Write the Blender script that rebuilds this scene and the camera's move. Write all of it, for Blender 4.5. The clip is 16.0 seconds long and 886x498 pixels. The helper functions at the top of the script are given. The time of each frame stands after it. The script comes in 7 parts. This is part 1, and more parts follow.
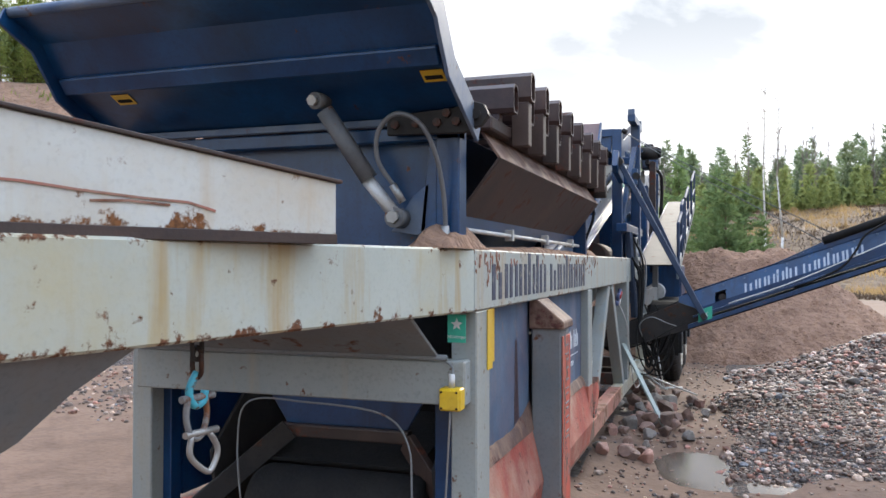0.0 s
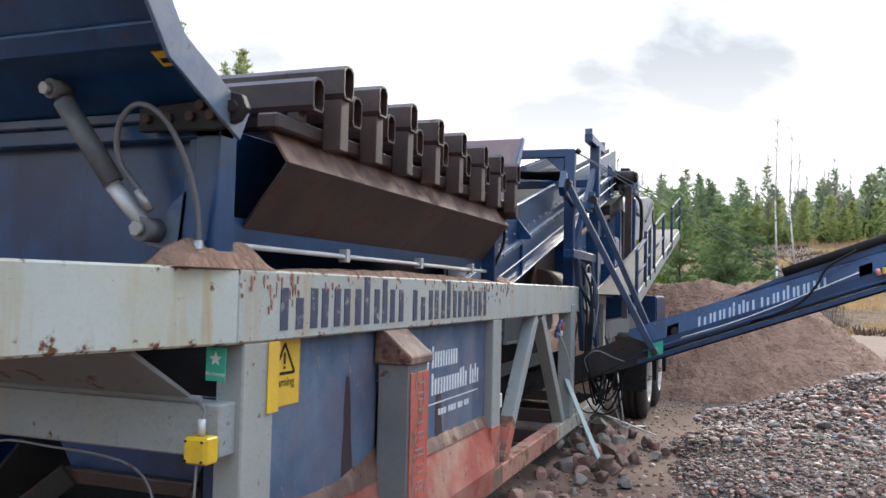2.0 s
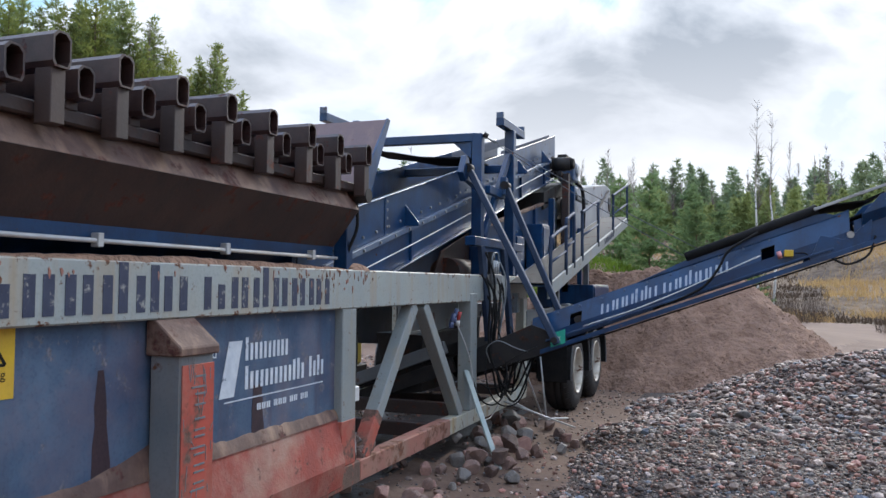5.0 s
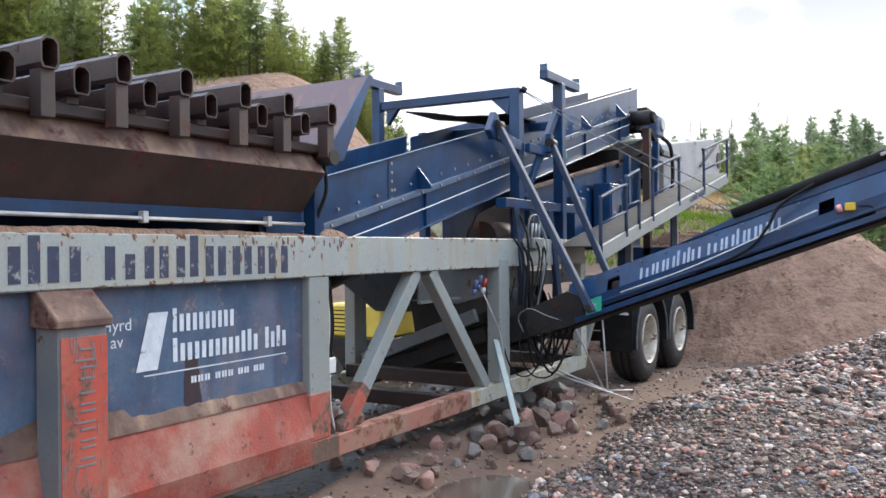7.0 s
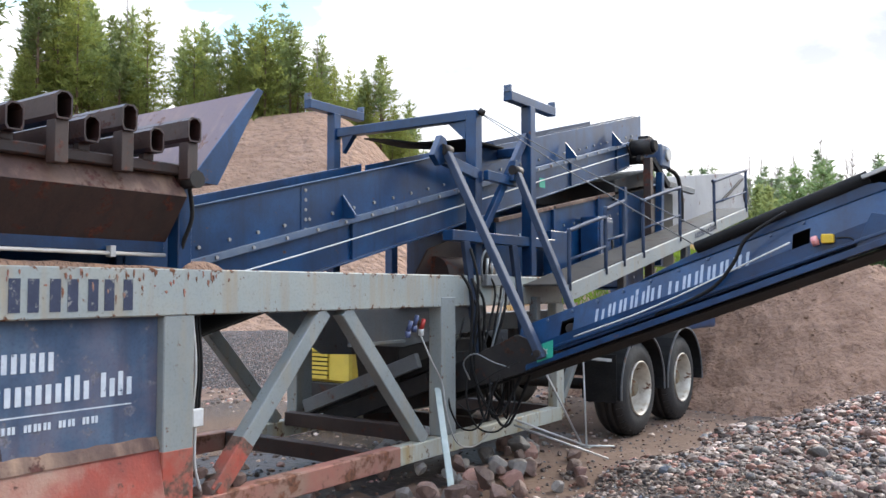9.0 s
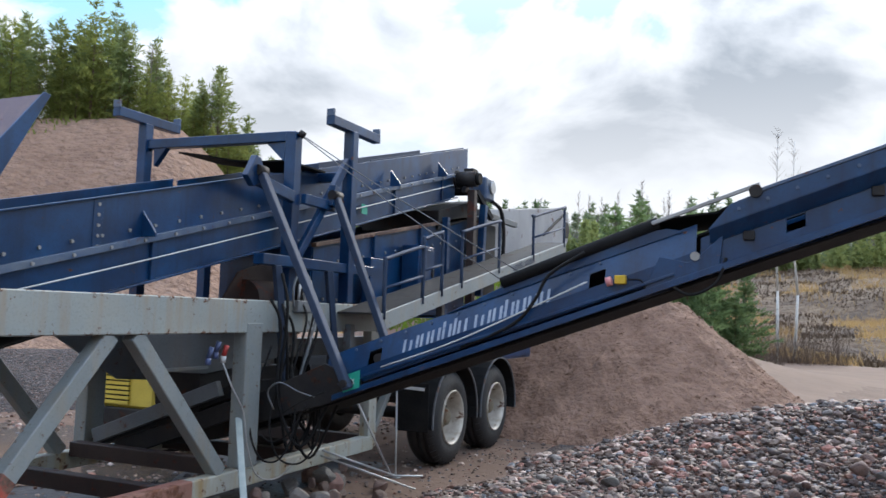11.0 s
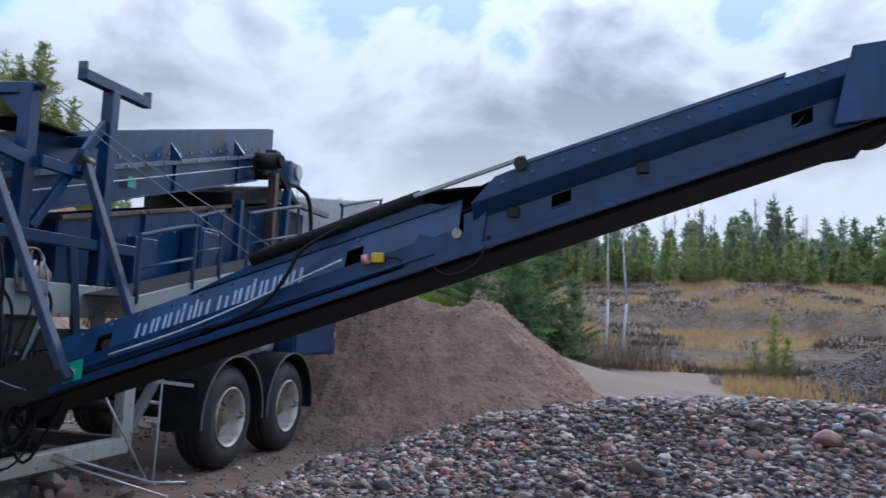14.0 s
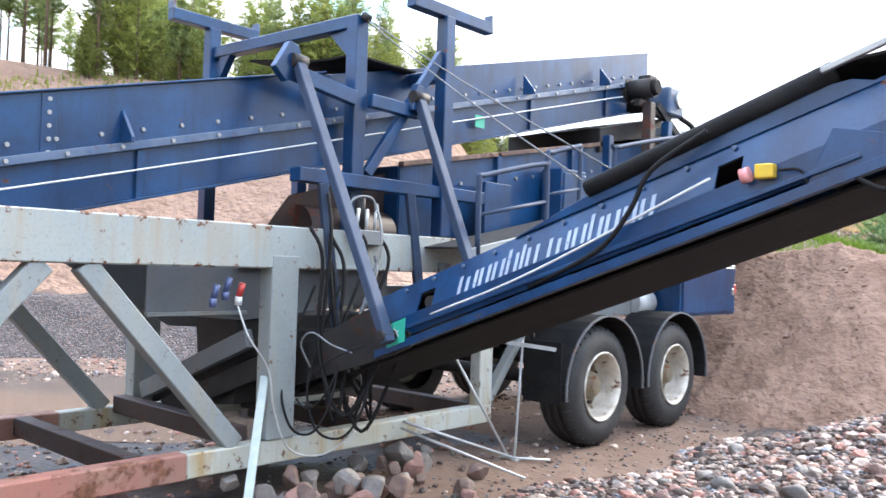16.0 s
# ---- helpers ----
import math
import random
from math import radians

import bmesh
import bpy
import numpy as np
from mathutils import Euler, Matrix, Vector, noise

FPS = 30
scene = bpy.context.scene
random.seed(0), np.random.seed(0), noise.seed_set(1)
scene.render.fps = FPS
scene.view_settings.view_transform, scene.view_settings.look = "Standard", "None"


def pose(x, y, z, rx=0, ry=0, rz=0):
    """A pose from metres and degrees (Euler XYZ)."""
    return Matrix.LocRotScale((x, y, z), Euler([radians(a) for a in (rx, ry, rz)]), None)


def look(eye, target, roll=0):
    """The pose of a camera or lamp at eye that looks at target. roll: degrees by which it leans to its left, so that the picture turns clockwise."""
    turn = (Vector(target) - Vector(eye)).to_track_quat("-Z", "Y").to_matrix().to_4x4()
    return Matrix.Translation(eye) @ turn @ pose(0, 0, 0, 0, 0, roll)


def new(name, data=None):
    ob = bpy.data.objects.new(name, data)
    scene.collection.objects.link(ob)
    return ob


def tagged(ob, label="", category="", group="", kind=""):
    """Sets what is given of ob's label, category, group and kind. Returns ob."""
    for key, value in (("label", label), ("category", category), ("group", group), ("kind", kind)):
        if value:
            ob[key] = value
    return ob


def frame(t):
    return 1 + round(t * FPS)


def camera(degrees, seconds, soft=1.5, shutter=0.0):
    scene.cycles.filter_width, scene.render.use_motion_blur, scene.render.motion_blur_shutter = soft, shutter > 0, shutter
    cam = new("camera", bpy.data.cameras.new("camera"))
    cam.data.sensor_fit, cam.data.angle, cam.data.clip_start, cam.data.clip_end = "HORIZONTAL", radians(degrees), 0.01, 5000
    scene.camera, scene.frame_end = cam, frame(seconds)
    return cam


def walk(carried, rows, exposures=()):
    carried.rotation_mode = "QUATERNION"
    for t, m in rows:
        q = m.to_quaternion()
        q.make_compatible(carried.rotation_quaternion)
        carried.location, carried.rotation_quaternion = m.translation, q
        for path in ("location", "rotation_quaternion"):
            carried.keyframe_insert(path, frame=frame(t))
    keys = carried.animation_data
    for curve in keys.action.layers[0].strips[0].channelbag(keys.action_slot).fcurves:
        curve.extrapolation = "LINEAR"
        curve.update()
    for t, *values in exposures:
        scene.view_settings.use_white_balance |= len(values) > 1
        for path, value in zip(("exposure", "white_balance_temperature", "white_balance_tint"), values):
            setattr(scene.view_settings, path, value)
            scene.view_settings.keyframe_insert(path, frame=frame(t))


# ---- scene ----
cam = camera(57.0, 16.0, shutter=0.2)
METRES, EYE, TILT, LEAN, TURN = 7.4, 1.65, 0.0, 0.0, 18.9
ROWS = [
    (0.0, 0.0, 0.0, 0.0, -0.0, 1.0, -0.07),
    (0.5, 0.0301, 0.0187, -0.0016, 2.23, 2.27, 0.08),
    (1.0, 0.0571, 0.0496, 0.0007, 0.24, 3.4, -0.36),
    (1.5, 0.0886, 0.0643, 0.0007, 0.01, 3.37, -0.99),
    (2.0, 0.1215, 0.0772, 0.001, 1.53, 2.78, -1.33),
    (2.5, 0.1485, 0.099, -0.0019, -0.22, 2.96, -2.11),
    (3.0, 0.1623, 0.1072, -0.0005, -2.88, 3.6, -2.67),
    (5.5, 0.2968, 0.1191, -0.0032, 3.89, 1.41, -0.32),
    (6.0, 0.3409, 0.126, -0.0042, 6.69, 0.01, -0.79),
    (6.5, 0.3745, 0.1586, -0.0073, 8.62, -0.98, -0.45),
    (7.0, 0.402, 0.1888, -0.0043, 11.96, 0.02, 0.53),
    (7.5, 0.438, 0.2271, -0.008, 15.94, 1.96, -0.01),
    (8.0, 0.4715, 0.2691, -0.0106, 16.77, 2.51, 0.44),
    (10.5, 0.5346, 0.3331, -0.0011, 9.91, 4.04, -1.94),
    (11.0, 0.5386, 0.3348, -0.0002, 4.84, 4.52, -1.78),
    (11.5, 0.5406, 0.3358, 0.0007, 0.96, 5.11, -1.53),
    (12.0, 0.5448, 0.3398, 0.0004, -3.82, 5.61, -1.3),
    (12.5, 0.5493, 0.3436, -0.0006, -9.02, 5.59, -0.74),
    (13.0, 0.5685, 0.3603, -0.0052, -12.36, 5.23, -0.96),
    (13.5, 0.6009, 0.3837, -0.0112, -11.62, 5.46, -3.0),
    (14.0, 0.6287, 0.422, -0.017, -5.39, 5.37, -2.78),
    (14.5, 0.6568, 0.4577, -0.0203, 4.99, 4.74, -2.94),
    (15.0, 0.6653, 0.5053, -0.0241, 13.24, 2.7, -2.65),
    (15.5, 0.658, 0.5566, -0.0236, 17.36, 1.06, -1.48),
    (16.0, 0.6471, 0.6134, -0.0225, 22.81, 1.35, -1.81),
]
EXPOSURES = [
    (0.0, 1.38, 6900, 10), (1.5, 1.3, 6850, 10), (2.5, 1.22, 6900, 10), (3.0, 1.2, 6900, 10), (5.5, 0.78, 6350, 10), (6.0, 1.0, 6500, 10), (6.5, 1.38, 6900, 10), (8.0, 1.48, 6900, 10), (10.5, 1.15, 6900, 10), (11.0, 0.85, 6500, 9),
    (11.5, 0.48, 6050, 11), (12.0, 0.22, 5880, 11), (12.5, 0.15, 5850, 11), (13.5, 0.22, 5800, 11), (14.0, 0.42, 5780, 11), (14.5, 0.64, 5780, 11), (15.0, 1.05, 6250, 9), (15.5, 2.0, 6900, 10), (16.0, 2.25, 6700, 10),
]
walk(cam, [(t, pose(0, 0, EYE, TILT, LEAN, TURN) @ pose(METRES * x, METRES * y, METRES * z, 90 + pitch, roll, yaw)) for t, x, y, z, yaw, pitch, roll in ROWS], EXPOSURES)

# ---- light ----
SUN_ELEVATION, SUN_TURN = radians(28), radians(8)
world = bpy.data.worlds.new("sky")
scene.world = world
world.use_nodes = True


def sky_nodes():
    nt = world.node_tree
    n, l = nt.nodes, nt.links
    n.clear()
    out = n.new("ShaderNodeOutputWorld")
    bg = n.new("ShaderNodeBackground")
    sky = n.new("ShaderNodeTexSky")
    sky.sky_type = "NISHITA"
    sky.sun_disc = False
    sky.sun_elevation, sky.sun_rotation = SUN_ELEVATION, SUN_TURN
    tc = n.new("ShaderNodeTexCoord")
    mp = n.new("ShaderNodeMapping")
    mp.inputs["Scale"].default_value = (1.0, 1.0, 1.7)
    mp.inputs["Location"].default_value = (0.35, 0.1, 0.2)
    no = n.new("ShaderNodeTexNoise")
    no.inputs["Scale"].default_value = 3.9
    no.inputs["Detail"].default_value = 7
    no.inputs["Roughness"].default_value = 0.52
    no.inputs["Distortion"].default_value = 0.35
    cover = n.new("ShaderNodeValToRGB")
    cover.color_ramp.elements[0].position, cover.color_ramp.elements[1].position = 0.43, 0.52
    tone = n.new("ShaderNodeValToRGB")
    e = tone.color_ramp.elements
    e[0].position, e[0].color = 0.41, (5.0, 5.2, 5.5, 1)
    e[1].position, e[1].color = 0.66, (1.06, 1.25, 1.52, 1)
    m = e.new(0.53)
    m.color = (2.65, 2.82, 3.1, 1)
    mix = n.new("ShaderNodeMixRGB")
    l.new(tc.outputs["Generated"], mp.inputs["Vector"])
    l.new(mp.outputs["Vector"], no.inputs["Vector"])
    l.new(no.outputs["Fac"], cover.inputs["Fac"])
    l.new(no.outputs["Fac"], tone.inputs["Fac"])
    l.new(cover.outputs["Color"], mix.inputs["Fac"])
    deep = n.new("ShaderNodeMixRGB")
    deep.blend_type = "MULTIPLY"
    deep.inputs["Fac"].default_value = 1.0
    deep.inputs["Color2"].default_value = (0.50, 0.74, 0.98, 1)
    l.new(sky.outputs["Color"], deep.inputs["Color1"])
    cap = n.new("ShaderNodeMixRGB")
    cap.blend_type = "DARKEN"
    cap.inputs["Fac"].default_value = 1.0
    cap.inputs["Color2"].default_value = (1.9, 2.5, 3.5, 1)
    l.new(deep.outputs["Color"], cap.inputs["Color1"])
    l.new(cap.outputs["Color"], mix.inputs["Color1"])
    l.new(tone.outputs["Color"], mix.inputs["Color2"])
    sep = n.new("ShaderNodeSeparateXYZ")
    rise = n.new("ShaderNodeMapRange")
    rise.inputs["From Min"].default_value, rise.inputs["From Max"].default_value = 0.1, 0.9
    rise.inputs["To Min"].default_value, rise.inputs["To Max"].default_value = 0.95, 5.0
    gain = n.new("ShaderNodeVectorMath")
    gain.operation = "SCALE"
    l.new(tc.outputs["Generated"], sep.inputs["Vector"])
    l.new(sep.outputs["Z"], rise.inputs["Value"])
    l.new(mix.outputs["Color"], gain.inputs[0])
    l.new(rise.outputs["Result"], gain.inputs["Scale"])
    low = n.new("ShaderNodeMapRange")
    low.inputs["From Min"].default_value, low.inputs["From Max"].default_value = 0.02, 0.34
    low.inputs["To Min"].default_value, low.inputs["To Max"].default_value = 0.85, 0.0
    haze = n.new("ShaderNodeMixRGB")
    haze.inputs["Color2"].default_value = (8.0, 8.2, 8.7, 1)
    l.new(sep.outputs["Z"], low.inputs["Value"])
    l.new(low.outputs["Result"], haze.inputs["Fac"])
    l.new(gain.outputs["Vector"], haze.inputs["Color1"])
    l.new(haze.outputs["Color"], bg.inputs["Color"])
    bg.inputs["Strength"].default_value = 0.1
    l.new(bg.outputs["Background"], out.inputs["Surface"])


sky_nodes()
sun = new("sun", bpy.data.lights.new("sun", "SUN"))
sun.data.energy, sun.data.angle, sun.data.color = 1.5, radians(20), (1.0, 0.95, 0.88)
sun.matrix_world = look((0, 0, 60), (0 - 60 * math.sin(SUN_TURN), 0 - 60 * math.cos(SUN_TURN), 60 - 60 * math.tan(SUN_ELEVATION)))

# ---- materials ----


def surface(name, col, col2, scale=3.0, rough=0.6, metal=0.0, rust=0.0, rust_scale=5.0, rust_col=(0.16, 0.06, 0.025), streak=0.0, streak_col=(0.30, 0.20, 0.12),
            bump=0.05, grain=60.0, dirt=0.0, dirt_col=(0.22, 0.15, 0.11), rand=0.0, spec=0.5, bdist=0.01, edges=()):
    """A worn surface: two tones at two scales, rust patches, vertical streaks and dust, with fine relief."""
    mat = bpy.data.materials.new(name)
    mat.use_nodes = True
    nt = mat.node_tree
    n, l = nt.nodes, nt.links
    bsdf = n["Principled BSDF"]
    tc = n.new("ShaderNodeTexCoord")

    def noise_at(s, detail=5.0, stretch=None, roughness=0.55):
        t = n.new("ShaderNodeTexNoise")
        t.inputs["Scale"].default_value = s
        t.inputs["Detail"].default_value = detail
        t.inputs["Roughness"].default_value = roughness
        if stretch:
            m = n.new("ShaderNodeMapping")
            m.inputs["Scale"].default_value = stretch
            l.new(tc.outputs["Object"], m.inputs["Vector"])
            l.new(m.outputs["Vector"], t.inputs["Vector"])
        else:
            l.new(tc.outputs["Object"], t.inputs["Vector"])
        return t.outputs["Fac"]

    def ramp(fac, a, b):
        r = n.new("ShaderNodeMapRange")
        r.inputs["From Min"].default_value, r.inputs["From Max"].default_value = a, b
        l.new(fac, r.inputs["Value"])
        return r.outputs["Result"]

    def mix(fac, a, b):
        m = n.new("ShaderNodeMixRGB")
        l.new(fac, m.inputs["Fac"])
        for socket, v in (("Color1", a), ("Color2", b)):
            if isinstance(v, tuple):
                m.inputs[socket].default_value = (*v, 1)
            else:
                l.new(v, m.inputs[socket])
        return m.outputs["Color"]

    def times(fac, k):
        m = n.new("ShaderNodeMath")
        m.operation = "MULTIPLY"
        l.new(fac, m.inputs[0])
        m.inputs[1].default_value = k
        return m.outputs["Value"]

    c = mix(ramp(noise_at(scale), 0.3, 0.7), col, col2)
    fine = noise_at(grain, 3.0)
    dark = tuple(v * 0.72 for v in col)
    c = mix(times(ramp(fine, 0.5, 0.75), 0.45), c, dark)
    if rand:
        oi = n.new("ShaderNodeObjectInfo")
        hs = n.new("ShaderNodeHueSaturation")
        l.new(c, hs.inputs["Color"])
        r = n.new("ShaderNodeMapRange")
        r.inputs["To Min"].default_value, r.inputs["To Max"].default_value = 1 - rand, 1 + rand
        l.new(oi.outputs["Random"], r.inputs["Value"])
        l.new(r.outputs["Result"], hs.inputs["Value"])
        c = hs.outputs["Color"]
    if streak:
        c = mix(times(ramp(noise_at(1.0, 4.0, (9, 9, 0.9)), 0.52, 0.74), streak), c, streak_col)
    if dirt:
        c = mix(times(ramp(noise_at(2.3, 6.0, None, 0.65), 0.45, 0.72), dirt), c, dirt_col)
    roughness = None
    if rust:
        field = noise_at(rust_scale, 8.0, None, 0.68)
        for z, w, gain in edges:
            sp = n.new("ShaderNodeSeparateXYZ")
            l.new(tc.outputs["Object"], sp.inputs["Vector"])
            far = n.new("ShaderNodeMath")
            far.operation = "SUBTRACT"
            l.new(sp.outputs["Z"], far.inputs[0])
            far.inputs[1].default_value = z
            ab = n.new("ShaderNodeMath")
            ab.operation = "ABSOLUTE"
            l.new(far.outputs["Value"], ab.inputs[0])
            near = n.new("ShaderNodeMapRange")
            near.inputs["From Min"].default_value, near.inputs["From Max"].default_value = 0.0, w
            near.inputs["To Min"].default_value, near.inputs["To Max"].default_value = gain, 0.0
            l.new(ab.outputs["Value"], near.inputs["Value"])
            plus = n.new("ShaderNodeMath")
            l.new(field, plus.inputs[0])
            l.new(near.outputs["Result"], plus.inputs[1])
            field = plus.outputs["Value"]
        edge = ramp(field, 0.66 - 0.24 * rust, 0.72 - 0.22 * rust)
        c = mix(edge, c, mix(ramp(noise_at(rust_scale * 7, 4.0), 0.35, 0.65), rust_col, tuple(v * 0.45 for v in rust_col)))
        rr = n.new("ShaderNodeMapRange")
        rr.inputs["To Min"].default_value, rr.inputs["To Max"].default_value = rough, 0.92
        l.new(edge, rr.inputs["Value"])
        roughness = rr.outputs["Result"]
    l.new(c, bsdf.inputs["Base Color"])
    if roughness:
        l.new(roughness, bsdf.inputs["Roughness"])
    else:
        rr = n.new("ShaderNodeMapRange")
        rr.inputs["To Min"].default_value, rr.inputs["To Max"].default_value = max(0.05, rough - 0.12), min(1, rough + 0.12)
        l.new(fine, rr.inputs["Value"])
        l.new(rr.outputs["Result"], bsdf.inputs["Roughness"])
    bsdf.inputs["Metallic"].default_value = metal
    bsdf.inputs["Specular IOR Level"].default_value = spec
    if bump:
        b = n.new("ShaderNodeBump")
        b.inputs["Strength"].default_value = bump
        b.inputs["Distance"].default_value = bdist
        add = n.new("ShaderNodeMath")
        l.new(fine, add.inputs[0])
        l.new(noise_at(scale * 3, 4.0), add.inputs[1])
        l.new(add.outputs["Value"], b.inputs["Height"])
        l.new(b.outputs["Normal"], bsdf.inputs["Normal"])
    return mat


def island_stone(name, colours, rough=0.55, grain=40.0):
    """Stones of several tones, one for each loose piece of the mesh."""
    mat = bpy.data.materials.new(name)
    mat.use_nodes = True
    n, l = mat.node_tree.nodes, mat.node_tree.links
    bsdf = n["Principled BSDF"]
    geo = n.new("ShaderNodeNewGeometry")
    r = n.new("ShaderNodeValToRGB")
    r.color_ramp.interpolation = "CONSTANT"
    e = r.color_ramp.elements
    for i, c in enumerate(colours):
        el = e[i] if i < 2 else e.new(i / len(colours))
        el.position, el.color = i / len(colours), (*c, 1)
    l.new(geo.outputs["Random Per Island"], r.inputs["Fac"])
    tc = n.new("ShaderNodeTexCoord")
    t = n.new("ShaderNodeTexNoise")
    t.inputs["Scale"].default_value, t.inputs["Detail"].default_value = grain, 4
    l.new(tc.outputs["Object"], t.inputs["Vector"])
    hs = n.new("ShaderNodeHueSaturation")
    mr = n.new("ShaderNodeMapRange")
    mr.inputs["From Min"].default_value, mr.inputs["From Max"].default_value = 0.3, 0.7
    mr.inputs["To Min"].default_value, mr.inputs["To Max"].default_value = 0.68, 1.5
    l.new(t.outputs["Fac"], mr.inputs["Value"])
    l.new(mr.outputs["Result"], hs.inputs["Value"])
    l.new(r.outputs["Color"], hs.inputs["Color"])
    l.new(hs.outputs["Color"], bsdf.inputs["Base Color"])
    bsdf.inputs["Roughness"].default_value = rough
    bsdf.inputs["Specular IOR Level"].default_value = 0.25
    b = n.new("ShaderNodeBump")
    b.inputs["Strength"].default_value, b.inputs["Distance"].default_value = 0.25, 0.01
    l.new(t.outputs["Fac"], b.inputs["Height"])
    l.new(b.outputs["Normal"], bsdf.inputs["Normal"])
    return mat


BLUE = surface("blue_paint", (0.0025, 0.022, 0.072), (0.006, 0.060, 0.165), 3.4, 0.30, rust=0.06, rust_scale=11, streak=0.75, streak_col=(0.003, 0.014, 0.045), dirt=0.45, dirt_col=(0.012, 0.018, 0.032))
BLUE_WORN = surface("faded_blue_paint", (0.028, 0.058, 0.115), (0.08, 0.13, 0.20), 3.2, 0.65, rust=0.34, rust_scale=9, rust_col=(0.20, 0.19, 0.22), streak=0.6, streak_col=(0.045, 0.045, 0.075), dirt=0.65, dirt_col=(0.16, 0.12, 0.145))
BLUE_STEEL = surface("scraped_blue_steel", (0.13, 0.16, 0.20), (0.035, 0.075, 0.16), 6.0, 0.5, rust=0.2, rust_scale=9)
GREY = surface("grey_paint", (0.20, 0.225, 0.225), (0.27, 0.295, 0.29), 1.4, 0.55, rust=0.16, rust_scale=15, streak=0.5, streak_col=(0.30, 0.23, 0.14), dirt=0.2, dirt_col=(0.30, 0.26, 0.2))
GREY_STAINED = surface("rust_stained_grey_paint", (0.47, 0.49, 0.44), (0.40, 0.41, 0.37), 1.4, 0.5, rust=0.33, rust_scale=13, streak=0.95, streak_col=(0.34, 0.22, 0.08), dirt=0.6, dirt_col=(0.40, 0.33, 0.18))
# Dull grey paint, also used where grey parts are darkened for shade.
GREY_DARK = surface("dull_and_shaded_grey_paint", (0.12, 0.135, 0.145), (0.18, 0.195, 0.205), 2.0, 0.6, rust=0.25, streak=0.4, streak_col=(0.16, 0.13, 0.1), dirt=0.3)
RED = surface("scraped_red_paint", (0.46, 0.075, 0.045), (0.34, 0.055, 0.035), 4.0, 0.7, rust=0.62, rust_scale=4.5, rust_col=(0.17, 0.10, 0.075), streak=0.75, streak_col=(0.10, 0.055, 0.04), dirt=0.8, dirt_col=(0.30, 0.19, 0.14))
SKIRT_RED = surface("dusty_red_skirt_paint", (0.34, 0.06, 0.038), (0.20, 0.043, 0.032), 3.5, 0.75, rust=0.22, rust_scale=12, rust_col=(0.12, 0.06, 0.045), streak=0.6, streak_col=(0.16, 0.05, 0.04), dirt=0.9, dirt_col=(0.36, 0.24, 0.18), bump=0.3)
MUD_RAIL = surface("muddy_red_rail", (0.13, 0.078, 0.056), (0.08, 0.048, 0.038), 4.0, 0.85, rust=0.52, rust_scale=6, rust_col=(0.36, 0.10, 0.065), streak=0.5, streak_col=(0.05, 0.032, 0.026), dirt=0.6, dirt_col=(0.22, 0.145, 0.10), bump=0.35)
TAR = surface("dark_purple_stain", (0.028, 0.018, 0.026), (0.05, 0.026, 0.03), 8.0, 0.5)
FADED_NAME = surface("faded_grey_lettering", (0.34, 0.40, 0.48), (0.24, 0.29, 0.38), 9.0, 0.5, rust=0.1, rust_scale=14, rust_col=(0.03, 0.06, 0.13))
RED_RUST = surface("red_oxide_steel", (0.36, 0.12, 0.085), (0.24, 0.14, 0.11), 2.5, 0.75, rust=0.6, rust_scale=5, rust_col=(0.22, 0.09, 0.05), dirt=0.6, dirt_col=(0.3, 0.22, 0.15))
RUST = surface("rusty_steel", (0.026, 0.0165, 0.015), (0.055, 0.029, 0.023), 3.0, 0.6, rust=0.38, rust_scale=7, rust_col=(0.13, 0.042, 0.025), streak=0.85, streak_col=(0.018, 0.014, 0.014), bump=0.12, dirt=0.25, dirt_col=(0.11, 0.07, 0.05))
RUST_DARK = surface("dark_brown_steel", (0.02, 0.0105, 0.0105), (0.052, 0.025, 0.022), 7.0, 0.42, rust=0.3, rust_scale=12, rust_col=(0.09, 0.035, 0.026), streak=0.4, streak_col=(0.03, 0.018, 0.018), dirt=0.3, dirt_col=(0.12, 0.08, 0.065), bump=0.08)
RUST_DUSTY = surface("dusty_rusty_plate", (0.105, 0.055, 0.042), (0.06, 0.032, 0.027), 5.5, 0.75, rust=0.4, rust_col=(0.10, 0.034, 0.026), streak=0.75, streak_col=(0.27, 0.165, 0.11), bump=0.2, dirt=0.45, dirt_col=(0.34, 0.22, 0.15))
RUST_PURPLE = surface("purple_brown_plate", (0.13, 0.085, 0.10), (0.17, 0.10, 0.09), 1.5, 0.45, rust=0.2, streak=0.8, streak_col=(0.24, 0.15, 0.12))
BLACK = surface("black_rubber", (0.009, 0.009, 0.010), (0.016, 0.0155, 0.015), 5.0, 0.85, dirt=0.2, dirt_col=(0.025, 0.022, 0.02), bump=0.25, spec=0.2)
TYRE = surface("tyre_rubber", (0.012, 0.012, 0.013), (0.02, 0.02, 0.02), 7.0, 0.7, dirt=0.22, dirt_col=(0.08, 0.065, 0.055), bump=0.3)
IRON = surface("dark_oily_iron", (0.016, 0.016, 0.018), (0.034, 0.031, 0.029), 6.0, 0.62, metal=0.2, rust=0.3, rust_col=(0.09, 0.04, 0.025), dirt=0.3, dirt_col=(0.05, 0.04, 0.033), spec=0.3)
STEEL = surface("bare_steel", (0.36, 0.36, 0.35), (0.26, 0.25, 0.24), 8.0, 0.42, metal=0.6, rust=0.2, rust_scale=14)
GALV = surface("dirty_galvanised_steel", (0.55, 0.55, 0.54), (0.42, 0.43, 0.43), 9.0, 0.5, metal=0.3, dirt=0.4, dirt_col=(0.28, 0.24, 0.2))
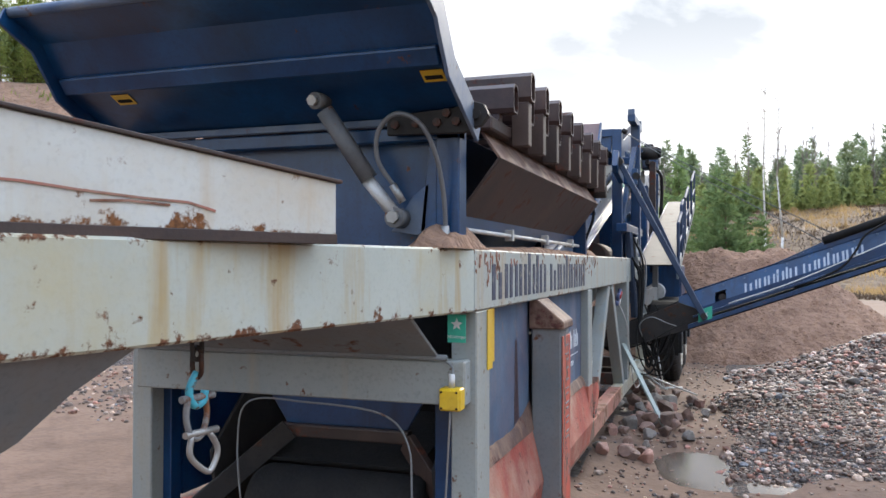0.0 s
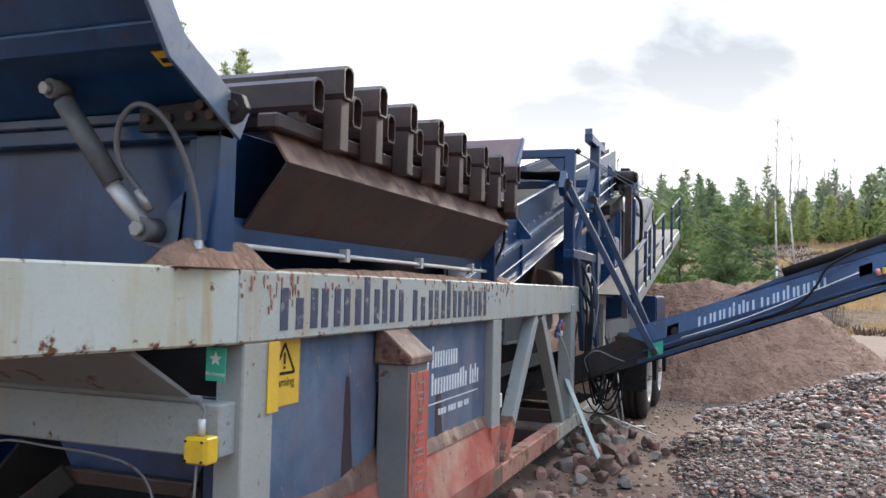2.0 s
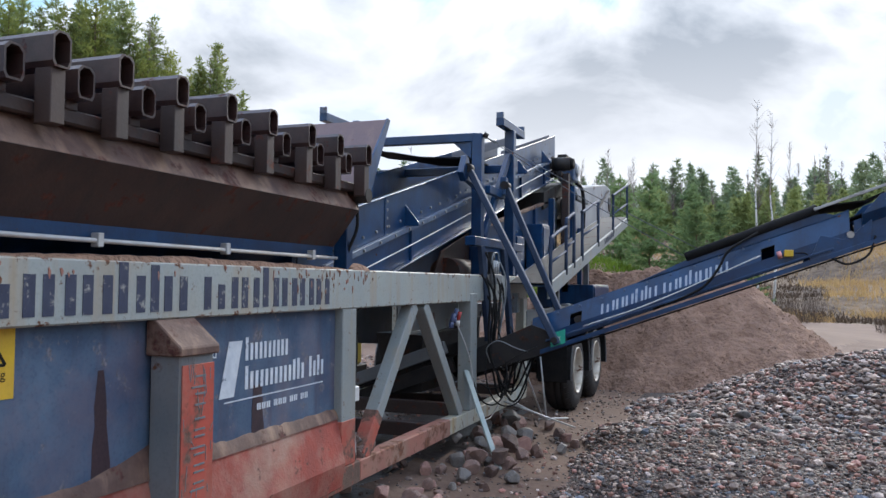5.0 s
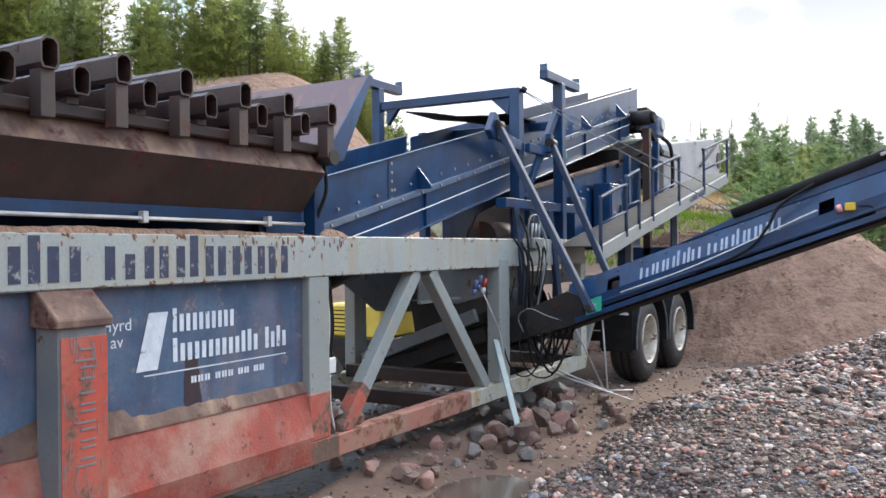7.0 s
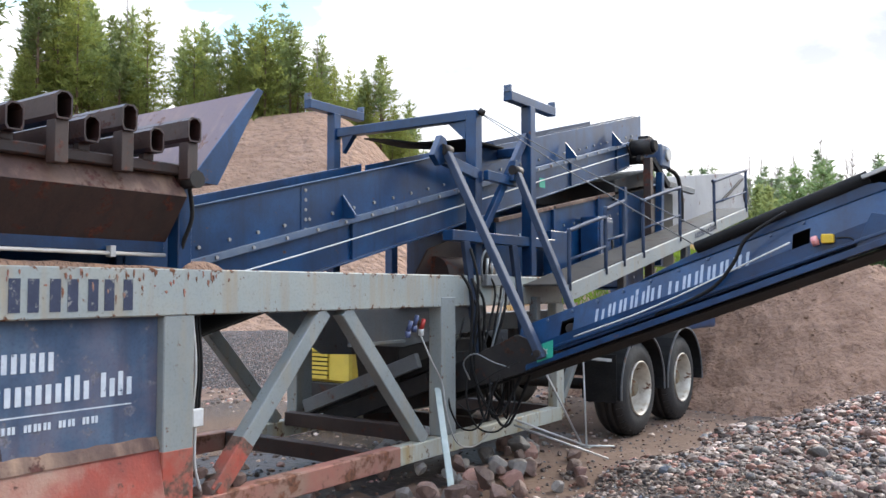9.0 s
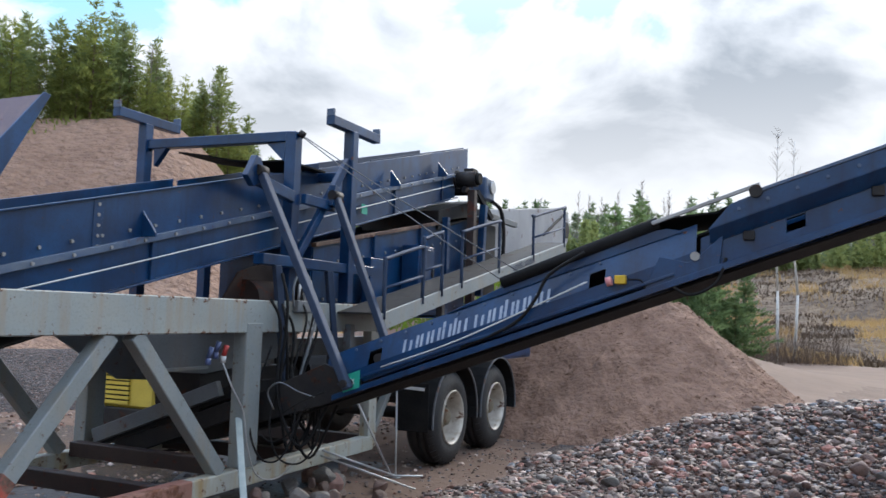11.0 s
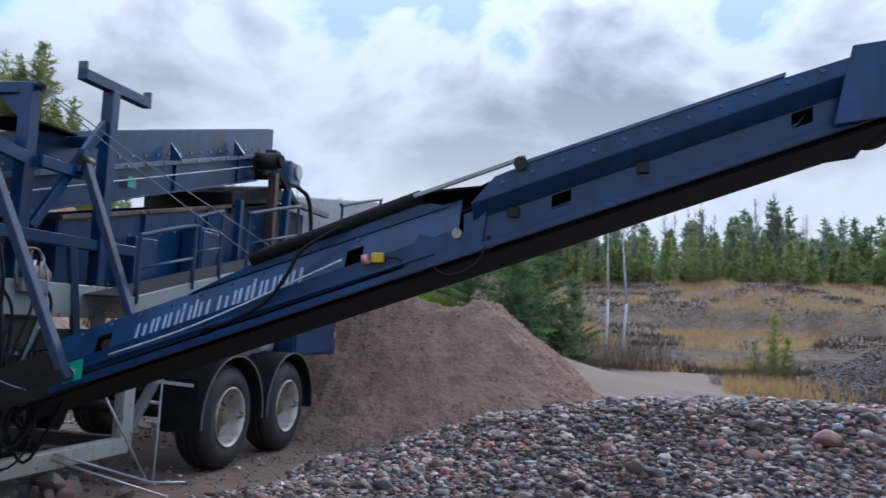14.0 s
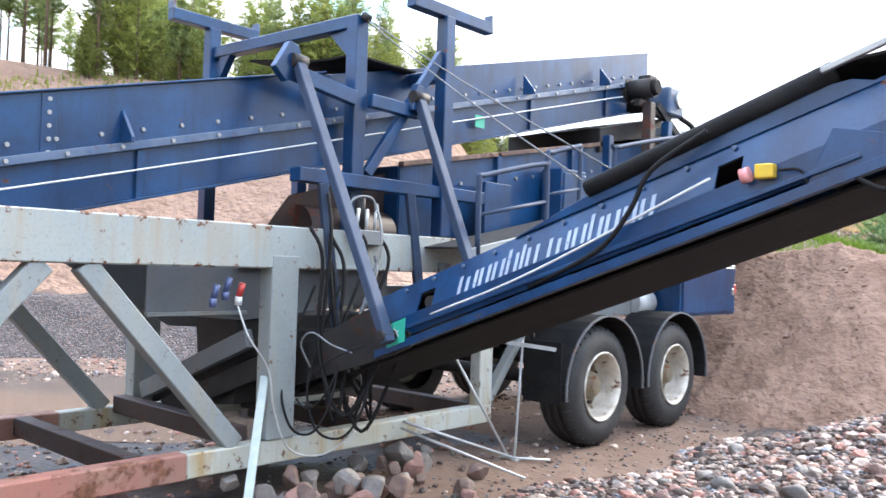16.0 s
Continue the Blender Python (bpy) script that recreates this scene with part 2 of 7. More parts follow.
RIM = surface("dusty_wheel_rim", (0.62, 0.59, 0.52), (0.36, 0.31, 0.24), 9.0, 0.5, metal=0.2, rust=0.35, rust_scale=12, dirt=0.5, dirt_col=(0.2, 0.14, 0.1))
DISC = surface("rusty_wheel_disc", (0.20, 0.165, 0.10), (0.11, 0.085, 0.06), 9.0, 0.6, rust=0.4, rust_scale=10, dirt=0.5, dirt_col=(0.09, 0.065, 0.05))
WHITE = surface("dirty_white_plastic", (0.62, 0.63, 0.62), (0.5, 0.5, 0.48), 12.0, 0.5, dirt=0.3, dirt_col=(0.3, 0.26, 0.22))
HOOD = surface("pale_grey_sheet", (0.36, 0.37, 0.385), (0.25, 0.26, 0.28), 1.6, 0.5, rust=0.25, streak=0.4, streak_col=(0.2, 0.19, 0.19))
DECAL_WHITE = surface("worn_white_decal", (0.62, 0.66, 0.70), (0.45, 0.50, 0.56), 16.0, 0.5, rust=0.2, rust_scale=22, rust_col=(0.06, 0.09, 0.15))
DECAL_NAVY = surface("worn_navy_decal", (0.018, 0.026, 0.06), (0.03, 0.04, 0.08), 14.0, 0.5, rust=0.38, rust_scale=16, rust_col=(0.34, 0.34, 0.32))
DECAL_GREEN = surface("green_sign", (0.02, 0.33, 0.22), (0.03, 0.38, 0.26), 12.0, 0.45)
DECAL_YELLOW = surface("yellow_sign", (0.62, 0.40, 0.02), (0.55, 0.34, 0.03), 9.0, 0.5, dirt=0.25)
YELLOW = surface("yellow_paint", (0.66, 0.50, 0.08), (0.58, 0.42, 0.06), 4.0, 0.45, dirt=0.3)
YELLOW_BOX = surface("yellow_plastic", (0.64, 0.42, 0.015), (0.56, 0.36, 0.02), 14.0, 0.4, dirt=0.2)
PINK = surface("faded_red_button", (0.62, 0.22, 0.22), (0.7, 0.32, 0.3), 20.0, 0.4)
CYAN = surface("turquoise_paint", (0.03, 0.30, 0.40), (0.05, 0.36, 0.44), 18.0, 0.4, rust=0.3, rust_scale=30)
BLUE_PLUG = surface("blue_plastic", (0.06, 0.08, 0.17), (0.09, 0.12, 0.24), 20.0, 0.4)
RED_PLUG = surface("red_plastic", (0.45, 0.03, 0.03), (0.4, 0.05, 0.04), 20.0, 0.4)
PALE_WOOD = surface("weathered_pale_strip", (0.42, 0.47, 0.44), (0.3, 0.36, 0.35), 9.0, 0.6, streak=0.5, streak_col=(0.2, 0.26, 0.25), dirt=0.3)
SAND = surface("damp_brown_sand", (0.215, 0.132, 0.095), (0.29, 0.185, 0.135), 2.2, 0.95, bump=1.0, grain=14, dirt=0.5, dirt_col=(0.12, 0.073, 0.05), spec=0.1, bdist=0.06)
BANK_SAND = surface("pale_brown_bank_soil", (0.25, 0.155, 0.11), (0.33, 0.215, 0.155), 0.35, 0.95, bump=1.0, grain=3, bdist=0.35, dirt=0.55, dirt_col=(0.17, 0.11, 0.08), spec=0.1)
PEBBLE = island_stone("wet_pebbles", [(0.464, 0.366, 0.313), (0.35, 0.173, 0.137), (0.139, 0.148, 0.167), (0.085, 0.061, 0.052), (0.148, 0.109, 0.094), (0.284, 0.223, 0.186), (0.17, 0.09, 0.067), (0.262, 0.137, 0.102), (0.114, 0.102, 0.1), (0.158, 0.107, 0.082), (0.068, 0.05, 0.043), (0.409, 0.305, 0.241), (0.137, 0.084, 0.065), (0.097, 0.071, 0.06), (0.193, 0.143, 0.116), (0.072, 0.053, 0.047), (0.056, 0.046, 0.043), (0.092, 0.067, 0.055)], 0.6, 50)
BOULDER = surface("field_stone", (0.125, 0.080, 0.066), (0.205, 0.125, 0.10), 7.0, 0.7, rand=0.4, bump=0.5, grain=45, dirt=0.4, dirt_col=(0.2, 0.13, 0.1))
BOULDER_PINK = surface("pink_granite", (0.36, 0.20, 0.16), (0.28, 0.15, 0.12), 8.0, 0.7, rand=0.3, bump=0.5, grain=50)
BOULDER_GREY = surface("grey_granite", (0.21, 0.185, 0.165), (0.13, 0.115, 0.105), 8.0, 0.65, rand=0.4, bump=0.4, grain=50)
BARK = surface("pine_bark", (0.10, 0.065, 0.045), (0.16, 0.10, 0.065), 4.0, 0.9, bump=0.5)
BIRCH = surface("birch_bark", (0.62, 0.60, 0.56), (0.48, 0.46, 0.42), 5.0, 0.8, rust=0.3, rust_scale=7, rust_col=(0.05, 0.045, 0.04))
TWIG = surface("bare_twigs", (0.085, 0.058, 0.043), (0.14, 0.095, 0.065), 3.0, 0.9, bump=0)
PINE = surface("pine_needles", (0.17, 0.22, 0.09), (0.31, 0.34, 0.125), 0.35, 0.85, bump=0, grain=3, rand=0.25, spec=0.2)
PINE_YOUNG = surface("young_pine_needles", (0.16, 0.20, 0.055), (0.27, 0.28, 0.075), 0.5, 0.85, bump=0, grain=3, rand=0.25, spec=0.2)
DEEP_PINE = surface("dense_pine_needles", (0.12, 0.19, 0.085), (0.21, 0.28, 0.12), 0.6, 0.85, bump=0, grain=3, rand=0.2, spec=0.2)
# Both distant needle tones are lifted and greyed to paint in aerial haze.
HAZED_PINE = surface("hazed_pine_needles", (0.17, 0.235, 0.14), (0.27, 0.33, 0.18), 0.1, 0.9, bump=0, grain=2, spec=0.1)
HAZED_YOUNG = surface("hazed_young_needles", (0.23, 0.29, 0.12), (0.33, 0.36, 0.14), 0.1, 0.9, bump=0, grain=2, spec=0.1)
HEATHER = surface("brown_heather", (0.075, 0.055, 0.04), (0.17, 0.115, 0.075), 0.3, 0.95, bump=0, grain=3, spec=0.1)
GREY_TWIG = surface("grey_bare_branches", (0.20, 0.17, 0.155), (0.27, 0.23, 0.21), 0.4, 0.95, bump=0, spec=0.1)
SPRUCE = surface("spruce_needles", (0.15, 0.20, 0.12), (0.24, 0.28, 0.16), 0.3, 0.85, bump=0, grain=3, rand=0.25, spec=0.2)
DRY_GRASS = surface("dry_grass", (0.50, 0.34, 0.15), (0.33, 0.22, 0.11), 0.15, 0.9, bump=0, grain=2, spec=0.1)
GREEN_GRASS = surface("green_grass", (0.16, 0.24, 0.03), (0.11, 0.17, 0.03), 0.8, 0.9, bump=0, grain=6, spec=0.1)
TRAY_PAINT = surface("rust_eaten_grey_paint", (0.56, 0.57, 0.54), (0.48, 0.49, 0.46), 1.8, 0.5, rust=0.20, rust_scale=11, edges=((0.0, 0.065, 0.27),), rust_col=(0.21, 0.085, 0.03), streak=0.6, streak_col=(0.40, 0.24, 0.08), dirt=0.4, dirt_col=(0.45, 0.30, 0.14))
CYLINDER = surface("grey_cylinder_paint", (0.085, 0.09, 0.098), (0.13, 0.135, 0.14), 7.0, 0.5, rust=0.25, rust_scale=14)
CLOD = surface("dark_sand_clods", (0.20, 0.125, 0.09), (0.28, 0.18, 0.13), 3.0, 0.95, spec=0.1)
ARM = surface("steel_blue_bar", (0.042, 0.06, 0.098), (0.022, 0.038, 0.075), 6.0, 0.7, spec=0.3, rust=0.08, rust_scale=12)
DRAW_PAINT = surface("stained_drawbar_paint", (0.45, 0.48, 0.44), (0.36, 0.39, 0.35), 1.4, 0.5, rust=0.17, rust_scale=14, streak=1.0, streak_col=(0.34, 0.22, 0.07), dirt=0.65, dirt_col=(0.42, 0.35, 0.18), edges=((0.05, 0.05, 0.13), (0.31, 0.03, 0.08)))
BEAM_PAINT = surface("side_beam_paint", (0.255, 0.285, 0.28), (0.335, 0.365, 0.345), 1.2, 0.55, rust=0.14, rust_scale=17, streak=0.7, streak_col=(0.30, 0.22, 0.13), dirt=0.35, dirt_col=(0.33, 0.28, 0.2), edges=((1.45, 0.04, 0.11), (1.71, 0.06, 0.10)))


def pebble_bed(name, colours, size):
    """Fine gravel too small to lay stone by stone."""
    mat = island_stone(name, colours, 0.7, 60)
    n, l = mat.node_tree.nodes, mat.node_tree.links
    bsdf = n["Principled BSDF"]
    tc, vo = n.new("ShaderNodeTexCoord"), n.new("ShaderNodeTexVoronoi")
    vo.inputs["Scale"].default_value = 1 / size
    vo.inputs["Randomness"].default_value = 1.0
    l.new(tc.outputs["Object"], vo.inputs["Vector"])
    sep = n.new("ShaderNodeSeparateColor")
    l.new(vo.outputs["Color"], sep.inputs["Color"])
    ramp = [k for k in n if k.bl_idname == "ShaderNodeValToRGB"][0]
    l.new(sep.outputs["Red"], ramp.inputs["Fac"])
    bump = [k for k in n if k.bl_idname == "ShaderNodeBump"][0]
    inv = n.new("ShaderNodeMath")
    inv.operation = "MULTIPLY"
    inv.inputs[1].default_value = -1.0
    l.new(vo.outputs["Distance"], inv.inputs[0])
    l.new(inv.outputs["Value"], bump.inputs["Height"])
    bump.inputs["Strength"].default_value, bump.inputs["Distance"].default_value = 1.0, size
    return mat


STONE_TONES = [(0.04, 0.031, 0.028), (0.09, 0.07, 0.06), (0.14, 0.108, 0.092), (0.06, 0.047, 0.042), (0.17, 0.095, 0.07), (0.11, 0.1, 0.1), (0.05, 0.04, 0.037), (0.26, 0.21, 0.175), (0.075, 0.058, 0.05)]
# Wet gravel tones cut to 0.6, painting in shade between the stones.
GRAVEL_BED = pebble_bed("wet_shaded_gravel_bed", [(v[0] * 0.6, v[1] * 0.6, v[2] * 0.62) for v in STONE_TONES], 0.024)
FAR_BED = pebble_bed("dark_gravel_bed", [(v[0] * 0.62, v[1] * 0.63, v[2] * 0.67) for v in STONE_TONES], 0.06)
FAR_STONE = island_stone("dark_gravel_stones", [(v[0] * 0.62, v[1] * 0.63, v[2] * 0.67) for v in STONE_TONES], 0.95, 20)
for dull in (FAR_BED, FAR_STONE):
    dull.node_tree.nodes["Principled BSDF"].inputs["Specular IOR Level"].default_value = 0.05


def let_through(mat, amount):
    """Thin leaves: part of the light passes through."""
    n, l = mat.node_tree.nodes, mat.node_tree.links
    bsdf, out = n["Principled BSDF"], n["Material Output"]
    t, m = n.new("ShaderNodeBsdfTranslucent"), n.new("ShaderNodeMixShader")
    l.new(bsdf.inputs["Base Color"].links[0].from_socket, t.inputs["Color"])
    m.inputs["Fac"].default_value = amount
    l.new(bsdf.outputs["BSDF"], m.inputs[1])
    l.new(t.outputs["BSDF"], m.inputs[2])
    l.new(m.outputs["Shader"], out.inputs["Surface"])


for leaf in (DEEP_PINE, HAZED_PINE, HAZED_YOUNG, PINE, PINE_YOUNG, SPRUCE, DRY_GRASS, GREEN_GRASS):
    let_through(leaf, 0.6)

# ---- building helpers ----
AT = {}


def thing(name, loc, label, category, group="", kind=""):
    ob = new(name)
    ob.empty_display_size = 0.1
    ob.location = loc
    AT[ob.name] = Vector(loc)
    return tagged(ob, label, category, group, kind)


def mesh_from(name, bm, mat, bevel=0.0):
    if bevel:
        edges = [e for e in bm.edges if len(e.link_faces) == 2 and e.calc_face_angle(0) > 0.6]
        bmesh.ops.bevel(bm, geom=edges, offset=bevel, segments=1, affect="EDGES", clamp_overlap=True)
    bmesh.ops.recalc_face_normals(bm, faces=bm.faces[:])
    me = bpy.data.meshes.new(name)
    bm.to_mesh(me)
    bm.free()
    for m in (mat if isinstance(mat, (list, tuple)) else [mat]):
        me.materials.append(m)
    return me


def part(name, bm, mat, parent, label="", bevel=0.004):
    """Link a bmesh, given in world metres, as one mesh under a thing or under a part."""
    root = AT[parent.name]
    bmesh.ops.translate(bm, verts=bm.verts[:], vec=-root)
    ob = new(name, mesh_from(name, bm, mat, bevel))
    ob.parent = parent
    AT[ob.name] = root
    return tagged(ob, label)


def single(name, bm, mat, loc, label, category, group="", kind="", bevel=0.004):
    bmesh.ops.translate(bm, verts=bm.verts[:], vec=-Vector(loc))
    ob = new(name, mesh_from(name, bm, mat, bevel))
    ob.location = loc
    AT[ob.name] = Vector(loc)
    return tagged(ob, label, category, group, kind)


def box(x0, x1, y0, y1, z0, z1, bm=None):
    bm = bm or bmesh.new()
    v = [bm.verts.new((x, y, z)) for z in (z0, z1) for x, y in ((x0, y0), (x1, y0), (x1, y1), (x0, y1))]
    for f in ((3, 2, 1, 0), (4, 5, 6, 7), (0, 1, 5, 4), (1, 2, 6, 5), (2, 3, 7, 6), (3, 0, 4, 7)):
        bm.faces.new([v[i] for i in f])
    return bm


def beam(p, q, w, h, bm=None, up=(0, 0, 1)):
    """A bar of section w (across) by h (along up) from p to q."""
    bm = bm or bmesh.new()
    p, q = Vector(p), Vector(q)
    d = (q - p).normalized()
    s = d.cross(Vector(up)).normalized()
    u = s.cross(d)
    v = [bm.verts.new(e + s * a * w / 2 + u * b * h / 2) for e in (p, q) for a, b in ((-1, -1), (1, -1), (1, 1), (-1, 1))]
    for f in ((3, 2, 1, 0), (4, 5, 6, 7), (0, 1, 5, 4), (1, 2, 6, 5), (2, 3, 7, 6), (3, 0, 4, 7)):
        bm.faces.new([v[i] for i in f])
    return bm


def rod(p, q, r, bm=None, seg=10, r2=None):
    bm = bm or bmesh.new()
    p, q = Vector(p), Vector(q)
    d = (q - p).normalized()
    s = d.orthogonal().normalized()
    u = d.cross(s)
    r2 = r if r2 is None else r2
    a = [[bm.verts.new(e + (s * math.cos(k) + u * math.sin(k)) * rad) for k in (2 * math.pi * i / seg for i in range(seg))] for e, rad in ((p, r), (q, r2))]
    for i in range(seg):
        f = bm.faces.new((a[0][i], a[0][i - 1], a[1][i - 1], a[1][i]))
        f.smooth = True
    bm.faces.new(a[0])
    bm.faces.new(a[1][::-1])
    return bm


def prism(pts, axis, a, b, bm=None):
    """The outline pts, in the two other axes in order, drawn out along the axis from a to b."""
    bm = bm or bmesh.new()

    def at(p, c):
        return {"x": (c, p[0], p[1]), "y": (p[0], c, p[1]), "z": (p[0], p[1], c)}[axis]
    v0, v1 = [bm.verts.new(at(p, a)) for p in pts], [bm.verts.new(at(p, b)) for p in pts]
    bm.faces.new(v0)
    bm.faces.new(v1[::-1])
    for i in range(len(pts)):
        bm.faces.new((v0[i], v0[i - 1], v1[i - 1], v1[i]))
    return bm


def strip(line, t, axis, a, b, bm=None):
    """A folded sheet: the open line in two axes, t thick, drawn out along the axis."""
    pts = [Vector(p) for p in line]
    off = []
    for i, p in enumerate(pts):
        d = (pts[min(i + 1, len(pts) - 1)] - pts[max(i - 1, 0)]).normalized()
        off.append(p + Vector((-d.y, d.x)) * t)
    bm = bm or bmesh.new()
    for i in range(len(pts) - 1):
        prism([pts[i], pts[i + 1], off[i + 1], off[i]], axis, a, b, bm)
    bmesh.ops.remove_doubles(bm, verts=bm.verts[:], dist=0.0005)
    return bm


def sweep(points, r, bm=None, seg=6, steps=6):
    """A round hose through the points, smoothed."""
    bm = bm or bmesh.new()
    P = [Vector(p) for p in points]
    P = [P[0] * 2 - P[1]] + P + [P[-1] * 2 - P[-2]]
    line = []
    for i in range(1, len(P) - 2):
        for k in range(steps):
            t = k / steps
            a, b, c, d = P[i - 1:i + 3]
            line.append(0.5 * (2 * b + (c - a) * t + (2 * a - 5 * b + 4 * c - d) * t * t + (3 * b - a - 3 * c + d) * t ** 3))
    line.append(P[-2])
    rings, s = [], None
    for i, p in enumerate(line):
        d = (line[min(i + 1, len(line) - 1)] - line[max(i - 1, 0)]).normalized()
        s = d.orthogonal().normalized() if s is None else (s - d * s.dot(d)).normalized()
        u = d.cross(s)
        rings.append([bm.verts.new(p + (s * math.cos(k) + u * math.sin(k)) * r) for k in (2 * math.pi * j / seg for j in range(seg))])
    for a, b in zip(rings, rings[1:]):
        for i in range(seg):
            f = bm.faces.new((a[i], a[i - 1], b[i - 1], b[i]))
            f.smooth = True
    bm.faces.new(rings[0])
    bm.faces.new(rings[-1][::-1])
    return bm


def lathe(profile, centre, axis="x", seg=32, bm=None):
    """Turn an open outline of (along the axis, radius) about the axis through centre."""
    bm = bm or bmesh.new()
    c = Vector(centre)
    rings = []
    for a, r in profile:
        ring = []
        for i in range(seg):
            k = 2 * math.pi * i / seg
            o = {"x": (a, r * math.cos(k), r * math.sin(k)), "y": (r * math.cos(k), a, r * math.sin(k)), "z": (r * math.cos(k), r * math.sin(k), a)}[axis]
            ring.append(bm.verts.new(c + Vector(o)))
        rings.append(ring)
    for a, b in zip(rings, rings[1:]):
        for i in range(seg):
            f = bm.faces.new((a[i], a[i - 1], b[i - 1], b[i]))
            f.smooth = True
    if profile[0][1] < 0.13:
        bm.faces.new(rings[0])
    if profile[-1][1] < 0.13:
        bm.faces.new(rings[-1][::-1])
    return bm


def word_shapes(word, place, along, upward, out, height, stroke, gap=0.2, length=0.0):
    """Plain upright bars in the rhythm of a worn name, without its letters."""
    bm = bmesh.new()
    o, a, u, n = Vector(place), Vector(along), Vector(upward), Vector(out)
    x = 0.0
    wide = {"w": 1.35, "m": 1.35, "i": 0.0, "l": 0.0, "-": 0.55, " ": 0.45}

    def bar(x0, x1, y0, y1):
        v = [bm.verts.new(o + a * p + u * q + n * d) for d in (0, 0.0025) for p, q in ((x0, y0), (x1, y0), (x1, y1), (x0, y1))]
        for f in ((3, 2, 1, 0), (4, 5, 6, 7), (0, 1, 5, 4), (1, 2, 6, 5), (2, 3, 7, 6), (3, 0, 4, 7)):
            bm.faces.new([v[i] for i in f])
    for c in word:
        w = wide.get(c, 0.78) * height
        if c == " ":
            x += w
            continue
        top = height * (1.35 if c in "kltbdhKA" else 1.0)
        if w == 0:
            bar(x, x + stroke, 0, height * 1.3)
            x += stroke + gap * height
            continue
        bar(x, x + stroke, 0, top)
        bar(x + w - stroke, x + w, 0, height)
        if c == "m":
            bar(x + w / 2 - stroke / 2, x + w / 2 + stroke / 2, 0, height - stroke * 0.9)
        x += w + gap * height
    if length:
        k = length / (x - gap * height)
        for v in bm.verts:
            d = (v.co - o).dot(a) / a.length_squared
            v.co += a * d * (k - 1)
    return bm


def writing(parent, text, size, place, turn, mat):
    """Raised letters of the built-in font at a place, standing upright, turned about z."""
    cu = bpy.data.curves.new("writing", "FONT")
    cu.body, cu.size, cu.extrude, cu.align_x = text, size, 0.0006, "CENTER"
    me = bpy.data.meshes.new_from_object(bpy.data.objects.new("writing", cu))
    me.materials.append(mat)
    w = new("writing", me)
    w.parent = parent
    w.matrix_basis = Matrix.Translation(Vector(place) - AT[parent.name]) @ pose(0, 0, 0, 90, 0, turn)
    return w


def ring_bolt(parent, points, axis="x", r=0.012, h=0.01, mat=None):
    """Hexagon bolts, each a part, sharing one mesh."""
    mat = mat or STEEL
    d = {"x": (h, 0, 0), "y": (0, -h, 0), "z": (0, 0, h)}[axis]
    me = mesh_from("bolt", rod((0, 0, 0), d, r, seg=6), mat)
    for p in points:
        ob = new("bolt", me)
        ob.parent = parent
        ob.location = Vector(p) - AT[parent.name]


XN, XF, XC = -0.96, -2.70, -1.83

# ---- ground and distance ----


def smooth(a, b, v):
    t = np.clip((v - a) / (b - a), 0, 1)
    return t * t * (3 - 2 * t)


def wave(x, y, s, seed):
    """A cheap rolling noise from a few sines."""
    r = np.random.RandomState(seed)
    z = np.zeros_like(x)
    for k in range(7):
        a, f, p = r.uniform(0, 6.3), s * r.uniform(0.6, 2.4), r.uniform(0, 6.3)
        z = z + np.sin((x * math.cos(a) + y * math.sin(a)) * f + p) / (1 + k * 0.4)
    return z / 3.2


def fbm(x, y, scale, octaves=5, seed=0.0):
    """Rough natural relief, about -1 to 1."""
    x, y = np.asarray(x, float), np.asarray(y, float)
    flat = [noise.fractal((a * scale, b * scale, seed), 0.75, 2.1, octaves) for a, b in zip(x.ravel(), y.ravel())]
    return np.array(flat).reshape(x.shape)


def ground_height(x, y):
    x, y = np.asarray(x, float), np.asarray(y, float)
    dx, dy = x - 2.0, y - 3.0
    r = np.hypot(dx, dy)
    az = np.degrees(np.arctan2(-dx, dy))
    wob = wave(x, y, 0.09, 3)
    bank = smooth(21, 38, r + 2.0 * wob) * smooth(27, 43, az) * (1 - smooth(118, 140, az)) * (10.6 + 1.3 * wob)
    terrace = (smooth(40, 100, r + 5 * wob) * 5.6 + 0.8 * smooth(47, 49, r + 5 * wave(x, y, 0.13, 8))) * (1 - 0.4 * smooth(27, 43, az))
    step = 1.3 * smooth(58, 61, r + 6 * wob) * (1 - smooth(27, 43, az))
    knoll = 2.6 * np.exp(-((x + 4.5) ** 2 + (y - 27.0) ** 2) / 30.0)
    z = np.maximum(bank, terrace + step) + knoll
    z = z + smooth(24, 60, r) * (0.24 * wave(x, y, 0.5, 5) + 0.16 * wave(x, y, 1.1, 6))
    near = 0.016 * wave(x, y, 2.2, 7) + 0.010 * wave(x, y, 6.0, 9)
    row = 0.13 * np.exp(-((x + 1.15) / 0.42) ** 2) * smooth(4.0, 6.0, y) * (1 - smooth(10.6, 12.0, y))
    pool = -0.05 * np.exp(-(((x + 0.05) / 0.62) ** 2 + ((y - 6.75) / 0.55) ** 2)) - 0.03 * np.exp(-(((x + 0.4) / 0.4) ** 2 + ((y - 7.2) / 0.3) ** 2))
    pool = pool - 0.06 * np.exp(-(((x + 5.4) / 2.2) ** 2 + ((y - 9.8) / 1.6) ** 2))
    return z + near * (1 - smooth(12, 40, r)) + row * (0.7 + 0.5 * wave(x, y, 4, 13)) + pool


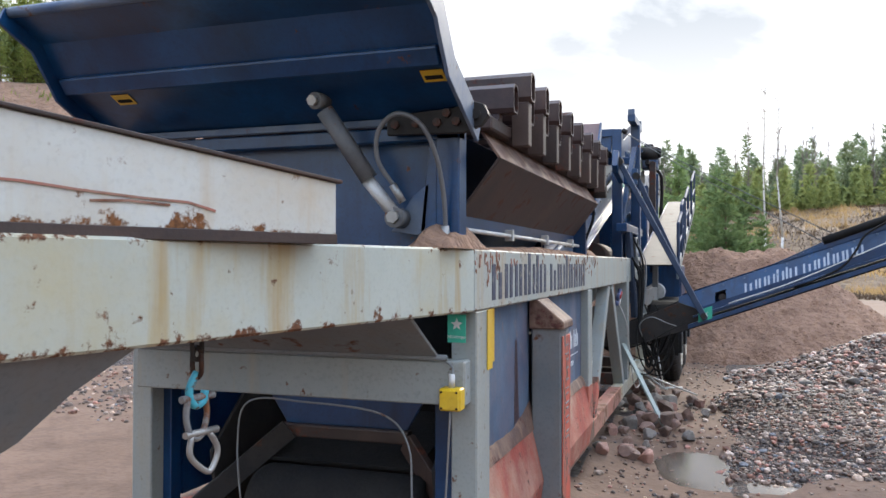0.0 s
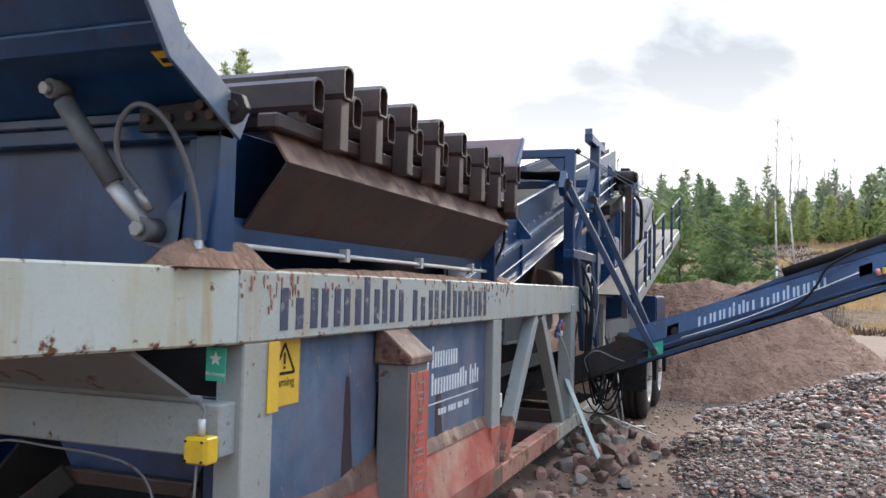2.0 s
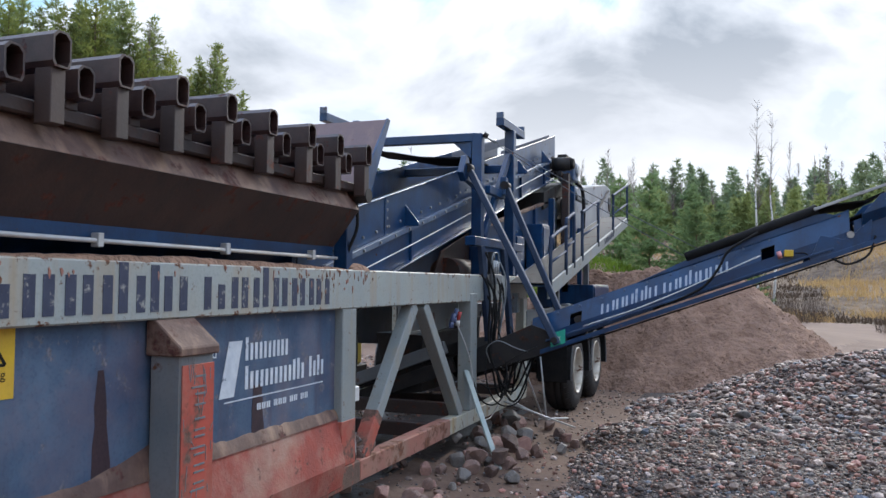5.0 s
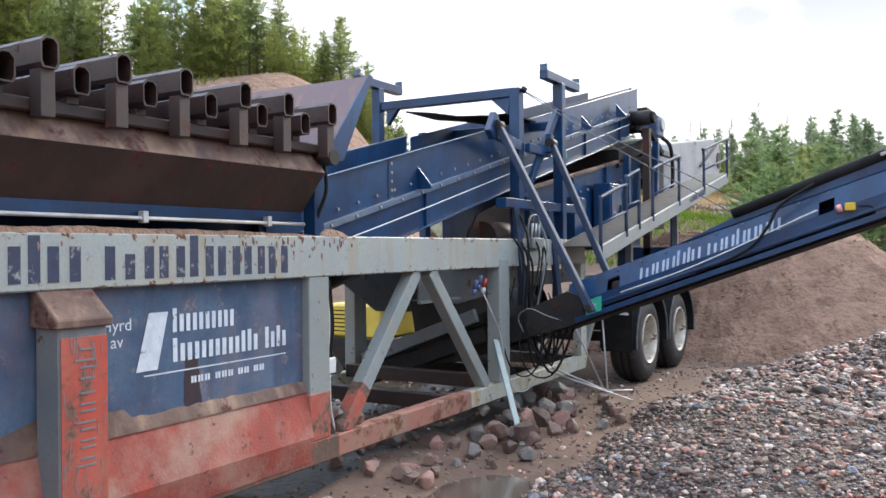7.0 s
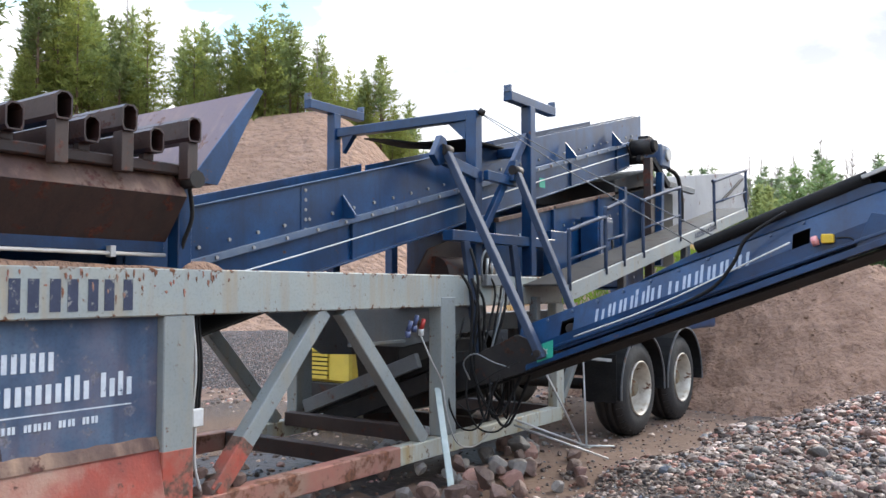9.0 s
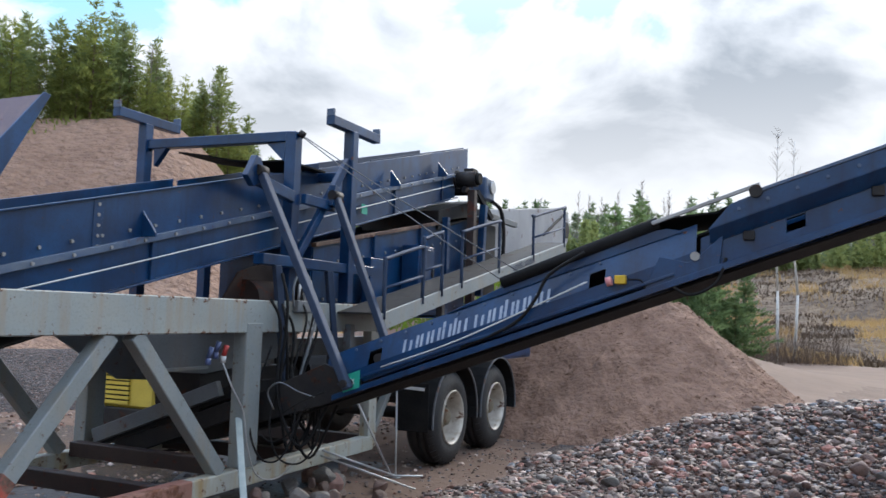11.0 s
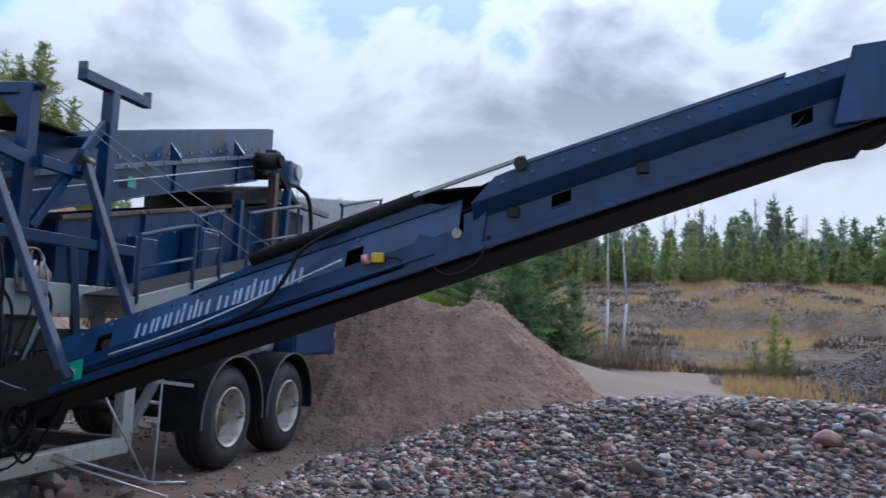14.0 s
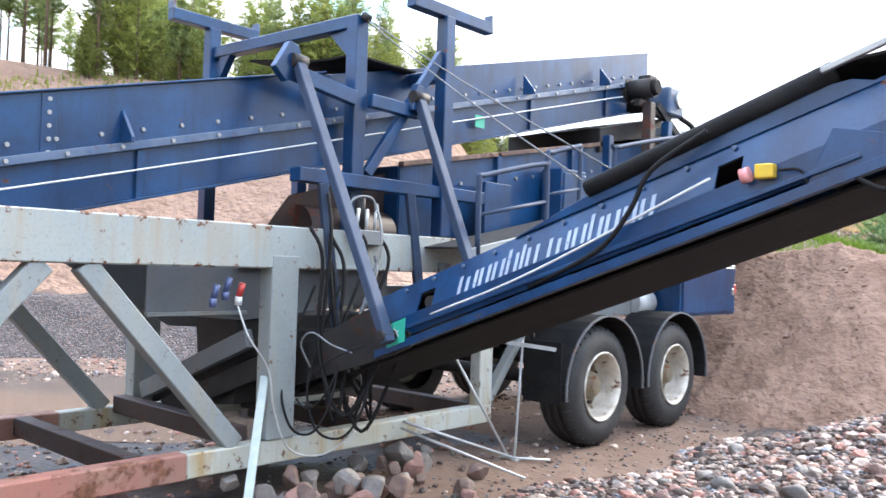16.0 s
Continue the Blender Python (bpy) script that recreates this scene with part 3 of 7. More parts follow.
def sheet(name, xs, ys, height, mats, pick=None):
    X, Y = np.meshgrid(xs, ys, indexing="ij")
    Z = height(X, Y)
    n, m = X.shape
    idx = np.arange(n * m).reshape(n, m)
    faces = np.stack([idx[:-1, :-1], idx[1:, :-1], idx[1:, 1:], idx[:-1, 1:]], -1).reshape(-1, 4)
    me = bpy.data.meshes.new(name)
    me.from_pydata(np.stack([X, Y, Z], -1).reshape(-1, 3).tolist(), [], faces.tolist())
    for mt in mats:
        me.materials.append(mt)
    me.polygons.foreach_set("use_smooth", np.ones(len(faces), bool))
    if pick is not None:
        c = np.stack([X, Y, Z], -1).reshape(-1, 3)[faces].mean(1)
        me.polygons.foreach_set("material_index", pick(c[:, 0], c[:, 1], c[:, 2]).astype(np.int32))
    return me


def spread(lo, hi, near_lo, near_hi, step, grow=1.12):
    a = list(np.arange(near_lo, near_hi + step / 2, step))
    s = step
    while a[-1] < hi:
        s *= grow
        a.append(a[-1] + s)
    s = step
    while a[0] > lo:
        s *= grow
        a.insert(0, a[0] - s)
    return np.array(a)


SOIL = surface("wet_trodden_soil", (0.135, 0.087, 0.064), (0.19, 0.126, 0.095), 0.7, 0.85, bump=1.0, grain=18, dirt=0.6, dirt_col=(0.075, 0.05, 0.039), spec=0.15)
# Wet soil, with the shade beneath the plant put into its near-black tones.
SHADED_WET_SOIL = surface("shaded_wet_soil", (0.022, 0.018, 0.017), (0.045, 0.034, 0.03), 1.2, 0.5, bump=1.0, grain=18, dirt=0.4, dirt_col=(0.07, 0.05, 0.04), spec=0.4)
TRACK = surface("pale_wet_track", (0.24, 0.17, 0.13), (0.18, 0.125, 0.095), 0.35, 0.92, spec=0.1, bump=0.4, grain=5, dirt=0.4, dirt_col=(0.2, 0.15, 0.12))
HEATH = surface("brown_heath", (0.07, 0.05, 0.038), (0.25, 0.175, 0.11), 0.4, 0.95, bump=1.0, bdist=0.3, grain=2, dirt=0.6, dirt_col=(0.10, 0.06, 0.035))
FLOOR = surface("forest_floor", (0.06, 0.065, 0.03), (0.10, 0.09, 0.045), 0.2, 0.95, bump=0.4, grain=2)


def ground_zone(x, y, z):
    dx, dy = x - 2.0, y - 3.0
    r = np.hypot(dx, dy)
    az = np.degrees(np.arctan2(-dx, dy)) + 2.5 * wave(x, y, 0.25, 21)
    rw = r + 2.5 * wave(x, y, 0.3, 23)
    zone = np.zeros(len(x))
    # Zone 5: ground below the plant, painted darker for its shade.
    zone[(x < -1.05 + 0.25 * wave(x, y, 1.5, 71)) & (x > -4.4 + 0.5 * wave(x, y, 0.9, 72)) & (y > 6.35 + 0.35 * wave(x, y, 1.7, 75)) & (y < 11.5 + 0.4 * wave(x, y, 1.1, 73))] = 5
    zone[rw > 24] = 1
    zone[(rw > 38) & (az < 32)] = 2
    zone[(rw > 24.5) & (y > 20) & (x > 5.6 + 0.1 * (y - 28) + 0.5 * wave(x, y, 0.6, 74)) & (az < 5)] = 2
    lane = np.abs((x - 2.0) - 0.12 * (y - 20) - 0.012 * (y - 20) ** 2) < 1.15 + 0.2 * wave(x, y, 0.5, 4)
    zone[lane & (y > 20) & (rw < 56)] = 1
    zone[rw > 96] = 3
    zone[(az > 30) & (az < 122) & (rw > 23)] = 4
    zone[(az > 30) & (az < 122) & (rw > 39)] = 3
    return zone


gx, gy = spread(-420, 420, -6, 9, 0.16, 1.05), spread(-420, 460, 2, 17, 0.16, 1.045)
ground = new("ground", sheet("ground", gx, gy, ground_height, [SOIL, TRACK, HEATH, FLOOR, BANK_SAND, SHADED_WET_SOIL], ground_zone))
tagged(ground, "wet brown quarry soil with trodden tracks", "ground", "", "structure")


def pile_sheet(name, x0, x1, y0, y1, step, height, mat, label, category):
    xs, ys = np.arange(x0, x1, step), np.arange(y0, y1, step)
    me = sheet(name, xs, ys, lambda X, Y: np.maximum(height(X, Y), ground_height(X, Y) - 0.25), [mat])
    return tagged(new(name, me), label, category)


def sand_height(x, y):
    d = np.full(np.shape(x), -9.0)
    for (ax, ay, bx, by, h, k) in ((1.0, 16.6, 0.7, 19.6, 1.95, 0.80), (1.0, 16.6, -1.6, 17.0, 1.9, 0.75)):
        t = np.clip(((x - ax) * (bx - ax) + (y - ay) * (by - ay)) / ((bx - ax) ** 2 + (by - ay) ** 2), 0, 1)
        dist = np.hypot(x - ax - t * (bx - ax), y - ay - t * (by - ay))
        d = np.maximum(d, h + 0.12 - np.sqrt((k * dist) ** 2 + 0.02))
    gull = 0.09 * fbm(x, y, 0.9, 3, 3.1) + 0.055 * fbm(x, y, 3.6, 4, 7.7) + 0.04 * fbm(x, y, 10.0, 3, 1.3) - 0.06 * np.abs(fbm(x * 1.6, y * 0.7, 2.2, 3, 1.3))
    return d + gull


pile_sheet("sand_pile", -5.0, 5.2, 13.0, 22.5, 0.045, sand_height, SAND, "tall heap of damp brown sand behind the wheels", "sand pile")


def sand_clods():
    rs = np.random.RandomState(6)
    x, y = rs.uniform(-2.5, 4.2, 4000), rs.uniform(13.6, 19.5, 4000)
    z = sand_height(x, y)
    keep = z > 0.02
    x, y, z = x[keep], y[keep], z[keep]
    s = np.clip(rs.lognormal(-3.75, 0.5, len(x)), 0.012, 0.09)
    tagged(new("sand_clods", stones_mesh("sand_clods", np.stack([x, y, z], -1), s, CLOD, 1, 13)), "damp clods lying over the sand heap", "sand", "", "stuff")


def gravel_height(x, y):
    x, y = np.asarray(x, float), np.asarray(y, float)
    crest = np.interp(x, [-0.6, 0.0, 0.8, 1.9, 2.9, 4.0, 6.5, 9.5, 13.0], [-0.3, -0.03, 0.22, 0.66, 0.86, 0.98, 1.02, 0.9, -0.3])
    side = np.interp(y, [6.2, 7.0, 8.4, 10.4, 11.2, 12.1, 12.5, 13.2, 15.0], [-0.5, 0.02, 0.13, 0.33, 0.58, 0.97, 1.0, 0.8, -0.6])
    inner = np.minimum(x - np.interp(y, [7.7, 8.5, 9.0, 10.0, 12.0, 13.5], [0.22, 0.10, 0.02, -0.08, 0.12, 0.35]), y - np.interp(x, [0.2, 0.7, 1.3, 2.5, 4.0], [7.75, 7.45, 7.12, 6.9, 6.8]))
    inner = inner + 0.07 * wave(x, y, 3.0, 47) + 0.35 * wave(x, y, 0.9, 48) * smooth(3.0, 5.0, x)
    low = np.where(y < 10.8, np.where(inner > 0, 0.20 * (1 - np.exp(-inner * 2.2)), inner * 0.8), -1)
    return np.maximum(np.where(crest > 0, crest * side, crest), low) + 0.035 * wave(x, y, 1.6, 41) + 0.02 * wave(x, y, 4.5, 43)


def stone_template(sub, seed, cuts=0):
    bm = bmesh.new()
    bmesh.ops.create_icosphere(bm, subdivisions=sub, radius=0.5)
    rnd = random.Random(seed)
    sx, sy, sz = rnd.uniform(0.85, 1.2), rnd.uniform(0.7, 1.0), rnd.uniform(0.5, 0.8)
    for v in bm.verts:
        k = 1 + 0.28 * noise.noise(v.co * 1.9 + Vector((seed * 3.1, 0, 0))) + 0.1 * noise.noise(v.co * 5 + Vector((0, seed * 2.3, 0)))
        v.co = Vector((v.co.x * sx, v.co.y * sy, v.co.z * sz)) * k
    for k in range(cuts):
        n = Vector((rnd.gauss(0, 1), rnd.gauss(0, 1), rnd.gauss(0, 0.7))).normalized()
        d = rnd.uniform(0.17, 0.32) if cuts > 8 else rnd.uniform(0.24, 0.38)
        for v in bm.verts:
            over = v.co.dot(n) - d
            if over > 0:
                v.co -= n * over * 0.92
    V = np.array([v.co[:] for v in bm.verts])
    F = np.array([[v.index for v in f.verts] for f in bm.faces])
    bm.free()
    return V, F


def stones_mesh(name, pts, sizes, mat, sub=1, seed=0):
    """Many stones of mixed shape and turn joined into one mesh."""
    rs = np.random.RandomState(seed)
    kinds = [stone_template(sub, seed * 10 + k, 3) for k in range(8)]
    VV, FF, base = [], [], 0
    for p, s, k in zip(pts, sizes, rs.randint(0, 8, len(pts))):
        V, F = kinds[k]
        a, b = rs.uniform(0, 6.28), rs.uniform(-0.5, 0.5)
        ca, sa, cb, sb = math.cos(a), math.sin(a), math.cos(b), math.sin(b)
        R = np.array([[ca, -sa * cb, sa * sb], [sa, ca * cb, -ca * sb], [0, sb, cb]])
        VV.append(V @ R.T * s + p)
        FF.append(F + base)
        base += len(V)
    V, F = np.concatenate(VV), np.concatenate(FF)
    me = bpy.data.meshes.new(name)
    me.from_pydata(V.tolist(), [], F.tolist())
    me.polygons.foreach_set("use_smooth", np.repeat(rs.uniform(0, 1, len(pts)) < 0.18, len(kinds[0][1])))
    me.materials.append(mat)
    return me


def gravel():
    heap = pile_sheet("gravel_pile", -0.6, 12.6, 6.2, 14.6, 0.1, gravel_height, GRAVEL_BED, "long heap of wet rounded gravel under the conveyor", "gravel pile")
    AT[heap.name] = Vector((0, 0, 0))
    rs = np.random.RandomState(4)
    n = 78000
    x = np.concatenate([rs.uniform(-0.4, 5.5, n * 3 // 4), rs.uniform(5.5, 11, n // 4)])
    y = rs.uniform(6.6, 13.0, len(x))
    y = np.where(rs.uniform(0, 1, len(x)) < 0.42, rs.uniform(9.8, 12.7, len(x)), y)
    z = gravel_height(x, y)
    g = ground_height(x, y)
    keep = z > g - 0.01
    x, y, z = x[keep], y[keep], z[keep]
    s = np.clip(rs.lognormal(-3.52, 0.55, len(x)), 0.014, 0.13) * np.where(y < 9.6, 0.85, 1.05)
    me = stones_mesh("loose_gravel", np.stack([x, y, z + s * 0.12], -1), s, PEBBLE, 1, 5)
    rest = new("loose_gravel", me)
    rest.parent = heap
    tagged(rest, "", "", "", "stuff")
    metas = []
    for k in range(9):
        V, F = stone_template(3, 300 + k, 6 if k % 2 else 3)
        m = bpy.data.meshes.new("stone")
        m.from_pydata(V.tolist(), [], F.tolist())
        m.polygons.foreach_set("use_smooth", np.ones(len(F), bool))
        m.materials.append((BOULDER, BOULDER_GREY, BOULDER_PINK, BOULDER_GREY, BOULDER)[k % 5])
        metas.append(m)
    for i in range(290):
        px, py = rs.uniform(0.6, 5.8), rs.uniform(9.6, 12.3)
        d = float(np.clip(rs.lognormal(-2.55, 0.28), 0.05, 0.16))
        ob = new("stone", metas[i % 9])
        ob.parent = heap
        ob.location = (px, py, float(gravel_height(px, py)) + 0.2 * d)
        ob.scale = (d, d, d)
        ob.rotation_euler = (rs.uniform(-0.4, 0.4), rs.uniform(-0.4, 0.4), rs.uniform(0, 6.3))
    for px, py, d, k in ((1.45, 10.74, 0.17, 1), (0.97, 10.9, 0.18, 8), (3.37, 11.0, 0.17, 4), (4.85, 11.6, 0.2, 2), (4.35, 11.7, 0.19, 3)):
        ob = new("stone", metas[k])
        ob.parent = heap
        ob.location = (px, py, float(gravel_height(px, py)) + 0.3 * d)
        ob.scale = (d, d, d)


def far_heap_height(x, y):
    d = np.maximum(0, np.hypot(x - 18.0, y - 32.0) - 5.0 + 0.8 * wave(x, y, 0.5, 51))
    return 2.65 - 0.53 * np.sqrt(d * d + 0.25) + 0.16 * fbm(x, y, 0.5, 3, 5.0) + 0.09 * fbm(x, y, 2.5, 4, 9.0)


pile_sheet("gravel_heap", 4.5, 32, 20, 43, 0.16, far_heap_height, FAR_BED, "dark grey gravel heap beside the track", "gravel heap")


def mound_height(x, y):
    t = np.clip(((x + 12.5) * 3.5 + (y - 10.5) * 4.0) / 28.25, 0, 1)
    dist = np.hypot(x + 12.5 - 3.5 * t, y - 10.5 - 4.0 * t)
    return 1.0 - 0.42 * np.sqrt(dist * dist + 0.2) + 0.06 * wave(x, y, 1.7, 81) + 0.03 * wave(x, y, 5.0, 82)


pile_sheet("gravel_mound", -17, -5, 5.5, 19, 0.12, mound_height, GRAVEL_BED, "low mound of grey gravel behind the plant", "gravel pile")


def far_stones():
    rs = np.random.RandomState(8)
    x, y = rs.uniform(6, 23, 18000), rs.uniform(21, 33, 18000)
    z = far_heap_height(x, y)
    keep = z > ground_height(x, y) - 0.05
    x, y, z = x[keep], y[keep], z[keep]
    s = np.clip(rs.lognormal(-3.0, 0.4, len(x)), 0.03, 0.15)
    tagged(new("heap_stones", stones_mesh("heap_stones", np.stack([x, y, z], -1), s, FAR_STONE, 1, 21)), "dark stones lying over the far gravel heap", "gravel", "", "stuff")


WATER = surface("muddy_water", (0.10, 0.075, 0.058), (0.12, 0.09, 0.07), 1.5, 0.04, bump=0.0, spec=0.6)


def puddle(cx, cy, rx, ry, z):
    bm = bmesh.new()
    c = bm.verts.new((cx, cy, z))
    ring = [bm.verts.new((cx + rx * (1 + 0.13 * math.sin(3 * a) + 0.09 * math.sin(5 * a + 1)) * math.cos(a), cy + ry * (1 + 0.12 * math.sin(4 * a)) * math.sin(a), z)) for a in (2 * math.pi * i / 40 for i in range(40))]
    for i in range(40):
        bm.faces.new((c, ring[i - 1], ring[i]))
    tagged(new("puddle", mesh_from("puddle", bm, WATER)), "shallow muddy puddle lying on the soil", "puddle", "", "structure")


puddle(-0.1, 6.85, 1.05, 1.0, -0.017)
puddle(-5.4, 9.8, 2.8, 2.0, -0.012)

# ---- the screening plant: chassis ----
chassis = thing("chassis", (XC, 7.0, 0.0), "grey welded steel chassis with red lower rails on soil", "machine frame")


def mirror(x):
    return 2 * XC - x


def build_chassis():
    for x0, x1, lab in ((XN - 0.12, XN, "long grey side beam with worn name"), (XF, XF + 0.12, "")):
        # The far beam takes a darker grey than the near one.
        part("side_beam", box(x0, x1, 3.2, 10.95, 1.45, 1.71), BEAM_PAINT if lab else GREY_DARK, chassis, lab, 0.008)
        part("lower_rail", box(x0, x1, 3.3, 6.5, 0.27, 0.42), MUD_RAIL, chassis, "muddy dark lower rail", 0.008)
        part("lower_rail", box(x0 + 0.002, x1 - 0.002, 6.5, 8.3, 0.272, 0.418), RED_RUST, chassis, "scraped red lower rail", 0.008)
        part("red_foot", box(x0 + 0.002, x1 - 0.002, 6.217, 6.423, 0.42, 0.72), RED, chassis, "red paint at the foot of the post", 0.006)
        part("red_foot", beam(((x0 + x1) / 2, 6.60, 0.42), ((x0 + x1) / 2, 6.83, 0.683), 0.104, 0.114), RED, chassis, "", 0.006)
        part("lower_rail", box(x0 + 0.005, x1 - 0.005, 8.3, 10.95, 0.275, 0.415), GREY_STAINED, chassis, "stained grey lower rail", 0.008)
        for y0, y1 in ((3.25, 3.45), (6.22, 6.42)):
            part("post", box(x0 + 0.004, x1 - 0.004, y0, y1, 0.42, 1.45), GREY, chassis, "", 0.006)
        part("post", box(x0 - 0.004, x1 + 0.004, 8.82, 9.02, 0.42, 1.53), GREY, chassis, "", 0.006)
        part("post", box(x0 + 0.01, x1 - 0.01, 10.84, 11.0, 0.3, 1.45), GREY_STAINED, chassis, "rust-stained post", 0.006)
        xm = (x0 + x1) / 2
        part("brace", beam((xm, 6.60, 0.42), (xm, 7.50, 1.45), 0.10, 0.11), GREY, chassis, "", 0.006)
        part("brace", beam((xm, 7.70, 1.45), (xm, 8.62, 0.42), 0.10, 0.11), GREY, chassis, "", 0.006)
        part("brace", beam((xm, 11.0, 0.45), (xm, 11.55, 1.1), 0.08, 0.07), GREY, chassis, "", 0.005)
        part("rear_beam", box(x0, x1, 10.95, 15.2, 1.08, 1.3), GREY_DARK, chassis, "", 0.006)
    part("cross_beam", box(XF + 0.1, XN - 0.03, 3.16, 3.26, 1.07, 1.25), GREY, chassis, "", 0.006)
    part("pipe", rod((XF + 0.1, 3.15, 1.265), (XN - 0.1, 3.15, 1.265), 0.014), GREY_DARK, chassis)
    for y, z in ((8.05, 0.36), (8.72, 0.44), (6.3, 0.36), (10.9, 0.36), (3.4, 0.36), (9.8, 0.36)):
        part("cross_member", box(XF + 0.12, XN - 0.12, y - 0.05, y + 0.05, z - 0.06, z + 0.06), RUST, chassis, "", 0.005)
    # Sloping front plate: shade under the drawbar is put into its darker grey.
    part("sloping_plate", prism([(2.86, 1.447), (3.165, 1.27), (3.165, 1.255), (2.84, 1.437)], "x", XF + 0.12, XN - 0.14), GREY_DARK, chassis, "grey sloping plate under the front, darkened for shade", 0.002)


build_chassis()


def peeled_paint():
    """Thin rust runs and bare chips along the upper edge of the side beam."""
    rnd = random.Random(12)
    bm = bmesh.new()
    for i in range(80):
        y = rnd.choice((rnd.uniform(3.2, 3.6), rnd.uniform(5.6, 6.6), rnd.uniform(3.3, 6.7)))
        z, l = 1.70 - abs(rnd.gauss(0, 0.05)), rnd.uniform(0.006, 0.05)
        w = rnd.uniform(0.003, 0.010)
        pts = [(y + w * rnd.uniform(-1, -0.4), z), (y + w * rnd.uniform(-0.2, 0.4), z + 0.004), (y + w, z - l * 0.3), (y + w * rnd.uniform(0, 0.5), z - l), (y - w * 0.5, z - l * 0.6)]
        prism(pts, "x", XN + 0.0002, XN + 0.0032, bm)
    tagged(part("peeled_paint", bm, RED_RUST, chassis, "rust chips and runs where paint has peeled", 0), kind="stuff")


peeled_paint()
tagged(part("brand_mark", word_shapes("mnnhin mnhnnn", (XN, 3.47, 1.487), (0, 1, 0), (0, 0, 1), (1, 0, 0), 0.16, 0.042, 0.17, 2.55), DECAL_NAVY, chassis, "worn navy name in plain shapes", 0), kind="stuff")


def drawbar():
    bar = thing("drawbar", (-1.83, 0.0, 1.4), "pale grey drawbar with rust stains and a neck plate", "drawbar")
    for s in (1, -1):
        p, q = Vector((XC + s * (XN - XC - 0.06), 3.22, 1.58)), Vector((XC + s * 0.10, -0.35, 1.58))
        part("arm", beam(p, q, 0.12, 0.26), DRAW_PAINT, bar, "", 0.008)
    d = (Vector((XC + 0.10, -0.35, 0)) - Vector((XN - 0.06, 3.22, 0))).normalized()
    side = Vector((-d.y, d.x, 0))
    if side.x < 0:
        side = -side
    base = Vector((XN - 0.06, 3.22, 0)) + side * 0.02

    def at(y, z, off=0.0):
        k = (3.22 - y) / -d.y
        p = base + d * k + side * off
        return (p.x, p.y, z)
    outline = [(1.62, 1.45), (1.50, 1.35), (1.42, 1.24), (1.36, 1.20), (1.28, 1.185), (0.2, 1.185), (0.0, 1.45)]
    bm = bmesh.new()
    a, b = [bm.verts.new(at(y, z, -0.75 * (1.45 - z))) for y, z in outline], [bm.verts.new(at(y, z, -0.03 - 0.75 * (1.45 - z))) for y, z in outline]
    bm.faces.new(a)
    bm.faces.new(b[::-1])
    for i in range(len(a)):
        bm.faces.new((a[i], a[i - 1], b[i - 1], b[i]))
    # The darker grey paints in the shade on this down-facing plate.
    part("neck_plate", bm, GREY_DARK, bar, "flame-cut grey neck plate, darkened for shade", 0.004)
    part("coupling", lathe([(-0.1, 0.09), (0.0, 0.12), (0.06, 0.12), (0.1, 0.06)], (XC, -0.45, 1.58), "z", 20), IRON, bar)
    return d, side, at


DB_DIR, DB_SIDE, db_at = drawbar()


def cable_tray():
    tray = thing("steel_tray", (-1.25, 1.6, 1.712), "rusty open steel channel lying on the drawbar", "steel channel")
    d = Vector((-0.35, -0.937, 0)).normalized()
    s = Vector((d.y, -d.x, 0))
    p = Vector((-1.075, 2.17, 1.712))

    def quad(off0, off1, z0, z1, k0=0.0, k1=1.75, lift=0.16):
        bm = bmesh.new()
        v = []
        for k in (k0, k1):
            for o, z in ((off0, z0), (off1, z0), (off1, z1), (off0, z1)):
                w = p + d * k + s * o
                v.append(bm.verts.new((w.x, w.y, z + lift * (k / 1.75) * (z > 1.8))))
        for f in ((0, 1, 2, 3), (7, 6, 5, 4), (0, 4, 5, 1), (1, 5, 6, 2), (2, 6, 7, 3), (3, 7, 4, 0)):
            bm.faces.new([v[i] for i in f])
        return bm
    if s.x > 0:
        s = -s
    part("side", quad(0.0, 0.012, 1.712, 1.885), TRAY_PAINT, tray, "grey side with a rust-eaten lower edge", 0.003)
    part("base", quad(0.012, 0.34, 1.712, 1.722), RUST, tray, "", 0.002)
    part("side", quad(0.34, 0.352, 1.712, 1.885), GREY_STAINED, tray, "", 0.003)
    part("lip", quad(-0.012, 0.07, 1.886, 1.896, -0.015), RUST, tray, "rusty folded lip", 0.002)
    part("end_plate", quad(0.012, 0.34, 1.722, 1.87, 0.0, 0.012), RUST_DARK, tray, "", 0.002)
    part("edge_strip", quad(-0.006, 0.0, 1.705, 1.735), RUST, tray, "", 0.002)


cable_tray()


def paint_runs():
    """Bare-metal scratches and one long stain on the tray and drawbar."""
    d = Vector((-0.35, -0.937, 0)).normalized()
    s = Vector((-d.y, d.x, 0))
    p = Vector((-1.075, 2.17, 0)) + s * 0.0022
    bm = bmesh.new()
    for line in (((0.42, 1.782), (0.5, 1.80), (0.62, 1.803), (0.78, 1.812), (0.9, 1.822), (1.1, 1.826)), ((0.55, 1.79), (0.66, 1.795), (0.75, 1.79)), ((1.0, 1.80), (1.12, 1.805), (1.3, 1.80))):
        for (a, za), (b, zb_) in zip(line, line[1:]):
            u, v = p + d * a, p + d * b
            beam((u.x, u.y, za), (v.x, v.y, zb_), 0.006, 0.003, bm, tuple(s))
    tagged(single("scratch_marks", bm, RED_RUST, (-1.2, 1.7, 1.8), "long red-brown scratches on the steel channel", "scratches", kind="stuff", bevel=0))


paint_runs()


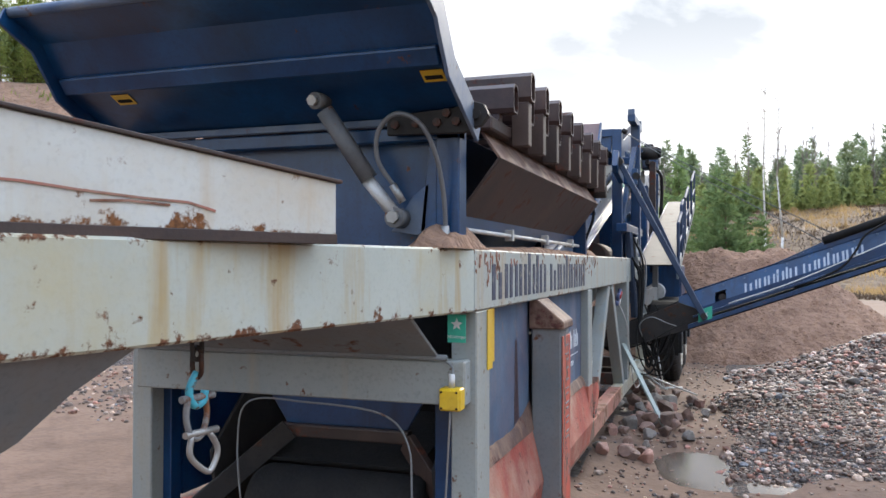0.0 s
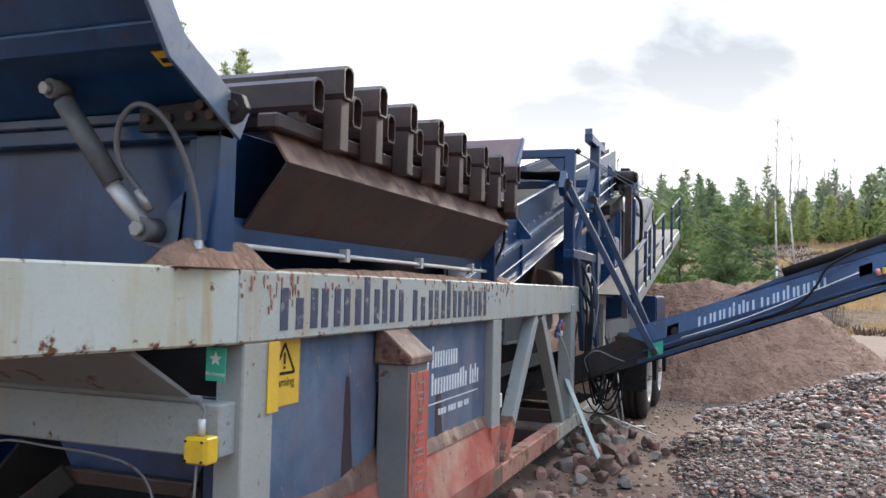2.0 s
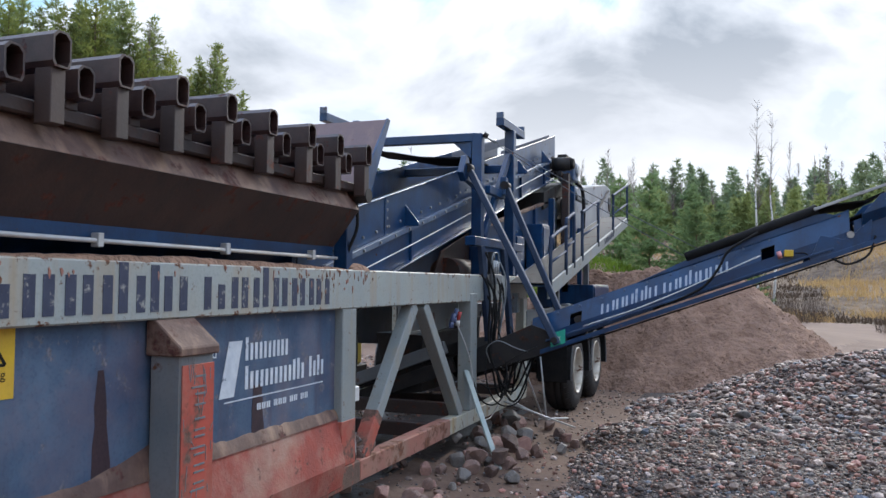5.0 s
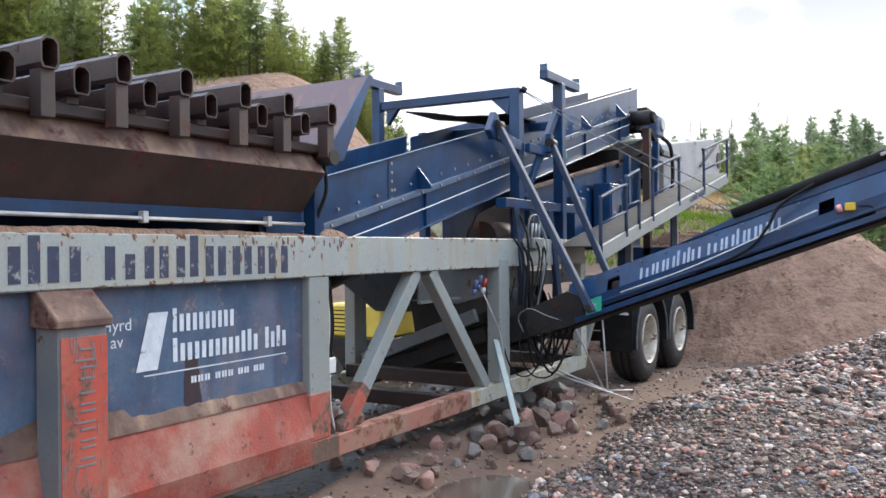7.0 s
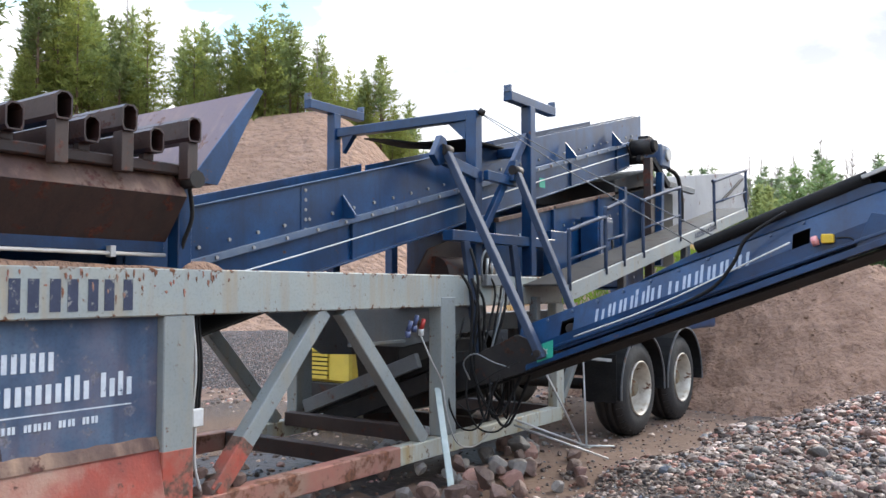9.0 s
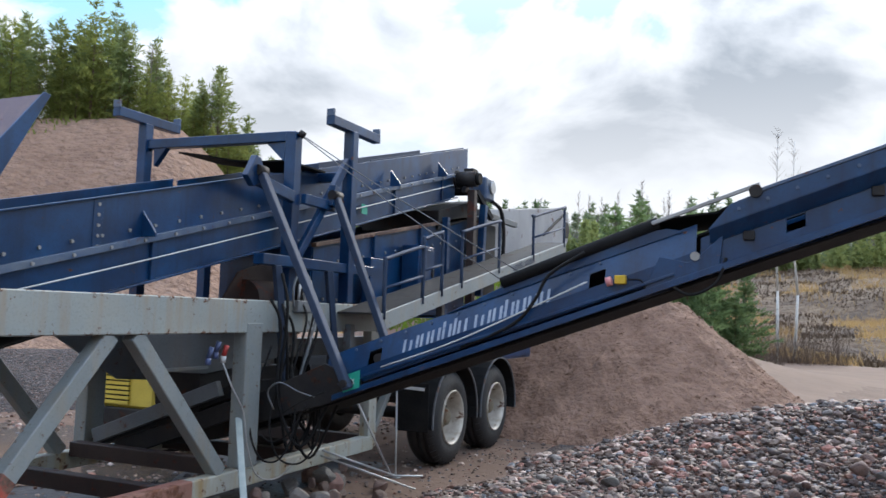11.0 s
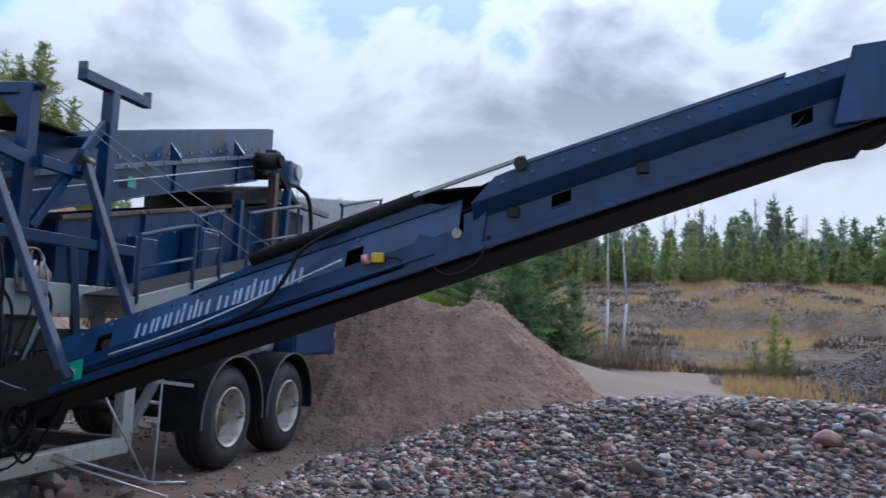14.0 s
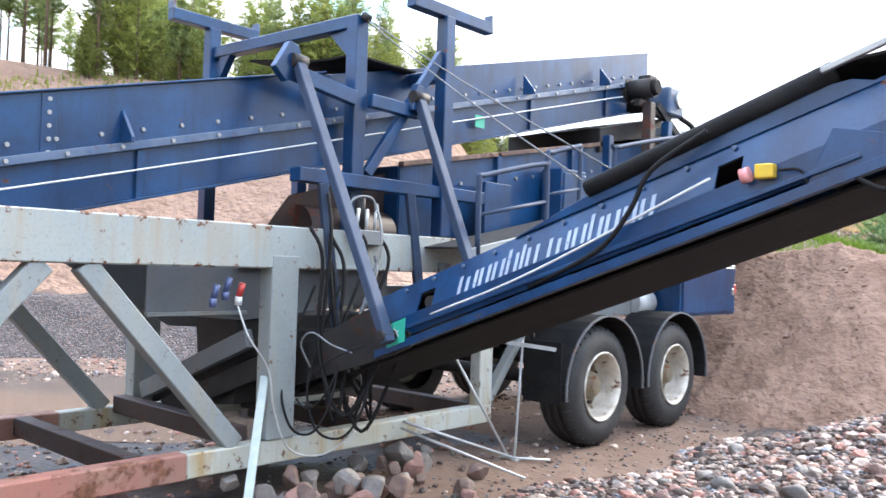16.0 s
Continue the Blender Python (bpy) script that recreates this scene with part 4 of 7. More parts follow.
def shackles():
    ob = thing("lifting_chain", db_at(1.85, 1.45), "short chain with turquoise hook and two bow shackles", "chain")
    x, y, _ = db_at(1.85, 0, -0.06)
    c = Vector((x, y, 0))
    a = DB_DIR

    def P(u, z, w=0.0):
        q = c + a * -u * 1.2 + DB_SIDE * w * 1.2
        return (q.x, q.y, 1.45 - (1.45 - z) * 1.2)
    for i, z in enumerate((1.435, 1.395)):
        k = 0.013
        pts = [P(k if i == 0 else 0, z + 0.022, 0 if i == 0 else k), P(k if i == 0 else 0, z - 0.022, 0 if i == 0 else k), P(0, z - 0.034), P(-k if i == 0 else 0, z - 0.022, 0 if i == 0 else -k), P(-k if i == 0 else 0, z + 0.022, 0 if i == 0 else -k), P(0, z + 0.034), P(k if i == 0 else 0, z + 0.022, 0 if i == 0 else k)]
        part("link", sweep(pts, 0.007, steps=3), IRON, ob, "", 0)
    part("hook", sweep([P(0.0, 1.372), P(-0.016, 1.35), P(-0.022, 1.325), P(-0.006, 1.30), P(0.018, 1.306), P(0.024, 1.33)], 0.011, seg=8, steps=4), CYAN, ob, "turquoise painted hook", 0)
    for (u, z, tilt, mat, lab) in ((0.0, 1.315, 0.0, GREY_DARK, "grey bow shackle"), (0.012, 1.235, 0.022, STEEL, "pale galvanised bow shackle")):
        bow = part("shackle", sweep([P(u + 0.026, z, 0), P(u + 0.030 + tilt, z - 0.045), P(u + 0.012 + tilt, z - 0.085), P(u - 0.012 + tilt * 1.1, z - 0.085), P(u - 0.03, z - 0.045), P(u - 0.026, z)], 0.0085, seg=8, steps=4), mat, ob, lab, 0)
        part("pin", rod(P(u - 0.045, z + 0.002), P(u + 0.05, z + 0.002), 0.010), mat, bow, "", 0)


shackles()


def side_panels():
    ob = thing("steel_cladding", (-1.0, 4.9, 0.4), "faded blue steel side panel with scraped red skirt", "cladding")
    for y0, y1 in ((3.45, 4.46), (4.64, 6.22)):
        part("blue_plate", box(-1.035, -1.02, y0, y1, 0.76, 1.45), BLUE_WORN, ob, "scratched faded blue plate", 0.003)
        part("skirt", prism([(-1.03, 0.79), (-1.0, 0.76), (-0.93, 0.46), (-0.955, 0.30), (-1.0, 0.30), (-0.96, 0.46)], "y", y0 + 0.01, y1), SKIRT_RED, ob, "scraped red sloping skirt", 0.004)
        bm = bmesh.new()
        rnd = random.Random(int(y0 * 10))
        top, n = [], int((y1 - y0) / 0.05)
        for i in range(n + 1):
            y = y0 + (y1 - y0) * i / n
            h = 0.012 + 0.012 * rnd.random() + (0.05 if y0 > 4 and y < 4.9 else 0) + (0.08 * max(0, (y - 4.1) / 0.35) if y0 < 4 else 0)
            top.append([bm.verts.new(p) for p in ((-1.019, y, 0.785 + h), (-1.002, y, 0.772 + h * 0.6), (-0.985, y, 0.735))])
        for a, b in zip(top, top[1:]):
            for i in range(2):
                bm.faces.new((a[i], a[i + 1], b[i + 1], b[i])).smooth = True
        part("packed_soil", bm, RUST_DUSTY, ob, "dried soil packed on the ledge", 0)
    part("mark", prism([(4.97, 1.02), (5.10, 1.02), (5.17, 1.31), (5.05, 1.31)], "x", -1.0195, -1.017), DECAL_WHITE, ob, "", 0)
    tagged(part("brand_mark", word_shapes("hnnnn", (-1.0195, 5.2, 1.2), (0, 1, 0), (0, 0, 1), (1, 0, 0), 0.092, 0.026, 0.2, 0.43), DECAL_WHITE, ob, "white company name in plain shapes", 0), kind="stuff")
    tagged(part("brand_mark", word_shapes("hnnnnlt hh", (-1.0195, 5.2, 1.045), (0, 1, 0), (0, 0, 1), (1, 0, 0), 0.092, 0.026, 0.2, 0.86), DECAL_WHITE, ob, "", 0), kind="stuff")
    part("line", box(-1.0195, -1.018, 5.02, 6.06, 0.992, 0.999), DECAL_WHITE, ob, "", 0)
    tagged(part("small_writing", word_shapes("--- --- -- --", (-1.0195, 5.32, 0.92), (0, 1, 0), (0, 0, 1), (1, 0, 0), 0.035, 0.008, 0.2, 0.55), DECAL_WHITE, ob, "", 0), kind="stuff")
    for txt, y, z in (("Hyrd", 4.86, 1.235), ("av", 4.86, 1.155)):
        writing(ob, txt, 0.085, (-1.018, y, z), 90, DECAL_WHITE)
    for (y0, y1, z0, z1) in ((3.40, 3.475, 1.19, 1.448), (3.485, 3.72, 1.19, 1.448)):
        sign = part("warning_sign", box(-1.0195 if y0 > 3.45 else XN - 0.003, -1.017 if y0 > 3.45 else XN + 0.0015, y0, y1, z0, z1), DECAL_YELLOW, ob, "yellow warning sign with black triangle", 0)
        if y0 > 3.45:
            t = bmesh.new()
            a, b, c = Vector((3.53, 1.315)), Vector((3.68, 1.315)), Vector((3.605, 1.43))
            for p, q in ((a, b), (b, c), (c, a)):
                beam((-1.0165, p.x, p.y), (-1.0165, q.x, q.y), 0.012, 0.002, t, (1, 0, 0))
            box(-1.0175, -1.0155, 3.598, 3.612, 1.35, 1.395, t)
            box(-1.0175, -1.0155, 3.598, 3.612, 1.332, 1.343, t)
            part("triangle", t, BLACK, sign, "", 0)
            writing(sign, "Varning", 0.05, (-1.0162, 3.605, 1.265), 90, BLACK)
    rnd = random.Random(9)
    for (y0, z0, s, w) in ((4.10, 0.79, 0.46, 0.6), (5.27, 0.79, 0.27, 1.0)):
        left = [(y0 + (0.02 - 0.02 * w) + (0.05 * (1 - w)) * k / 6 + rnd.uniform(0, 0.012), z0 + s * k / 6) for k in range(7)]
        right = [(y0 + 0.13 - 0.05 * (k / 6) * (1.6 - w) + rnd.uniform(-0.012, 0), z0 + s * k / 6) for k in range(6, -1, -1)]
        part("tar_run", prism(left + right, "x", -1.0195, -1.0185), TAR, ob, "dark stain running down", 0)


side_panels()


def guard_post():
    ob = thing("rub_post", (-0.9, 4.54, 0.3), "grey and red square post with soil on its cap", "guard post")
    part("shaft", box(-1.0, -0.835, 4.43, 4.67, 0.30, 1.30), GREY_DARK, ob, "", 0.008)
    part("red_face", box(-0.833, -0.826, 4.435, 4.665, 0.31, 1.25), RED, ob, "scratched red outer face", 0.002)
    part("cap", prism([(-1.01, 1.45), (-0.96, 1.45), (-0.815, 1.33), (-0.815, 1.29), (-1.01, 1.29)], "y", 4.41, 4.69), RUST_DUSTY, ob, "dusty sloping cap", 0.006)
    rnd = random.Random(5)
    bm = word_shapes("lnnhn nh", (-0.8255, 4.60, 0.68), (0, 0, 1), (0, -1, 0), (1, 0, 0), 0.075, 0.009, 0.3, 0.52)
    for i in range(26):
        y, z = 4.45 + rnd.random() * 0.2, 0.42 + rnd.random() * 0.8
        beam((-0.8255, y, z), (-0.8255, min(4.66, y + rnd.uniform(-0.02, 0.03)), z + rnd.uniform(0.02, 0.12)), 0.004, 0.0015, bm, (1, 0, 0))
    tagged(part("scratched_paint", bm, GREY_DARK, ob, "grey scratched marks", 0), kind="stuff")


guard_post()


def small_front_things():
    sign = single("exit_sign", box(-1.07, -0.992, 3.184, 3.187, 1.325, 1.44), DECAL_GREEN, (-1.03, 3.188, 1.27), "green safety sign with white star on the frame", "sign", bevel=0)
    star(sign, (-1.03, 3.183, 1.40), (1, 0, 0), (0, 0, 1), (0, -1, 0), 0.026)
    writing(sign, "Nödstopp", 0.019, (-1.031, 3.183, 1.343), 0, WHITE)
    junction = thing("switch_box", (-1.03, 3.14, 1.06), "yellow plastic switch box on the front beam", "switch box")
    part("body", box(-1.075, -0.985, 3.09, 3.155, 1.06, 1.15), YELLOW_BOX, junction, "", 0.006)
    part("lid", box(-1.07, -0.99, 3.08, 3.09, 1.065, 1.145), YELLOW_BOX, junction, "", 0.004)
    part("gland", rod((-1.03, 3.12, 1.15), (-1.03, 3.12, 1.205), 0.013), GALV, junction, "", 0)
    part("cable", sweep([(-1.03, 3.12, 1.2), (-1.035, 3.14, 1.23), (-1.08, 3.15, 1.26)], 0.005), GREY_DARK, junction, "", 0)
    ring_bolt(junction, [(-1.03 + a * 0.032, 3.081, 1.105 + b * 0.032) for a in (-1, 1) for b in (-1, 1)], "y", 0.005, 0.004, BLACK)
    loop = single("hanging_cable", sweep([(-2.0, 3.12, 0.55), (-2.03, 3.13, 0.85), (-1.98, 3.14, 1.04), (-1.7, 3.15, 1.05), (-1.35, 3.15, 1.02), (-1.22, 3.13, 0.9), (-1.2, 3.13, 0.66), (-1.13, 3.12, 0.56), (-1.06, 3.1, 0.62), (-1.03, 3.1, 1.06)], 0.0045), GREY_DARK, (-1.2, 3.13, 0.6), "grey looped cable hanging under the front beam", "cable", bevel=0)
    feeder = thing("feeder_belt", (XC, 3.6, 0.35), "blue feeder conveyor with black drum under the hopper", "feeder")
    part("drum", lathe([(-0.42, 0.05), (-0.42, 0.17), (-0.38, 0.19), (0.38, 0.19), (0.42, 0.17), (0.42, 0.05)], (XC + 0.15, 3.45, 0.50), "x", 28), BLACK, feeder, "worn black drum", 0)
    part("belt", strip([(3.5, 0.695), (4.6, 0.90), (6.3, 1.18), (8.0, 1.62)], 0.015, "x", XC - 0.38, XC + 0.5), BLACK, feeder, "", 0)
    part("back_plate", prism([(XC - 0.45, 1.20), (XC + 0.62, 1.20), (XC + 0.42, 0.86), (XC - 0.22, 0.86)], "y", 3.60, 3.62), BLUE, feeder, "scratched blue chute front", 0.003)
    part("lip", box(XC - 0.24, XC + 0.44, 3.56, 3.62, 0.80, 0.86), RUST, feeder, "rusty lip over the belt", 0.006)
    part("side_guide", beam((XC - 0.62, 3.30, 0.42), (XC - 0.18, 3.55, 0.84), 0.04, 0.10), IRON, feeder, "", 0.004)
    part("side_guide", beam((XC + 0.86, 3.30, 0.42), (XC + 0.44, 3.55, 0.82), 0.04, 0.10), RUST, feeder, "", 0.004)
    # Dark sheet added across the feeder cavity to deepen its shade.
    part("inner_plate", box(XF + 0.15, XN - 0.1, 4.2, 4.22, 0.4, 1.44), IRON, feeder, "", 0)
    for x in (XC - 0.5, XC + 0.63):
        part("cheek", prism([(3.4, 0.45), (3.9, 0.42), (6.3, 0.75), (6.3, 1.3), (3.7, 1.05), (3.35, 0.75)], "x", x, x + 0.02), IRON, feeder, "", 0.003)
    for x in (-2.62, -1.18):
        part("inner_post", box(x, x + 0.08, 3.34, 3.42, 0.35, 1.07), BLUE, feeder, "", 0.004)
    part("chute_wall", box(XF + 0.13, XF + 0.15, 3.45, 6.2, 0.5, 1.45), BLUE, feeder, "", 0)
    part("rear_wall", box(XF + 0.15, XN - 0.08, 6.1, 6.13, 0.45, 1.44), BLUE_WORN, feeder, "", 0)


def star(parent, c, a, u, n, r):
    bm = bmesh.new()
    c, a, u, n = Vector(c), Vector(a), Vector(u), Vector(n)
    vs = [bm.verts.new(c + n * 0.001 + (a * math.sin(k * math.pi / 5) + u * math.cos(k * math.pi / 5)) * (r if k % 2 == 0 else r * 0.42)) for k in range(10)]
    bm.faces.new(vs)
    r2 = bmesh.ops.extrude_face_region(bm, geom=bm.faces[:])
    bmesh.ops.translate(bm, verts=[v for v in r2["geom"] if isinstance(v, bmesh.types.BMVert)], vec=n * 0.001)
    return part("star", bm, WHITE, parent, "", 0)


small_front_things()

# ---- feed hopper ----


def hopper():
    ob = thing("feed_hopper", (XC, 4.8, 1.72), "blue steel feed hopper with rusty grizzly and raised wings", "feed hopper")
    for s in (1, -1):
        def X(x):
            return x if s > 0 else mirror(x)
        prof = [(X(-1.0), 2.25), (X(-0.90), 2.105), (X(-1.09), 1.86)]
        part("lip_plate", strip(prof[:2], -0.012 * s, "y", 3.40, 6.31), RUST_DUSTY, ob, "dusty rust-brown sloping plate", 0.002)
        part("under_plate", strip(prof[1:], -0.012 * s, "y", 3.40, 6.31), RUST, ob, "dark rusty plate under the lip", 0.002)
        part("wall", box(min(X(-1.12), X(-1.09)), max(X(-1.12), X(-1.09)), 3.2, 6.3, 1.80, 1.9), BLUE, ob, "dark blue lower wall", 0.003)
        part("top_rail", box(min(X(-1.02), X(-0.93)), max(X(-1.02), X(-0.93)), 3.36, 6.34, 2.225, 2.285), RUST, ob, "soil-covered top rail", 0.008)
        part("inner_wall", strip([(X(-1.1), 2.22), (X(-1.55), 1.5)], 0.012, "y", 3.25, 6.28), BLUE, ob, "", 0)
        part("corner_post", box(min(X(-1.10), X(-1.0)), max(X(-1.10), X(-1.0)), 3.12, 3.22, 1.71, 2.2), BLUE, ob, "", 0.005)
        part("rear_post", box(min(X(-1.10), X(-1.0)), max(X(-1.10), X(-1.0)), 6.33, 6.42, 1.45, 2.25), BLUE, ob, "", 0.005)
        part("stiffener", prism([(X(-1.17), 1.78), (X(-1.1), 1.78), (X(-1.1), 2.15), (X(-1.13), 2.15)], "y", 3.13, 3.15), BLUE, ob, "", 0.002)
    part("front_wall", box(mirror(-1.09), -1.09, 3.19, 3.21, 1.45, 2.2), BLUE, ob, "blue front wall with peeling paint", 0.003)
    part("hinge_beam", box(mirror(-1.0), -1.0, 3.12, 3.2, 2.15, 2.21), BLUE, ob, "", 0.006)
    wing = part("front_wing", strip([(3.17, 2.235), (2.82, 2.40), (2.69, 2.575), (2.53, 2.65)], 0.012, "x", mirror(-0.955), -0.935), BLUE, ob, "folded blue steel front wing", 0.002)
    part("edge_flange", strip([(3.17, 2.235), (2.82, 2.405), (2.69, 2.58), (2.50, 2.67)], 0.11, "x", -0.935, -0.92), BLUE_STEEL, wing, "scraped end flange", 0.002)
    part("edge_flange", strip([(3.17, 2.235), (2.82, 2.405), (2.69, 2.58), (2.50, 2.67)], 0.075, "x", mirror(-0.94), mirror(-0.955)), BLUE, wing, "", 0.002)
    part("rib", prism([(2.83, 2.385), (2.80, 2.37), (2.755, 2.43), (2.79, 2.455)], "x", mirror(-0.97), -0.97), BLUE, wing, "folded stiffening rib", 0.006)
    part("top_edge", rod((mirror(-0.955), 2.525, 2.655), (-0.955, 2.525, 2.655), 0.022), BLUE_STEEL, wing, "", 0)
    part("rim_flange", box(mirror(-0.97), -0.97, 3.10, 3.13, 2.215, 2.245), BLUE_STEEL, wing, "", 0.003)
    for x in (-1.07, mirror(-1.17)):
        lab = part("warning_label", prism([(2.912, 2.3415), (2.849, 2.371), (2.848, 2.369), (2.911, 2.3395)], "x", x, x + 0.09), DECAL_YELLOW, wing, "small yellow warning label", 0)
        part("writing_bar", prism([(2.897, 2.347), (2.877, 2.3565), (2.876, 2.3545), (2.896, 2.345)], "x", x + 0.01, x + 0.08), BLACK, lab, "", 0)
    br = part("hinge_bracket", prism([(-1.29, 2.17), (-0.97, 2.165), (-0.89, 2.19), (-0.86, 2.23), (-0.88, 2.275), (-0.93, 2.29), (-1.01, 2.265), (-1.29, 2.25)], "y", 3.06, 3.09), IRON, ob, "dark bolted hinge bracket", 0.003)
    ring_bolt(br, [(-1.25, 3.06, 2.21), (-1.16, 3.06, 2.21), (-1.07, 3.06, 2.21), (-0.99, 3.06, 2.21), (-1.03, 3.06, 2.245)], "y", 0.018, 0.02, RUST)
    part("hinge_pin", rod((-0.91, 3.045, 2.235), (-0.91, 3.12, 2.235), 0.02), IRON, br, "", 0)
    cyl = part("lift_cylinder", rod((-1.515, 2.95, 2.265), (-1.35, 3.02, 1.99), 0.036, seg=16), CYLINDER, ob, "grey hydraulic lift cylinder", 0)
    part("piston_rod", rod((-1.36, 3.02, 1.99), (-1.25, 3.07, 1.84), 0.028), GALV, cyl, "", 0)
    eye = part("clevis", rod((-1.25, 3.04, 1.835), (-1.25, 3.12, 1.835), 0.042, seg=16), CYLINDER, cyl, "", 0)
    part("nut", rod((-1.25, 3.015, 1.835), (-1.25, 3.04, 1.835), 0.026, seg=6), STEEL, eye, "", 0)
    eye = part("clevis", rod((-1.54, 2.91, 2.30), (-1.53, 2.98, 2.31), 0.034, seg=16), CYLINDER, cyl, "", 0)
    part("nut", rod((-1.543, 2.885, 2.297), (-1.54, 2.91, 2.30), 0.022, seg=6), STEEL, eye, "", 0)
    part("lug", prism([(-1.3, 1.78), (-1.15, 1.76), (-1.13, 1.98), (-1.2, 1.93)], "y", 3.13, 3.16), BLUE_STEEL, ob, "", 0.003)
    part("hose", sweep([(-1.215, 3.04, 1.91), (-1.25, 3.02, 1.97), (-1.295, 2.98, 2.06), (-1.285, 2.96, 2.17), (-1.205, 2.95, 2.235), (-1.105, 2.96, 2.19), (-1.06, 3.02, 2.06), (-1.05, 3.08, 1.9), (-1.05, 3.1, 1.74)], 0.010, seg=8), CYLINDER, ob, "braided grey hydraulic hose", 0)
    part("fitting", rod((-1.212, 3.042, 1.895), (-1.248, 3.02, 1.965), 0.016), STEEL, ob, "", 0)
    part("fitting", rod((-1.05, 3.1, 1.72), (-1.05, 3.09, 1.8), 0.018), STEEL, ob, "", 0)
    bar = part("sprinkler_pipe", rod((-1.05, 3.14, 1.795), (-1.05, 6.28, 1.785), 0.011), GALV, ob, "thin pale pipe along the side", 0)
    for y in (3.2, 4.15, 5.05, 5.95):
        part("clip", box(-1.075, -1.03, y - 0.016, y + 0.016, 1.765, 1.825), GALV, bar, "", 0.003)
    rear = part("rear_wing", strip([(6.55, 2.2), (6.90, 2.82)], 0.015, "x", mirror(-0.97), -0.97), RUST_PURPLE, ob, "purple-brown worn rear wing", 0.002)
    part("side_gusset", prism([(6.36, 2.2), (6.56, 2.2), (6.905, 2.82), (6.86, 2.83)], "x", -0.965, -0.95), BLUE, rear, "", 0.002)
    part("bearing", rod((-0.98, 6.33, 2.20), (-0.84, 6.33, 2.20), 0.05), IRON, ob, "", 0)
    part("rear_hose", sweep([(-0.95, 6.36, 2.18), (-0.95, 6.38, 2.0), (-1.0, 6.36, 1.85), (-1.05, 6.38, 1.73)], 0.012), BLACK, ob, "", 0)
    griz = thing("grizzly_rack", (XC, 4.8, 2.285), "rack of dark rusty square tubes over the hopper", "grizzly")
    for j, y in enumerate((3.72, 4.05, 4.40, 4.77, 5.14, 5.55, 5.90, 6.30)):
        tube(griz, y, 2.40, -0.83, 2.535, "raised square tube on a stub leg")
        part("leg", box(-0.925, -0.845, y - 0.034, y + 0.034, 2.195, 2.40), RUST, griz, "", 0.003)
        part("leg", box(mirror(-0.845), mirror(-0.95), y - 0.035, y + 0.035, 2.286, 2.40), RUST_DARK, griz, "", 0.003)
    for y in (3.55, 3.88, 4.23, 4.58, 4.95, 5.34, 5.72, 6.09):
        tube(griz, y, 2.32, -0.87, 2.45, "lower square tube")
        part("leg", box(-0.99, -0.94, y - 0.03, y + 0.03, 2.286, 2.32), RUST_DARK, griz, "", 0.002)


def tube(parent, y, z0, x1, z1, label):
    """An open tube with chamfered upper corners lying across the hopper."""
    w, t, c = 0.043, 0.008, 0.02
    outer = [(y - w, z0 + c), (y - w + c * 0.5, z0), (y + w - c * 0.5, z0), (y + w, z0 + c), (y + w, z1 - c), (y + w - c, z1), (y - w + c, z1), (y - w, z1 - c)]
    inner = [(a + (t if a < y else -t), b + (t if b < (z0 + z1) / 2 else -t)) for a, b in outer]
    bm = bmesh.new()
    rings = [[bm.verts.new((x, a, b)) for a, b in pts] for x, pts in ((x1 - 1.85, outer), (x1, outer), (x1, inner), (x1 - 1.8, inner))]
    for a, b in zip(rings, rings[1:]):
        for i in range(8):
            bm.faces.new((a[i], a[i - 1], b[i - 1], b[i]))
    bm.faces.new(rings[0])
    bm.faces.new(rings[-1])
    return part("tube", bm, RUST_DARK, parent, label, 0)


hopper()


def soil_heap(name, x0, x1, y0, y1, z, h, seed, label):
    """Spilt soil lying along the beam."""
    xs, ys = np.linspace(x0, x1, 9), np.linspace(y0, y1, max(12, int((y1 - y0) / 0.03)))

    def height(X, Y):
        u, v = (X - x0) / (x1 - x0) * 2 - 1, (Y - y0) / (y1 - y0) * 2 - 1
        return z - 0.004 + h * np.clip(1 - u * u, 0, 1) ** 0.5 * np.clip(1 - v ** 4, 0, 1) * (0.75 + 0.35 * wave(X * 30, Y * 8, 1.0, seed) + 0.15 * wave(X * 60, Y * 40, 1.0, seed + 1))
    return tagged(new(name, sheet(name, xs, ys, height, [SAND])), label, "soil")


soil_heap("spilt_soil", -1.16, -0.962, 2.93, 3.44, 1.712, 0.115, 61, "small heap of spilt brown soil on the beam")
soil_heap("spilt_soil", -1.09, -0.965, 3.5, 6.35, 1.712, 0.04, 63, "thin line of spilt soil along the beam")
soil_heap("spilt_soil", -1.78, -1.44, 0.75, 1.5, 1.724, 0.36, 67, "reddish soil heaped in the steel channel")
soil_heap("spilt_soil", -1.10, -0.962, 6.35, 6.62, 1.712, 0.065, 65, "small heap of spilt brown soil on the beam")

# ---- inclined screen ----


def zf(y):
    return 2.108 + 0.252 * (y - 8.05)


